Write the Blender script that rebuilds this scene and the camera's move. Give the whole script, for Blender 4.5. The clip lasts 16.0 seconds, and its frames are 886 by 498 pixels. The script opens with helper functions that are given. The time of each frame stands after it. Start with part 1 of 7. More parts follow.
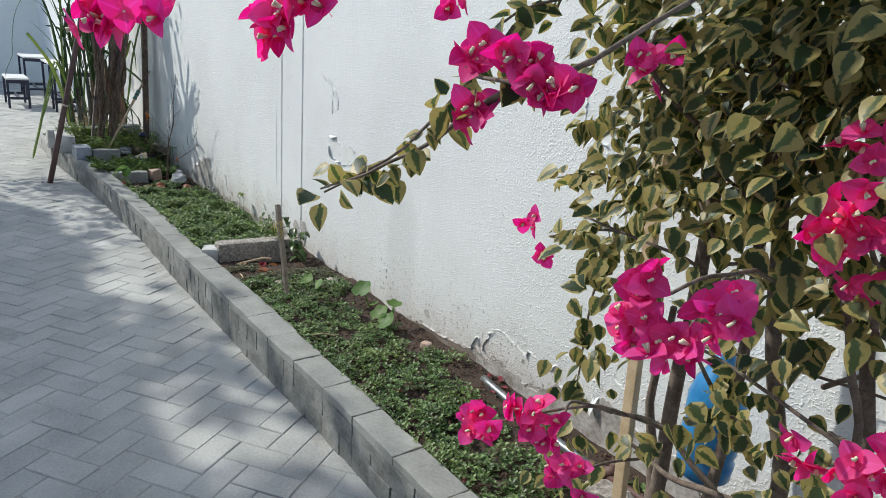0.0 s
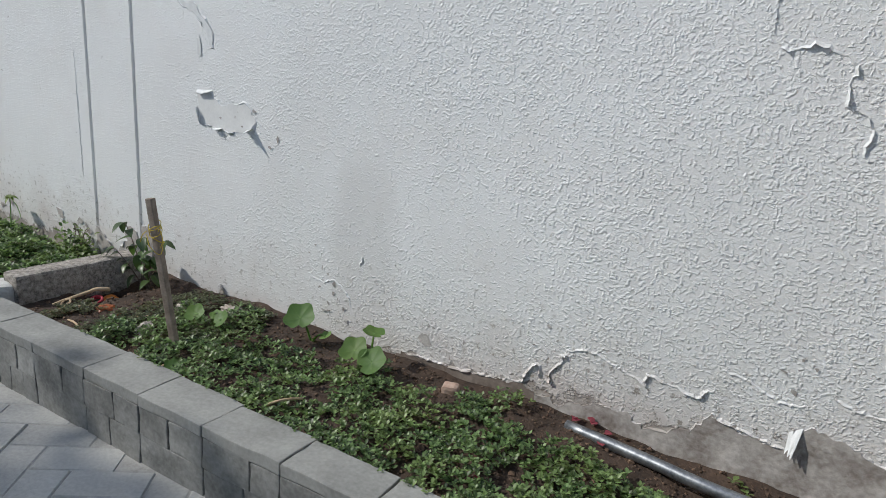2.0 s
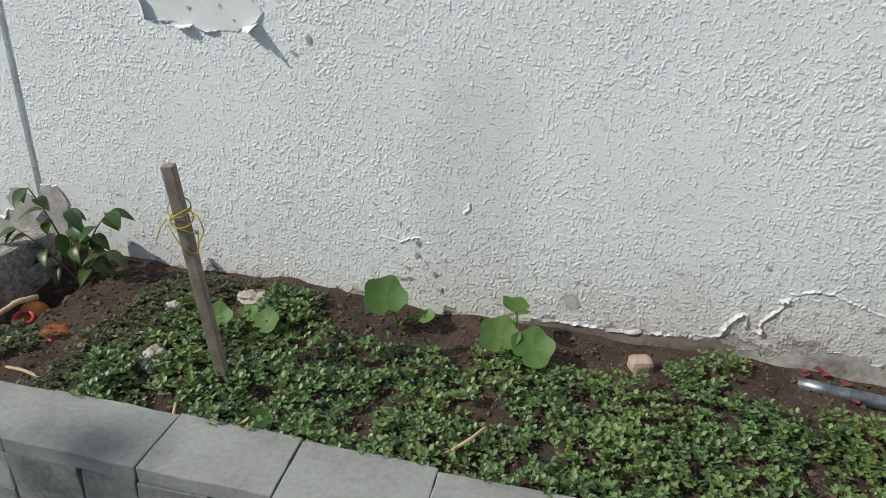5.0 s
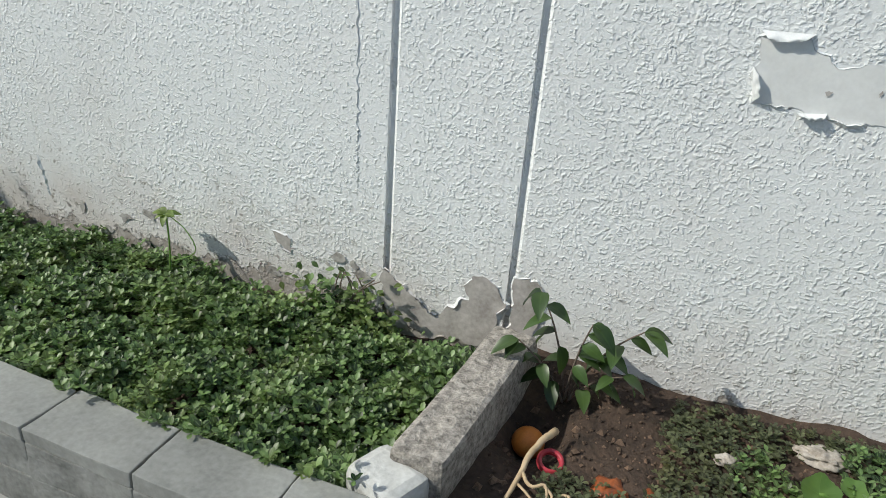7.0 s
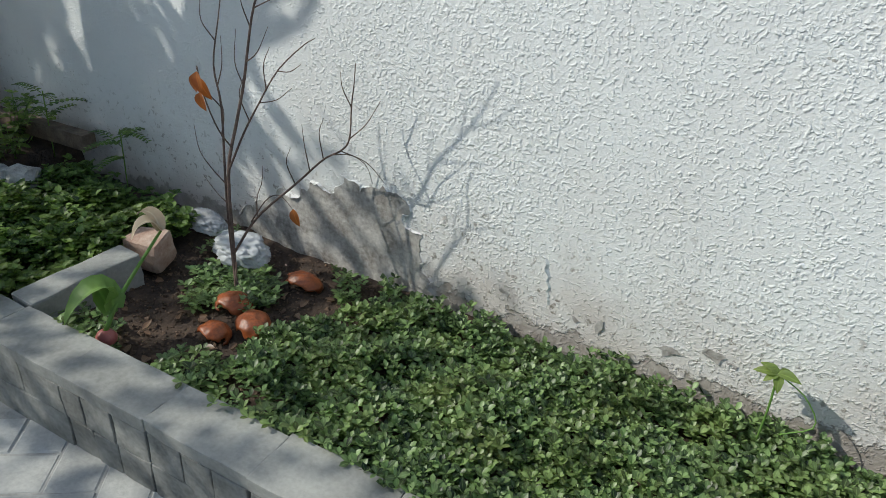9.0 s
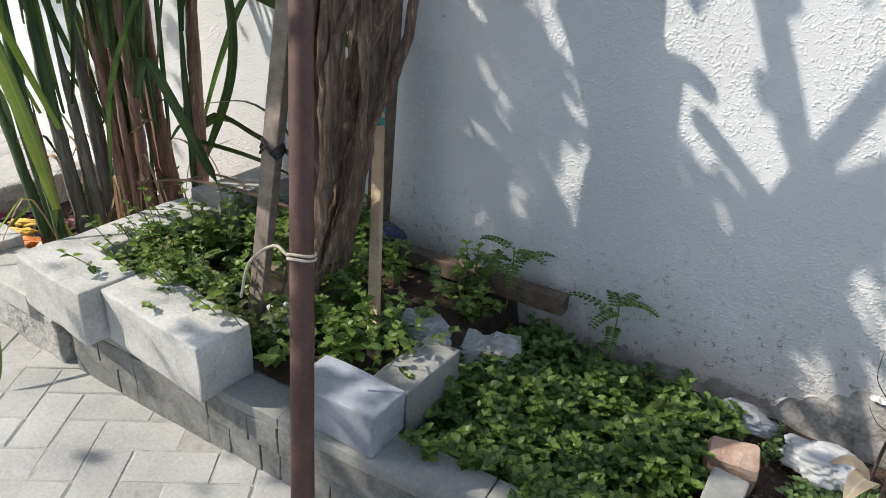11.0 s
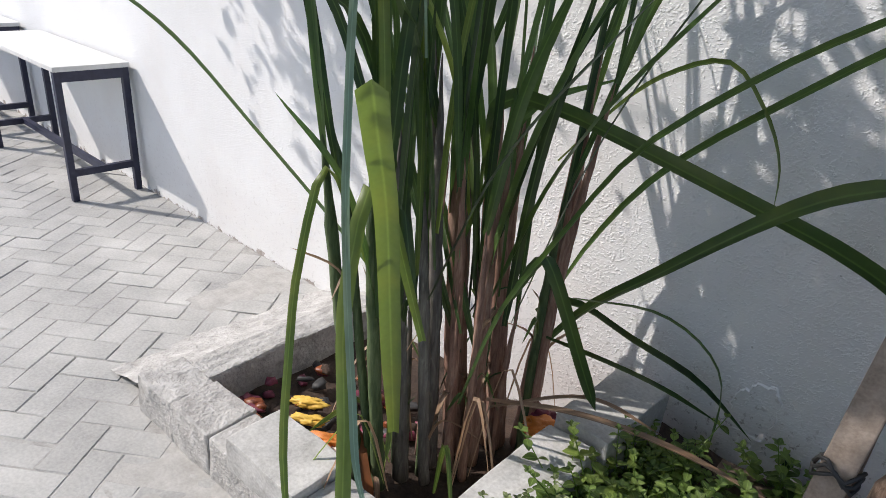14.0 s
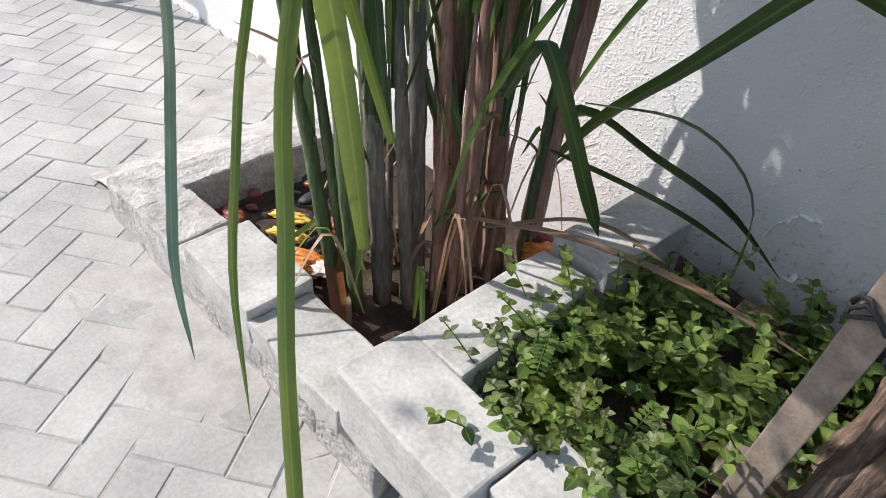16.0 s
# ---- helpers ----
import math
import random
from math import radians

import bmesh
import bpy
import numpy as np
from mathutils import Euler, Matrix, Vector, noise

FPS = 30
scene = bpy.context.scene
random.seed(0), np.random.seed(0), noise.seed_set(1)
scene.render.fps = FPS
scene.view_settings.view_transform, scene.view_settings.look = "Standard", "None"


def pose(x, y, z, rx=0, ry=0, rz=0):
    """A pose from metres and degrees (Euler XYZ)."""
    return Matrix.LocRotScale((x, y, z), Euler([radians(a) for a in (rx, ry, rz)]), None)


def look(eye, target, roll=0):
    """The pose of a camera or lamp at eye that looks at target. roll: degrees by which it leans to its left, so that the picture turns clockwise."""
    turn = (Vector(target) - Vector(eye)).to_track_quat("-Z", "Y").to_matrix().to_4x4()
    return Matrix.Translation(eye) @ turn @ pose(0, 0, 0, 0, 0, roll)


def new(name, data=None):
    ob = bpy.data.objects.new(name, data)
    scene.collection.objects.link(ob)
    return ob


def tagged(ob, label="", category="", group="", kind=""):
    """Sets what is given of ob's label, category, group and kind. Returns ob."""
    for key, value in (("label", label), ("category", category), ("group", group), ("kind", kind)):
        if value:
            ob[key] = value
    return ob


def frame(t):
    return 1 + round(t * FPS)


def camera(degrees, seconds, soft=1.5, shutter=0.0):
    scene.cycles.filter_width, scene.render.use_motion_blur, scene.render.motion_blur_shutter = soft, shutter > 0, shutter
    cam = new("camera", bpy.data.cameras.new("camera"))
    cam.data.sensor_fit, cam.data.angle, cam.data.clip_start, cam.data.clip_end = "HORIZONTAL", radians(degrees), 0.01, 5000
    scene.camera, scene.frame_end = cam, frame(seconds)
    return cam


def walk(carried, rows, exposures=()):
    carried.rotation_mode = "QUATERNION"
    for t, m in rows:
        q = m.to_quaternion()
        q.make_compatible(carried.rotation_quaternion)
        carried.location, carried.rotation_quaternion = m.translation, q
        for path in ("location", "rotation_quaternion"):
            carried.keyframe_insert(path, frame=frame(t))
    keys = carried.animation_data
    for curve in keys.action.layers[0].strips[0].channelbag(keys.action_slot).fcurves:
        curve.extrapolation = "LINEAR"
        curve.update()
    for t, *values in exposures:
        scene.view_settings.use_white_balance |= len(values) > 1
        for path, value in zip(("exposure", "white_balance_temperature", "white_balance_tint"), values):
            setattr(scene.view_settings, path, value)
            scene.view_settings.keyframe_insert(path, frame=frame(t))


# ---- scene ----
cam = camera(66.6, 16.0, soft=0.8)
PATH = [
    (0, (2.983, -1.532, 1.321), (1.433, -0.405, 0.751), 4.3),
    (0.5, (2.65, -1.553, 1.21), (1.223, -0.273, 0.64), 4.6),
    (1, (2.34, -1.547, 1.146), (1.0, -0.17, 0.591), 4.7),
    (1.5, (2.059, -1.553, 1.1), (0.898, -0.018, 0.554), 4.4),
    (2, (1.765, -1.506, 1.011), (0.753, 0.132, 0.471), 4.3),
    (2.5, (1.594, -1.533, 0.995), (0.745, 0.202, 0.475), 4.0),
    (3, (1.492, -1.548, 0.978), (0.852, 0.234, 0.336), 3.6),
    (3.2, (1.466, -1.545, 0.955), (0.884, 0.225, 0.228), 3.5),
    (5.3, (0.613, -1.262, 0.971), (0.256, 0.497, 0.088), 3.7),
    (5.5, (0.502, -1.233, 0.966), (0.145, 0.526, 0.083), 3.8),
    (6, (0.226, -1.182, 0.962), (-0.296, 0.533, 0.076), 3.9),
    (6.5, (-0.01, -1.198, 0.973), (-0.617, 0.49, 0.089), 4.3),
    (7, (-0.235, -1.227, 0.971), (-0.859, 0.464, 0.105), 4.5),
    (7.5, (-0.504, -1.186, 0.985), (-1.149, 0.469, 0.066), 4.3),
    (8, (-0.797, -1.144, 1.05), (-1.568, 0.414, 0.061), 3.8),
    (8.5, (-1.114, -1.213, 1.061), (-1.897, 0.345, 0.083), 4.4),
    (9, (-1.464, -1.21, 1.054), (-2.305, 0.311, 0.065), 3.9),
    (9.5, (-1.821, -1.226, 1.054), (-2.765, 0.239, 0.073), 3.7),
    (10, (-2.116, -1.289, 1.061), (-3.106, 0.157, 0.097), 3.5),
    (10.2, (-2.232, -1.318, 1.071), (-3.236, 0.124, 0.115), 3.3),
    (12.3, (-3.686, -1.916, 1.409), (-4.515, -0.299, 0.573), 4.8),
    (12.5, (-3.78, -1.889, 1.408), (-4.609, -0.269, 0.578), 4.8),
    (13, (-3.905, -1.825, 1.384), (-4.767, -0.214, 0.572), 5.0),
    (13.5, (-3.914, -1.657, 1.351), (-5.024, -0.215, 0.523), 4.8),
    (14, (-3.89, -1.535, 1.35), (-5.083, -0.161, 0.521), 4.5),
    (14.5, (-3.904, -1.435, 1.278), (-5.113, -0.104, 0.402), 4.7),
    (15, (-3.904, -1.338, 1.23), (-5.105, -0.109, 0.206), 4.7),
    (15.5, (-3.896, -1.308, 1.182), (-5.041, -0.141, 0.03), 4.9),
    (16, (-3.902, -1.296, 1.174), (-5.001, -0.18, -0.069), 5.0),
]
EXPOSURES = [(0, 0.45, 6500, 5), (0.7, 0.23, 6450, 8), (3.2, 0.08, 6500, 8), (5.3, 0.25, 6600, 4), (9, 0.38, 6600, 3), (10.2, 0.62, 6850, 8), (12.3, 0.88, 6850, 11), (14, 0.54, 6650, 14), (14.5, 0.55, 6600, 14), (15.5, 0.70, 6600, 14), (16, 0.84, 6600, 14)]
walk(cam, [(t, look(e, g, r)) for t, e, g, r in PATH], EXPOSURES)

# ---- world and light ----
SUN_EL, SUN_AZ = radians(39), math.atan2(-0.858, -0.514)   # azimuth from +y towards +x
TO_SUN = Vector((math.sin(SUN_AZ) * math.cos(SUN_EL), math.cos(SUN_AZ) * math.cos(SUN_EL), math.sin(SUN_EL)))
world = bpy.data.worlds.new("sky")
scene.world = world
world.use_nodes = True
sky = world.node_tree.nodes.new("ShaderNodeTexSky")
sky.sky_type, sky.sun_disc = "NISHITA", False
sky.sun_elevation, sky.sun_rotation = SUN_EL, SUN_AZ
bg = world.node_tree.nodes["Background"]
bg.inputs["Strength"].default_value = 0.15
world.node_tree.links.new(sky.outputs[0], bg.inputs["Color"])
sun = new("sun", bpy.data.lights.new("sun", "SUN"))
sun.data.energy, sun.data.angle, sun.data.color = 2.75, radians(0.55), (1.0, 0.96, 0.90)
sun.matrix_world = look(TO_SUN * 20, (0, 0, 0))


# ---- materials ----
def nodes_of(name):
    m = bpy.data.materials.new(name)
    m.use_nodes = True
    t = m.node_tree
    return m, t, t.nodes["Principled BSDF"]


def add(t, kind, **values):
    n = t.nodes.new(kind)
    for k, v in values.items():
        n.inputs[k.replace("_", " ")].default_value = v
    return n


def ramp(t, fac, stops, soft=False):
    n = t.nodes.new("ShaderNodeValToRGB")
    n.color_ramp.interpolation = "EASE" if soft else "LINEAR"
    while len(n.color_ramp.elements) < len(stops):
        n.color_ramp.elements.new(0.5)
    for e, (p, c) in zip(n.color_ramp.elements, stops):
        e.position, e.color = p, (*c, 1) if len(c) == 3 else c
    t.links.new(fac, n.inputs[0])
    return n.outputs[0]


def mixed(t, fac, a, b):
    n = t.nodes.new("ShaderNodeMix")
    n.data_type = "RGBA"
    for sock, v in ((n.inputs[0], fac), (n.inputs[6], a), (n.inputs[7], b)):
        if isinstance(v, bpy.types.NodeSocket):
            t.links.new(v, sock)
        else:
            sock.default_value = v if isinstance(v, (int, float)) else (*v, 1)
    return n.outputs[2]


def calc(t, op, a, b=0.0, clamp=False):
    n = t.nodes.new("ShaderNodeMath")
    n.operation, n.use_clamp = op, clamp
    for sock, v in ((n.inputs[0], a), (n.inputs[1], b)):
        if isinstance(v, bpy.types.NodeSocket):
            t.links.new(v, sock)
        else:
            sock.default_value = v
    return n.outputs[0]


def noise_of(t, co, scale, detail=4.0, rough=0.55, distortion=0.0):
    n = add(t, "ShaderNodeTexNoise", Scale=scale, Detail=detail, Roughness=rough, Distortion=distortion)
    if co:
        t.links.new(co, n.inputs["Vector"])
    return n.outputs[0]


def bumped(t, p, height, strength=0.4, distance=0.004, normal=None):
    n = add(t, "ShaderNodeBump", Strength=strength, Distance=distance)
    t.links.new(height, n.inputs["Height"])
    if normal:
        t.links.new(normal, n.inputs["Normal"])
    t.links.new(n.outputs[0], p.inputs["Normal"])
    return n.outputs[0]


def place(t, which="Object"):
    return t.nodes.new("ShaderNodeTexCoord").outputs[which]


def world_place(t):
    return t.nodes.new("ShaderNodeNewGeometry").outputs["Position"]


def rough_stuff(name, dark, light, scale=20.0, rough=0.85, bump=0.4, depth=0.004, fine=6.0, island=0.0, piece=0.0, metal=0.0):
    """Two scales of noise between two colours, with relief; island or piece: how far single pieces vary in brightness."""
    m, t, p = nodes_of(name)
    co = world_place(t)
    coarse, grain = noise_of(t, co, scale, 5), noise_of(t, co, scale * fine, 3)
    both = calc(t, "ADD", calc(t, "MULTIPLY", coarse, 0.65), calc(t, "MULTIPLY", grain, 0.35))
    col = ramp(t, both, [(0.32, dark), (0.68, light)])
    if island or piece:
        src = t.nodes.new("ShaderNodeNewGeometry").outputs["Random Per Island"] if island else t.nodes.new("ShaderNodeObjectInfo").outputs["Random"]
        amount = island or piece
        v = calc(t, "ADD", calc(t, "MULTIPLY", src, 2 * amount), 1 - amount)
        hs = add(t, "ShaderNodeHueSaturation")
        t.links.new(v, hs.inputs["Value"])
        t.links.new(col, hs.inputs["Color"])
        col = hs.outputs[0]
    t.links.new(col, p.inputs["Base Color"])
    p.inputs["Roughness"].default_value, p.inputs["Metallic"].default_value = rough, metal
    bumped(t, p, both, bump, depth)
    return m


def leaf_stuff(name, dark, light, edge=None, rough=0.45, through_light=0.35, single=False, midrib=0.35):
    """Leaf blades: colour by island, darker or paler along the blade; UV x runs across (0 midrib, 1 edge), y along."""
    m, t, p = nodes_of(name)
    rnd = t.nodes.new("ShaderNodeObjectInfo").outputs["Random"] if single else t.nodes.new("ShaderNodeNewGeometry").outputs["Random Per Island"]
    col = ramp(t, rnd, [(0.0, dark), (0.75, light), (1.0, tuple(min(1, c * 1.25) for c in light))])
    uv = t.nodes.new("ShaderNodeUVMap")
    sep = t.nodes.new("ShaderNodeSeparateXYZ")
    t.links.new(uv.outputs[0], sep.inputs[0])
    n = noise_of(t, world_place(t), 90, 3)
    if edge:
        k = calc(t, "ADD", sep.outputs[0], calc(t, "MULTIPLY", calc(t, "SUBTRACT", n, 0.5), 1.0))
        k = calc(t, "ADD", k, calc(t, "MULTIPLY", calc(t, "SUBTRACT", rnd, 0.5), 0.5))
        col = mixed(t, ramp(t, k, [(0.38, (0, 0, 0)), (0.53, (1, 1, 1))]), col, edge)
    else:
        rib = ramp(t, sep.outputs[0], [(0.0, (1, 1, 1)), (0.16, (0, 0, 0))])
        col = mixed(t, calc(t, "MULTIPLY", rib, midrib), col, tuple(min(1, c * 2.2) for c in light))
    col = mixed(t, calc(t, "MULTIPLY", n, 0.35), col, tuple(c * 0.55 for c in dark))
    patchy = ramp(t, noise_of(t, world_place(t), 7, 3), [(0.45, (0, 0, 0)), (0.7, (1, 1, 1))])
    col = mixed(t, calc(t, "MULTIPLY", patchy, 0.35), col, (light[0] * 1.35, light[1] * 1.05, light[2] * 0.8))
    t.links.new(col, p.inputs["Base Color"])
    p.inputs["Roughness"].default_value = rough
    tr = t.nodes.new("ShaderNodeBsdfTranslucent")
    bright = add(t, "ShaderNodeHueSaturation", Value=1.5, Saturation=1.1)
    t.links.new(col, bright.inputs["Color"])
    t.links.new(bright.outputs[0], tr.inputs[0])
    mix = add(t, "ShaderNodeMixShader", Fac=through_light)
    t.links.new(p.outputs[0], mix.inputs[1])
    t.links.new(tr.outputs[0], mix.inputs[2])
    t.links.new(mix.outputs[0], t.nodes["Material Output"].inputs[0])
    return m


def wall_paint():
    """White masonry paint over coarse render: worm-like stipple, damp and bare cement along the foot, faint stains."""
    m, t, p = nodes_of("white_wall_paint")
    co = world_place(t)
    sep = t.nodes.new("ShaderNodeSeparateXYZ")
    t.links.new(co, sep.inputs[0])
    big, mid = noise_of(t, co, 1.1, 4), noise_of(t, co, 7, 5, 0.6)
    col = mixed(t, ramp(t, big, [(0.42, (0, 0, 0)), (0.72, (1, 1, 1))]), (0.85, 0.86, 0.86), (0.76, 0.765, 0.76))
    blotch = ramp(t, noise_of(t, co, 3.4, 5, 0.65), [(0.48, (0, 0, 0)), (0.75, (1, 1, 1))])
    col = mixed(t, calc(t, "MULTIPLY", blotch, 0.22), col, (0.72, 0.66, 0.63))
    # a faint grey arch and the dirt that climbs from the soil, in patches
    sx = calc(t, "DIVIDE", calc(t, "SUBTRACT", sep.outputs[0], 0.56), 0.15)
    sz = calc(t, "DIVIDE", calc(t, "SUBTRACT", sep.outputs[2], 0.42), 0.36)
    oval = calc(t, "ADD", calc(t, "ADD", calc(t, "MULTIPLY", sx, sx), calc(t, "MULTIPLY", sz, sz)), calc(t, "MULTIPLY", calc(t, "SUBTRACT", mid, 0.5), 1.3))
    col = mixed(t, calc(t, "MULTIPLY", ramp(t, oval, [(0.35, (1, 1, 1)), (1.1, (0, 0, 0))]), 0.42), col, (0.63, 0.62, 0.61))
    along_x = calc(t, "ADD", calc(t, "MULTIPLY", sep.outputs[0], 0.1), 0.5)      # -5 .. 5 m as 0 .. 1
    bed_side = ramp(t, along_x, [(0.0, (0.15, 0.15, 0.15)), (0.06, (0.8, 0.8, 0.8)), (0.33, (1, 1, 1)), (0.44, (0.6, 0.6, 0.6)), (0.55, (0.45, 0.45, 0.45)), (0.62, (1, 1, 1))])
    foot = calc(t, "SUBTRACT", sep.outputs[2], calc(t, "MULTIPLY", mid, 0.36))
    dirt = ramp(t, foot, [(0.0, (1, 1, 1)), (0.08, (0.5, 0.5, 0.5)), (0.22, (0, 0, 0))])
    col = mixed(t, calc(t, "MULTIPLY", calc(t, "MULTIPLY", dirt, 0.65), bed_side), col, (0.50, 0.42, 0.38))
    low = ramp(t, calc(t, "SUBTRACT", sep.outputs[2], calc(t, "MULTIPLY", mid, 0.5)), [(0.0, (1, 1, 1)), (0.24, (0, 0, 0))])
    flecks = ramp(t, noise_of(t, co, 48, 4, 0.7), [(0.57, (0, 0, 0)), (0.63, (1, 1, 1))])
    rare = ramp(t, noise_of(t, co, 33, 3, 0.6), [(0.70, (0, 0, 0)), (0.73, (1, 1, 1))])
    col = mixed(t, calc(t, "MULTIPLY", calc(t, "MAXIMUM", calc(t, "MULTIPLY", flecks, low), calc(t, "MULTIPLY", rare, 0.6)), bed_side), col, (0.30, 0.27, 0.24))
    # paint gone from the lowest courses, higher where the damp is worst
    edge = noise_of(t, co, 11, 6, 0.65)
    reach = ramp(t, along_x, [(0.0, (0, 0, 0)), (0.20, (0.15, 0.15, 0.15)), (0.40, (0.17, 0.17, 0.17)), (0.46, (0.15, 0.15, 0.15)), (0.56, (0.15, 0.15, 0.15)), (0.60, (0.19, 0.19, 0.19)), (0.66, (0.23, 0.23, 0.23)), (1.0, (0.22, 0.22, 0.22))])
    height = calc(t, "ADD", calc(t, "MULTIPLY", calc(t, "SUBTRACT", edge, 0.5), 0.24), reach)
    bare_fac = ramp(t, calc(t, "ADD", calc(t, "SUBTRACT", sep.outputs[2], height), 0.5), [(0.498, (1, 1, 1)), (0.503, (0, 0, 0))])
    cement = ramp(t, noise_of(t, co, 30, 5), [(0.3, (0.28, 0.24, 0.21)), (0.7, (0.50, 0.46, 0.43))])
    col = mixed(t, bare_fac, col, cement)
    t.links.new(col, p.inputs["Base Color"])
    p.inputs["Roughness"].default_value = 0.75
    # stipple: short raised worms of paint about a centimetre long, thick in places, thin in others
    amount = noise_of(t, co, 2.6, 4, 0.6)
    worms = noise_of(t, co, 128, 2.0, 0.5, 0.2)
    thick = calc(t, "ADD", worms, calc(t, "MULTIPLY", calc(t, "SUBTRACT", amount, 0.5), 0.5))
    gate = ramp(t, noise_of(t, co, 47, 2), [(0.36, (0.1, 0.1, 0.1)), (0.64, (1, 1, 1))], True)
    lumps = calc(t, "MULTIPLY", ramp(t, thick, [(0.42, (0, 0, 0)), (0.68, (1, 1, 1))], True), gate)
    h = calc(t, "ADD", calc(t, "MULTIPLY", lumps, 0.85), calc(t, "MULTIPLY", noise_of(t, co, 190, 3), 0.4))
    h = calc(t, "ADD", h, calc(t, "MULTIPLY", mid, 0.6))
    h = calc(t, "SUBTRACT", h, calc(t, "MULTIPLY", bare_fac, 1.2))
    bumped(t, p, h, 0.85, 0.0026)
    return m


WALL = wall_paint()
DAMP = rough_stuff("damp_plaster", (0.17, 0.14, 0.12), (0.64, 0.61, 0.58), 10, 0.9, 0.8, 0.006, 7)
CEMENT = rough_stuff("bare_cement", (0.28, 0.25, 0.23), (0.58, 0.54, 0.515), 18, 0.9, 0.4, 0.003)
FLAKE = rough_stuff("paint_flake", (0.66, 0.67, 0.67), (0.82, 0.83, 0.83), 60, 0.7, 0.3, 0.002)
# kept very bright so the unseen wall opposite bounces light into the lane
BOUNCE_WHITE = rough_stuff("bounce_white_wall", (0.82, 0.82, 0.80), (0.90, 0.90, 0.88), 6, 0.85, 0.4, 0.003)
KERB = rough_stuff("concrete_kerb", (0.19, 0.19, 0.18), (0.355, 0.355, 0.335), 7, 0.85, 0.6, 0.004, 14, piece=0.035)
# brick courses under the caps: darker grey, varying more from piece to piece
KERB_FACE = rough_stuff("dark_concrete_brick", (0.115, 0.115, 0.108), (0.31, 0.31, 0.295), 13, 0.9, 0.8, 0.006, 7, piece=0.10)
PAVER = rough_stuff("concrete_paver", (0.30, 0.30, 0.29), (0.54, 0.535, 0.51), 3.5, 0.85, 0.6, 0.004, 30, piece=0.07)
PAVER_FAR = rough_stuff("concrete_paver_far", (0.30, 0.30, 0.29), (0.54, 0.535, 0.51), 3.5, 0.85, 0.6, 0.004, 30, island=0.07)
SAND = rough_stuff("joint_sand", (0.27, 0.265, 0.25), (0.46, 0.45, 0.425), 30, 0.95, 0.6, 0.004)
SOIL = rough_stuff("brown_soil", (0.019, 0.0125, 0.009), (0.088, 0.056, 0.039), 16, 0.95, 0.9, 0.012, 7)
BLOCK = rough_stuff("concrete_block", (0.32, 0.315, 0.30), (0.66, 0.655, 0.635), 9, 0.9, 0.7, 0.005, 13, piece=0.08)
MORTAR = rough_stuff("rough_mortar", (0.30, 0.29, 0.275), (0.58, 0.57, 0.55), 16, 0.95, 1.0, 0.02, 5)
WOOD = rough_stuff("grey_wood", (0.17, 0.13, 0.10), (0.34, 0.28, 0.23), 30, 0.8, 0.5, 0.003)
PINE = rough_stuff("pale_wood", (0.42, 0.30, 0.18), (0.60, 0.46, 0.30), 24, 0.7, 0.4, 0.002)
def bark_stuff(name, dark, mid, light, depth=0.012):
    """Fibrous bark: streaks along the stem in two widths."""
    m, t, p = nodes_of(name)
    mp = t.nodes.new("ShaderNodeMapping")
    mp.inputs["Scale"].default_value = (1, 1, 0.12)
    t.links.new(world_place(t), mp.inputs["Vector"])
    a, b = noise_of(t, mp.outputs[0], 120, 5, 0.65, 0.6), noise_of(t, mp.outputs[0], 28, 3)
    k = calc(t, "ADD", calc(t, "MULTIPLY", a, 0.65), calc(t, "MULTIPLY", b, 0.35))
    t.links.new(ramp(t, k, [(0.3, dark), (0.52, mid), (0.72, light)]), p.inputs["Base Color"])
    p.inputs["Roughness"].default_value = 0.9
    bumped(t, p, k, 1.0, depth)
    return m


BARK = bark_stuff("fibrous_bark", (0.042, 0.026, 0.019), (0.19, 0.13, 0.097), (0.50, 0.39, 0.30))
POST = rough_stuff("brown_bark", (0.07, 0.042, 0.03), (0.24, 0.165, 0.12), 35, 0.9, 0.9, 0.008)
RUST = rough_stuff("rusty_paint", (0.075, 0.035, 0.03), (0.15, 0.08, 0.065), 16, 0.6, 0.3, 0.002)
NAVY = rough_stuff("navy_paint", (0.012, 0.014, 0.035), (0.03, 0.034, 0.07), 14, 0.45, 0.2, 0.001)
TABLE_TOP = rough_stuff("pale_table_top", (0.62, 0.62, 0.60), (0.78, 0.78, 0.76), 8, 0.5, 0.1, 0.001)
CLOVER = leaf_stuff("groundcover_leaf", (0.009, 0.025, 0.008), (0.215, 0.325, 0.12), rough=0.42, through_light=0.32)
MINT = leaf_stuff("mint_leaf", (0.022, 0.055, 0.012), (0.155, 0.25, 0.058))
BALM = leaf_stuff("balm_leaf", (0.026, 0.058, 0.014), (0.21, 0.31, 0.08))
CANE_LEAF = leaf_stuff("cane_leaf", (0.018, 0.042, 0.018), (0.085, 0.150, 0.045), rough=0.34, through_light=0.30, single=True, midrib=0.45)
CANE = bark_stuff("cane_stalk", (0.12, 0.058, 0.043), (0.33, 0.195, 0.145), (0.56, 0.42, 0.33), 0.004)
GREY_CANE = bark_stuff("grey_cane_sheath", (0.06, 0.055, 0.05), (0.17, 0.155, 0.135), (0.34, 0.33, 0.28), 0.003)
GREEN_CANE = bark_stuff("green_cane_sheath", (0.03, 0.05, 0.022), (0.085, 0.125, 0.05), (0.19, 0.235, 0.12), 0.003)
VARIEGATED = leaf_stuff("variegated_leaf", (0.022, 0.045, 0.018), (0.07, 0.105, 0.035), edge=(0.46, 0.375, 0.14), through_light=0.35)
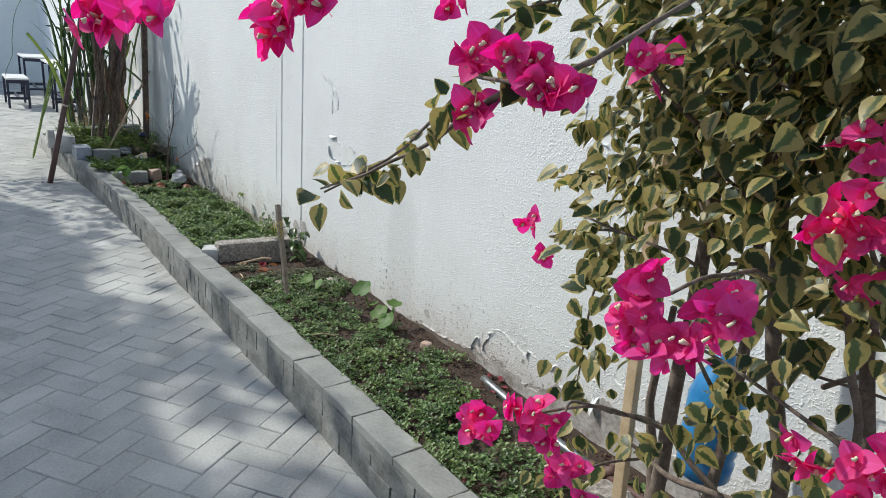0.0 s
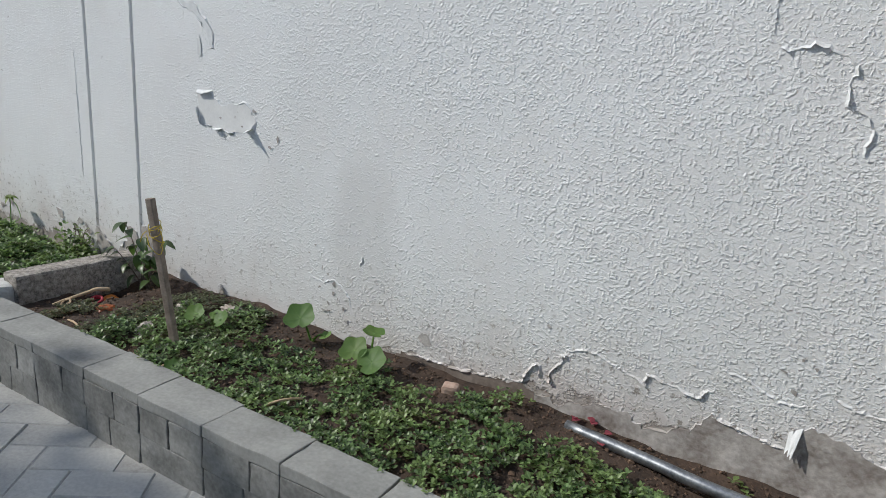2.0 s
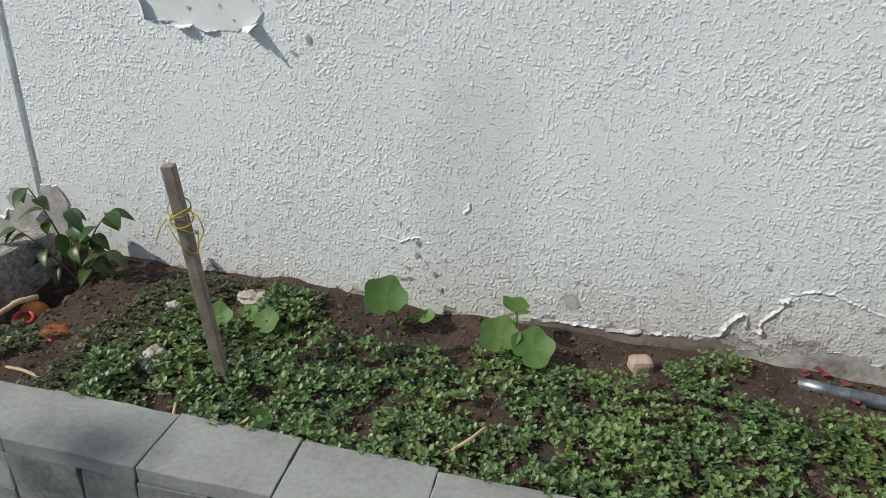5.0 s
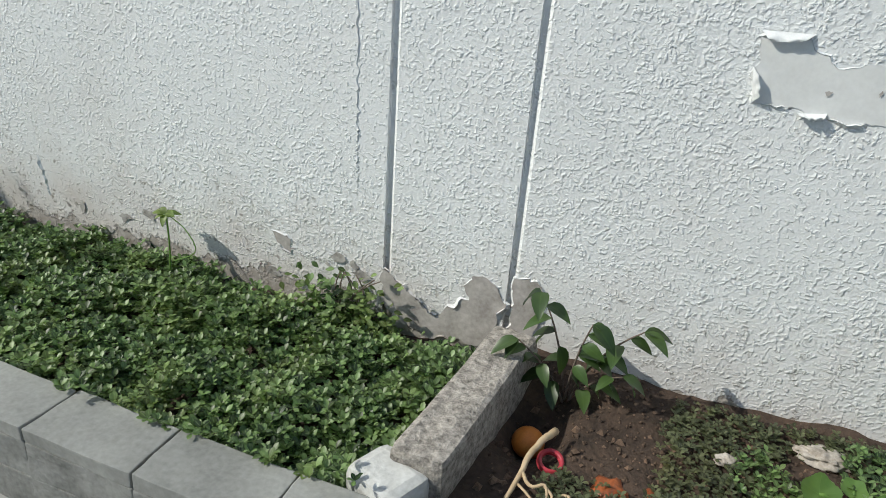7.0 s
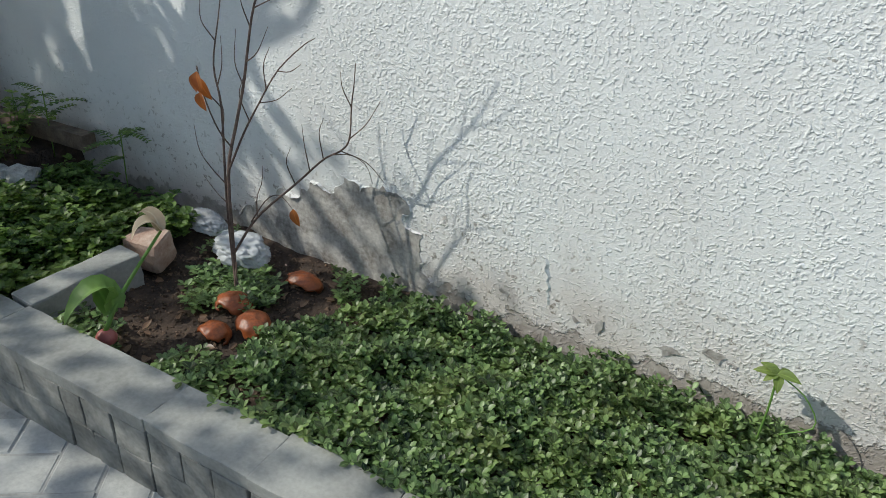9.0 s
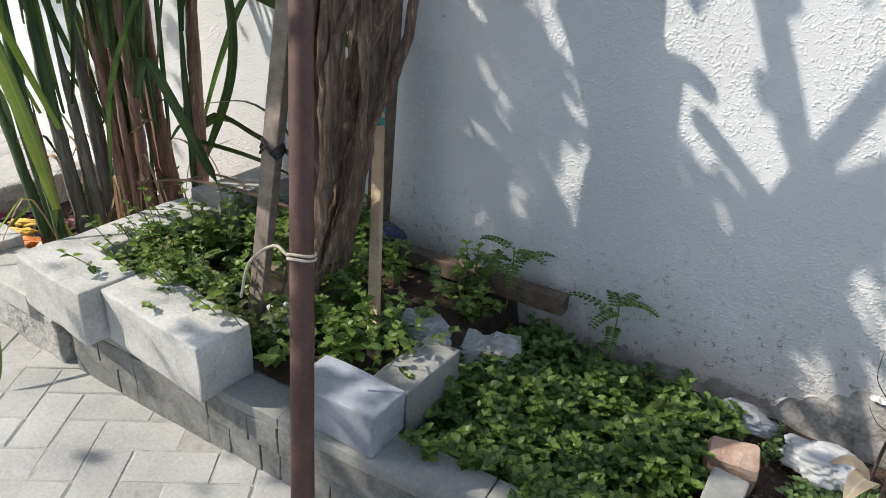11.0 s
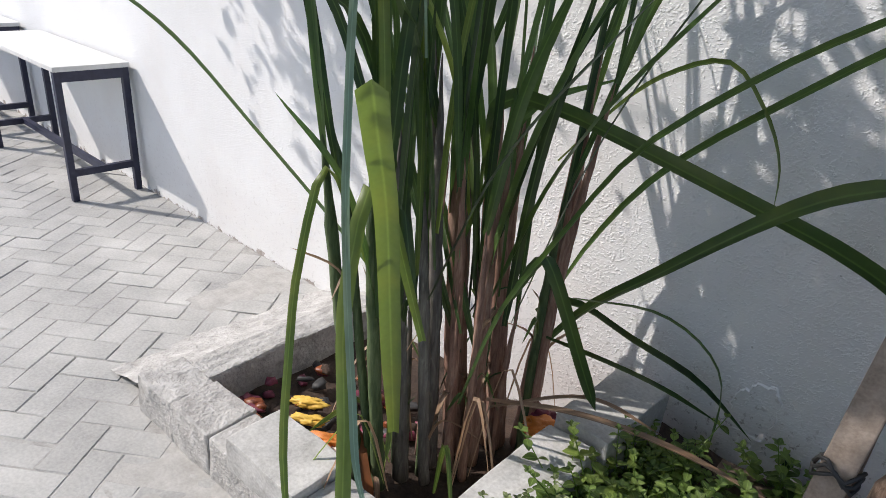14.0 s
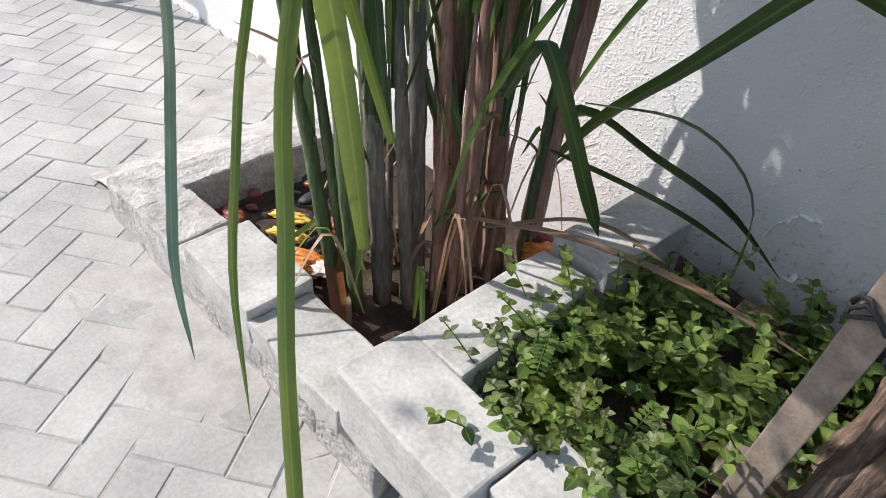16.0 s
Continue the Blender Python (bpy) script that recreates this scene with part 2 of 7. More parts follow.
BRACT = leaf_stuff("magenta_bract", (0.68, 0.018, 0.20), (0.90, 0.10, 0.40), rough=0.6, through_light=0.4)


# ---- builders ----
def mesh_of(name, verts, faces, material, smooth=True, uv=None):
    me = bpy.data.meshes.new(name)
    me.from_pydata(verts, [], faces)
    if uv is not None:
        layer = me.uv_layers.new(name="UVMap")
        idx = np.empty(len(me.loops), np.int32)
        me.loops.foreach_get("vertex_index", idx)
        layer.data.foreach_set("uv", np.asarray(uv, np.float32)[idx].ravel())
    if smooth:
        me.polygons.foreach_set("use_smooth", [True] * len(me.polygons))
    me.materials.append(material)
    me.update()
    return me


def from_bm(name, bm, material, smooth=False):
    me = bpy.data.meshes.new(name)
    bmesh.ops.recalc_face_normals(bm, faces=bm.faces)
    bm.to_mesh(me)
    bm.free()
    if smooth:
        me.polygons.foreach_set("use_smooth", [True] * len(me.polygons))
    me.materials.append(material)
    return me


def part(name, me, parent, label="", m=None):
    ob = new(name, me)
    ob.parent = parent
    if m is not None:
        ob.matrix_basis = m
    if label:
        ob["label"] = label
    return ob


def thing(name, label, category, at=(0, 0, 0), group="", kind="", me=None, m=None):
    ob = new(name, me)
    ob.matrix_basis = m if m is not None else pose(*at)
    return tagged(ob, label, category, group, kind)


def box_bm(sx, sy, sz, bevel=0.004, at=(0, 0, 0), wob=0.0, seed=0, cuts=0):
    """A block centred on x and y with its foot at z = 0, its edges worn."""
    bm = bmesh.new()
    bmesh.ops.create_cube(bm, size=1.0, matrix=Matrix.Translation((at[0], at[1], at[2] + sz / 2)) @ Matrix.Diagonal((sx, sy, sz, 1)))
    if bevel:
        bmesh.ops.bevel(bm, geom=bm.edges[:], offset=bevel, segments=2, affect="EDGES", profile=0.6)
    if cuts:
        bmesh.ops.subdivide_edges(bm, edges=[e for e in bm.edges if e.calc_length() > 0.06], cuts=cuts, use_grid_fill=True)
    if wob:
        for v in bm.verts:
            v.co += noise.noise_vector(v.co * 9 + Vector((seed * 3.7, seed, 0))) * wob + noise.noise_vector(v.co * 40 + Vector((seed, 0, 1))) * wob * 0.5
    return bm


def tube(points, radii, sides=7, close=True):
    """Vertices and faces of a tapering tube along points."""
    pts = [Vector(p) for p in points]
    vs, fs = [], []
    side = None
    for i, p in enumerate(pts):
        d = (pts[min(i + 1, len(pts) - 1)] - pts[max(i - 1, 0)]).normalized()
        if side is None:
            side = d.orthogonal().normalized()
        side = (side - d * side.dot(d)).normalized()
        up = d.cross(side)
        r = radii[i] if hasattr(radii, "__len__") else radii
        for k in range(sides):
            a = 2 * math.pi * k / sides
            vs.append(p + side * (math.cos(a) * r) + up * (math.sin(a) * r))
    for i in range(len(pts) - 1):
        for k in range(sides):
            a, b = i * sides + k, i * sides + (k + 1) % sides
            fs.append((a, b, b + sides, a + sides))
    if close:
        fs.append(tuple(range(sides))[::-1])
        fs.append(tuple(range((len(pts) - 1) * sides, len(pts) * sides)))
    return vs, fs


def joined(pieces):
    vs, fs = [], []
    for v, f in pieces:
        n = len(vs)
        vs += list(v)
        fs += [tuple(i + n for i in q) for q in f]
    return vs, fs


def curve_points(p0, p1, p2, n=8):
    a, b, c = Vector(p0), Vector(p1), Vector(p2)
    return [a * (1 - s) ** 2 + b * 2 * s * (1 - s) + c * s * s for s in (i / n for i in range(n + 1))]


# a leaf blade from its stem outwards along +y, 1 long: (x, y, z), uv
def blade_shape(width, rows, fold=0.12, droop=0.15, tip=1.0):
    vs, uv, fs = [], [], []
    for i in range(rows + 1):
        s = i / rows
        w = width * (math.sin(math.pi * min(1, s ** tip)) ** 0.8 if 0 < s < 1 else 0.02)
        z = -droop * s * s
        vs += [(-w, s, z + fold * w), (0, s, z), (w, s, z + fold * w)]
        uv += [(1, s), (0, s), (1, s)]
    for i in range(rows):
        for k in (0, 1):
            a = i * 3 + k
            fs.append((a, a + 1, a + 4, a + 3))
    return np.array(vs), np.array(uv), fs


def scatter_leaves(shape, places, ways, ups, sizes):
    """Arrays of leaves: each at a place, its blade along way, its face towards up."""
    vs, uv, fs = shape
    P, W, U, S = (np.asarray(a, float) for a in (places, ways, ups, sizes))
    W = W / np.linalg.norm(W, axis=1, keepdims=True)
    X = np.cross(W, U)
    X /= np.maximum(np.linalg.norm(X, axis=1, keepdims=True), 1e-6)
    Z = np.cross(X, W)
    out = P[:, None, :] + S[:, None, None] * (vs[None, :, :1] * X[:, None] + vs[None, :, 1:2] * W[:, None] + vs[None, :, 2:] * Z[:, None])
    n = len(vs)
    faces = (np.array(fs)[None] + (np.arange(len(P)) * n)[:, None, None]).reshape(-1, len(fs[0]))
    return out.reshape(-1, 3).tolist(), faces.tolist(), np.tile(uv, (len(P), 1))


def foliage(name, shape, places, ways, ups, sizes, material):
    v, f, uv = scatter_leaves(shape, places, ways, ups, sizes)
    return mesh_of(name, v, f, material, uv=uv)


# ---- ground, wall and kerb ----
KERB_Z, SOIL_Z = 0.185, 0.13
KERB_LINE = [(6.0, -0.600), (1.6, -0.620), (1.1, -0.622), (0.7, -0.638), (0.1, -0.648), (-0.7, -0.669), (-1.4, -0.668), (-1.9, -0.690), (-2.4, -0.708), (-2.95, -0.733), (-3.7, -0.800), (-4.5, -0.86), (-6.5, -0.87)]
KERB_BACK = [(6.0, -0.490), (1.1, -0.516), (0.3, -0.513), (-0.2, -0.530), (-0.5, -0.545), (-1.0, -0.556), (-1.4, -0.557), (-2.0, -0.580), (-2.4, -0.602), (-2.8, -0.618), (-3.1, -0.638), (-3.7, -0.695), (-4.5, -0.755), (-6.5, -0.765)]


def along(line, x):
    xs, ys = zip(*line[::-1])
    return float(np.interp(x, xs, ys))


def kerb_y(x):
    """The outer face of the kerb."""
    return along(KERB_LINE, x)


def kerb_in(x):
    """The inner edge of the kerb, towards the bed."""
    return along(KERB_BACK, x)


def sheet(name, x0, x1, y0, y1, z, material, nx=2, ny=2, height=None):
    vs = []
    for j in range(ny):
        for i in range(nx):
            x, y = x0 + (x1 - x0) * i / (nx - 1), y0 + (y1 - y0) * j / (ny - 1)
            vs.append((x, y, z + (height(x, y) if height else 0)))
    fs = [(j * nx + i, j * nx + i + 1, (j + 1) * nx + i + 1, (j + 1) * nx + i) for j in range(ny - 1) for i in range(nx - 1)]
    return mesh_of(name, vs, fs, material)


ground = thing("ground", "sandy ground under and around the paved path", "ground", kind="structure",
               me=sheet("ground", -400, 400, -400, 400, -0.0024, SAND))

wall = thing("wall_north", "white stippled masonry wall with damp peeling foot", "wall", kind="structure")
GROOVES = [-0.822, -0.530]
edges = [-14.0, GROOVES[0] - 0.007, GROOVES[0] + 0.004, GROOVES[1] - 0.007, GROOVES[1] + 0.004, 7.0]
for i in range(5):
    bm = bmesh.new()
    x0, x1 = edges[i], edges[i + 1]
    if i % 2:
        outline = [(x0, 0.012), (x1, 0.012), (x1, 0.22), (x0, 0.22)]
    elif i:
        outline = [(x0, 0.009), (x0 + 0.009, 0.0), (x1, 0.0), (x1, 0.22), (x0, 0.22)]
    else:
        outline = [(x0, 0.0), (x1, 0.0), (x1, 0.22), (x0, 0.22)]
    rings = [[bm.verts.new((px, py, z)) for px, py in outline] for z in (-0.1, 2.8)]
    n = len(outline)
    for k in range(n):
        bm.faces.new((rings[0][k], rings[0][(k + 1) % n], rings[1][(k + 1) % n], rings[1][k]))
    bm.faces.new(rings[0][::-1])
    bm.faces.new(rings[1])
    part("wall_groove" if i % 2 else "wall_panel", from_bm("wall_panel", bm, WALL), wall)


def soil_height(x, y):
    n = noise.noise(Vector((x * 3, y * 3, 0))) * 0.018 + noise.noise(Vector((x * 11, y * 11, 4))) * 0.010 + noise.noise(Vector((x * 34, y * 34, 2))) * 0.006
    rise = 0.03 * max(0, 1 + y / 0.55) * (1 if x > -0.5 else 0.2)
    hollow = 0.095 * math.exp(-(((x + 0.405) / 0.06) ** 2 + ((y + 0.20) / 0.105) ** 2))
    return n + rise - hollow - (0.03 if x < -0.5 else 0) + (0.10 if x < -3.5 else 0)


def in_bed(x0, x1, name, label):
    """Soil between two cross walls, from the kerb's inner face to the wall."""
    nx, ny = max(8, int((x1 - x0) * 42)), 30
    vs = []
    for j in range(ny):
        for i in range(nx):
            x = x0 + (x1 - x0) * i / (nx - 1)
            y = (kerb_in(x) - 0.012) * (1 - j / (ny - 1))
            vs.append((x, y, SOIL_Z + soil_height(x, y)))
    fs = [(j * nx + i, j * nx + i + 1, (j + 1) * nx + i + 1, (j + 1) * nx + i) for j in range(ny - 1) for i in range(nx - 1)]
    return thing(name, label, "soil", kind="structure", me=mesh_of(name, vs, fs, SOIL))


in_bed(-4.45, -3.45, "soil_herb_bed", "dark damp soil under the mint")
in_bed(-3.50, -0.49, "soil_middle_bed", "brown soil under the creeping plants")
in_bed(-0.51, 6.0, "soil_near_bed", "brown crumbly soil with scraps on it")
thing("soil_cane_pit", "dark soil in the sunken cane planter", "soil", kind="structure",
      me=sheet("soil", -5.5, -4.42, -0.80, 0.0, 0.012, SOIL, 60, 40, lambda x, y: noise.noise(Vector((x * 12, y * 12, 1))) * 0.018))
# closing walls: both ends, and an unseen one opposite added for shade and bounce
far = thing("wall_south", "unseen pale wall opposite, added for its shade and bounce", "wall", kind="structure",
            me=from_bm("wall_south", box_bm(20.5, 0.3, 5.58, 0, at=(1.95, -4.75, -0.02)), BOUNCE_WHITE))
thing("wall_west", "white end wall of the lane", "wall", kind="structure", me=from_bm("wall_west", box_bm(0.25, 9.0, 2.9, 0, at=(-14.2, -4.4, -0.02)), BOUNCE_WHITE))
thing("wall_east", "white end wall behind the bush", "wall", kind="structure", me=from_bm("wall_east", box_bm(0.25, 5.0, 2.9, 0, at=(7.2, -2.4, -0.02)), BOUNCE_WHITE))


# ---- kerb, planter blocks ----
kerb = thing("planter_kerb", "grey concrete kerb edging the planting bed", "kerb", kind="structure")
krng = random.Random(12)
KERB_JOINTS = [5.05, 4.82, 4.58, 4.35, 4.12, 3.88, 3.65, 3.42, 3.18, 2.95, 2.72, 2.49, 2.26, 2.025, 1.79, 1.56, 1.31, 1.095, 0.865, 0.63, 0.40, 0.175, -0.06, -0.26, -0.46, -0.69, -0.92, -1.15, -1.38, -1.62, -1.85, -2.08, -2.32, -2.55, -2.79, -2.96, -3.2, -3.44, -3.68, -3.9, -4.15, -4.4]
OPEN_JOINTS = (1.56, 1.095, 0.40, -0.46, -0.92, -1.38, -2.96)
for i, (xa, xb) in enumerate(zip(KERB_JOINTS, KERB_JOINTS[1:])):
    ya, yb = kerb_y(xa), kerb_y(xb)
    back = (kerb_in(xa) + kerb_in(xb)) / 2
    wide = back - (ya + yb) / 2 + krng.uniform(-0.002, 0.002)
    length = xa - xb
    mid = Vector(((xa + xb) / 2, (ya + yb) / 2 + wide / 2, 0))
    turn = math.degrees(math.atan2(ya - yb, xa - xb))
    cap = 0.030
    gap = 0.004 if xa in OPEN_JOINTS or xb in OPEN_JOINTS else -0.001
    me = from_bm("kerb_cap", box_bm(length - gap, wide, cap, 0.0028, wob=0.0035, seed=i, cuts=4), KERB)
    part("kerb_cap", me, kerb, m=pose(mid.x, mid.y, KERB_Z - cap + krng.uniform(-0.0006, 0.0006), krng.uniform(-0.15, 0.15), krng.uniform(-0.1, 0.1), turn))
    for course, (z, h) in enumerate(((-0.02, 0.098), (0.0775, KERB_Z - cap - 0.0775))):
        n = krng.choice((1, 2, 2, 3)) if length > 0.15 else 1
        cuts_ = [0.0] + sorted(min(0.9, max(0.1, (k + krng.uniform(0.7, 1.3)) / n)) for k in range(n - 1)) + [1.0]
        for ua, ub in zip(cuts_, cuts_[1:]):
            if ub - ua < 0.05:
                continue
            u = (ua + ub) / 2 - 0.5
            p = Vector((mid.x - u * (xa - xb), mid.y - u * (ya - yb) - 0.001, z))
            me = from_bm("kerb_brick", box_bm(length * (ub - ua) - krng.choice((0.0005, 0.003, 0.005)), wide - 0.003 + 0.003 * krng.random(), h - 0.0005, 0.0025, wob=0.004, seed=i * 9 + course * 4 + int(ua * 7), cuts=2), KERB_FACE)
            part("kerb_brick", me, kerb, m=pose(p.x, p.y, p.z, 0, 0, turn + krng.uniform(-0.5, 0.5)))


def block(label, size, at, turn=0.0, material=None, wob=0.0048, seed=0, bevel=0.006, group="loose concrete blocks", name="concrete_block", tilt=0.0):
    me = from_bm(name, box_bm(*size, bevel, wob=wob, seed=seed, cuts=4), material or BLOCK)
    return thing(name, label, "block", group=group, me=me, m=pose(*at, tilt, 0, turn))


# cane planter: low mortared front and end, blocks set on it
planter = thing("planter_wall", "low rough mortared wall round the cane pit", "planter", kind="structure")
for k in range(6):
    part("brick", from_bm("brick", box_bm(0.192, 0.148 + 0.004 * (k % 2), 0.152 + 0.003 * ((k * 2) % 3), 0.008, wob=0.007, seed=30 + k, cuts=4), MORTAR), planter, m=pose(-5.513 + 0.1925 * k, -0.807 + 0.004 * k, -0.02, 0, 0, 1.2))
bm = box_bm(0.135, 0.80, 0.15, 0.010, wob=0.010, seed=4, cuts=12)
for v in bm.verts:
    if v.co.x < -0.03 and v.co.z > 0.08:
        v.co.z -= 0.012
part("end_wall", from_bm("end_wall", bm, MORTAR), planter, m=pose(-5.528, -0.44, -0.02))
bm = bmesh.new()
bmesh.ops.create_grid(bm, x_segments=24, y_segments=34, size=0.5)
for v in bm.verts:
    px, py = -5.78 + v.co.x * 0.48, -0.43 + v.co.y * 0.86
    s = v.co.x + 0.5
    z = 0.128 * max(0, min(1, (s - 0.25) / 0.72)) ** 1.3 * (1 - 0.55 * max(0, -v.co.y - 0.2)) - 0.016 * max(0, 1 - s * 3) - 0.003
    v.co = Vector((px, py, z + noise.noise(Vector((px * 14, py * 14, 0))) * 0.009 + noise.noise(Vector((px * 45, py * 45, 0))) * 0.003))
part("mortar_ramp", from_bm("mortar_ramp", bm, MORTAR, True), planter, "spilt sandy mortar sloping to the paving")
def spill(name, label, x0, x1, y0, y1, height, seed):
    """Thin uneven skin of spilt mortar that fades into the paving."""
    nx, ny = int((x1 - x0) / 0.02), int((y1 - y0) / 0.02)
    vs = []
    for j in range(ny + 1):
        for i_ in range(nx + 1):
            u, w = i_ / nx, j / ny
            edge = min(u, 1 - u, w if y1 < -0.9 else w, 1.0) * 4
            px, py = x0 + (x1 - x0) * u, y0 + (y1 - y0) * w
            n = noise.noise(Vector((px * 5, py * 5, seed))) + 0.5 * noise.noise(Vector((px * 17, py * 17, seed)))
            vs.append((px, py, -0.004 + height * max(-0.5, min(1.0, edge * 0.8 - 0.35 + n * 0.8)) + 0.0012 * noise.noise(Vector((px * 60, py * 60, 0)))))
    fs = [(j * (nx + 1) + i_, j * (nx + 1) + i_ + 1, (j + 1) * (nx + 1) + i_ + 1, (j + 1) * (nx + 1) + i_) for j in range(ny) for i_ in range(nx)]
    return part(name, mesh_of(name, vs, fs, SPILT), planter, label)


SPILT = rough_stuff("spilt_mortar", (0.33, 0.32, 0.30), (0.50, 0.49, 0.465), 16, 0.9, 0.7, 0.005, 7)
spill("mortar_spill", "thin grey mortar spilt over the paving", -5.70, -4.45, -1.20, -0.86, 0.0072, 3.0)
spill("mortar_spill", "thin sandy mortar spilt over the paving", -6.25, -5.85, -0.60, -0.02, 0.0075, 7.0)
block("pale grey concrete block on the planter wall", (0.262, 0.165, 0.095), (-4.965, -0.808, 0.13), 0.5, seed=1)
block("pale grey concrete block set lower on the planter", (0.292, 0.150, 0.068), (-4.685, -0.810, 0.13), 0.8, seed=2)
block("whitish concrete block at the herb bed's corner", (0.305, 0.150, 0.150), (-4.37, -0.818, 0.182), -2.0, seed=5)
block("whitish concrete block edging the herb bed", (0.375, 0.145, 0.147), (-4.022, -0.782, 0.182), -3.0, seed=6)
block("grey concrete block between cane pit and mint", (0.135, 0.37, 0.30), (-4.452, -0.555, 0.03), 1.0, seed=7)
block("grey concrete block against the white wall", (0.145, 0.29, 0.32), (-4.447, -0.205, 0.03), -2.0, seed=8)
# whitewash as bluish grey: the block's shade is put into this colour
SHADED_WHITEWASH = rough_stuff("shaded_whitewash", (0.24, 0.26, 0.30), (0.40, 0.42, 0.47), 12, 0.8, 0.4, 0.003)
block("whitewashed concrete block standing on the kerb", (0.215, 0.115, 0.105), (-3.545, -0.713, 0.184), 2.0, SHADED_WHITEWASH, seed=9)
block("grey concrete block dividing two herb beds", (0.10, 0.21, 0.13), (-3.495, -0.53, 0.135), -1.0, KERB, seed=10)
block("grey concrete slab beside the wilted bulb", (0.072, 0.27, 0.10), (-2.824, -0.478, 0.088), -0.5, KERB, seed=11)
BROKEN = rough_stuff("broken_red_brick", (0.30, 0.17, 0.12), (0.50, 0.38, 0.31), 22, 0.9, 0.8, 0.006)
block("broken reddish brick lying in the mint", (0.10, 0.075, 0.085), (-2.835, -0.275, 0.118), 12, BROKEN, 0.010, 12, 0.012, "", "brick", 8)
GRANITE = rough_stuff("speckled_concrete", (0.09, 0.08, 0.07), (0.54, 0.49, 0.44), 75, 0.95, 1.0, 0.007, 3)
block("speckled concrete block lying across the bed", (0.093, 0.42, 0.13), (-0.507, -0.272, 0.105), -5.5, GRANITE, 0.0065, 13, 0.013)
block("small pale concrete lump at the kerb", (0.112, 0.092, 0.088), (-0.565, -0.502, 0.115), -24, BLOCK, 0.0012, 14, 0.020)
block("rounded grey stone by the wall", (0.16, 0.11, 0.085), (-3.45, -0.27, 0.12), 20, MORTAR, 0.03, 15, 0.035, "", "stone")


# ---- creeping plants and herbs ----
rng = np.random.default_rng(7)
OVAL = blade_shape(0.30, 4, 0.2, 0.15, 1.35)
ROUND = blade_shape(0.36, 6, 0.3, 0.25, 0.85)


def soil_at(x, y):
    return SOIL_Z + soil_height(float(x), float(y))


def rosettes(name, label, category, spots, lift, size, per, material, shape=OVAL, tilt=(0.15, 0.9), stem=True):
    """Little shoots, each a whorl of leaves at the end of a stalk."""
    P, W, U, S, stems = [], [], [], [], []
    for (x, y), h in zip(spots, lift):
        z0 = soil_at(x, y)
        if y < kerb_in(x) + 0.003:
            z0 = (0.325 if x < -3.84 else KERB_Z) - 0.015
            h = min(h, 0.05)
        lean = rng.normal(0, 0.35, 2) * h
        top = np.array([x + lean[0], y + lean[1], z0 + h])
        for level in range(2 if h > 0.05 else 1):
            at = top + np.array([-lean[0], -lean[1], -h]) * level * 0.4
            turn = rng.uniform(0, 6.28)
            n = per if level == 0 else max(2, per - 1)
            for k in range(n):
                a = turn + 6.283 * k / n + rng.normal(0, 0.25)
                rise = rng.uniform(*tilt)
                w = np.array([math.cos(a), math.sin(a), rise])
                P.append(at), W.append(w), U.append((-math.cos(a) * rise * 0.6 + rng.normal(0, 0.15), -math.sin(a) * rise * 0.6 + rng.normal(0, 0.15), 1))
                S.append(size * rng.uniform(0.6, 1.25) * (1.0 if level == 0 else 0.85))
    v, f, uv = scatter_leaves(shape, P, W, U, S)
    return thing(name, label, category, kind="stuff", me=mesh_of(name, v, f, material, uv=uv))


def spread(n, x0, x1, y0, y1, keep=None, near_kerb=0.0):
    out = []
    while len(out) < n:
        x, y = rng.uniform(x0, x1), rng.uniform(y0, y1)
        if y < kerb_in(x) - near_kerb or y > -0.012 or (keep and not keep(x, y)):
            continue
        out.append((x, y))
    return np.array(out)


def patch(x, y, seed=0.0, scale=5.0):
    return noise.noise(Vector((x * scale, y * scale, seed)))


def hummock(x, y):
    return 0.5 + 0.9 * patch(x, y, 21, 9) + 0.5 * patch(x, y, 33, 24)


s = spread(10500, -2.42, -0.57, -0.70, -0.01, lambda x, y: (x > -2.2 or patch(x, y, 3) + (x + 2.42) * 4 > 0.35) and y < -0.03 - 0.05 * patch(x, 0, 2, 4), 0.004)
lift = np.array([0.012 + 0.05 * min(1.1, max(0.0, hummock(x, y))) for x, y in s]) * rng.uniform(0.55, 1.1, len(s))
rosettes("creeping_groundcover", "dense dark green creeping groundcover with small oval leaves", "groundcover", s, lift, 0.0165, 5, CLOVER, tilt=(0.1, 1.7))
s = spread(5400, -0.12, 1.9, -0.60, -0.06, lambda x, y: patch(x, y, 5, 4) + (0.34 if y < -0.17 else -0.35) + min(0.4, (x - 0.05) * 0.9) - max(0, (x - 1.2) * 0.5) > 0.14 and patch(x, y, 17, 14) > -0.32, 0.002)
lift = np.array([0.004 + 0.034 * min(1.1, max(0.0, hummock(x, y))) for x, y in s]) * rng.uniform(0.5, 1.1, len(s))
rosettes("sparse_groundcover", "patchy green groundcover over bare soil", "groundcover", s, lift, 0.0128, 4, CLOVER, tilt=(0.1, 1.5))
s = spread(1900, -0.42, 0.25, -0.57, -0.04, lambda x, y: patch(x, y, 8, 6) > -0.05 and (x > -0.2 or y < -0.33), 0.0)
DULL = leaf_stuff("dull_seedling_leaf", (0.035, 0.042, 0.02), (0.15, 0.17, 0.085))
rosettes("seedling_litter", "dull small seedlings scattered on brown soil", "seedlings", s, rng.uniform(0.003, 0.018, len(s)), 0.0105, 4, DULL)
s = spread(700, 1.2, 5.6, -0.58, -0.05, lambda x, y: patch(x, y, 12, 4) > 0.1, 0.0)
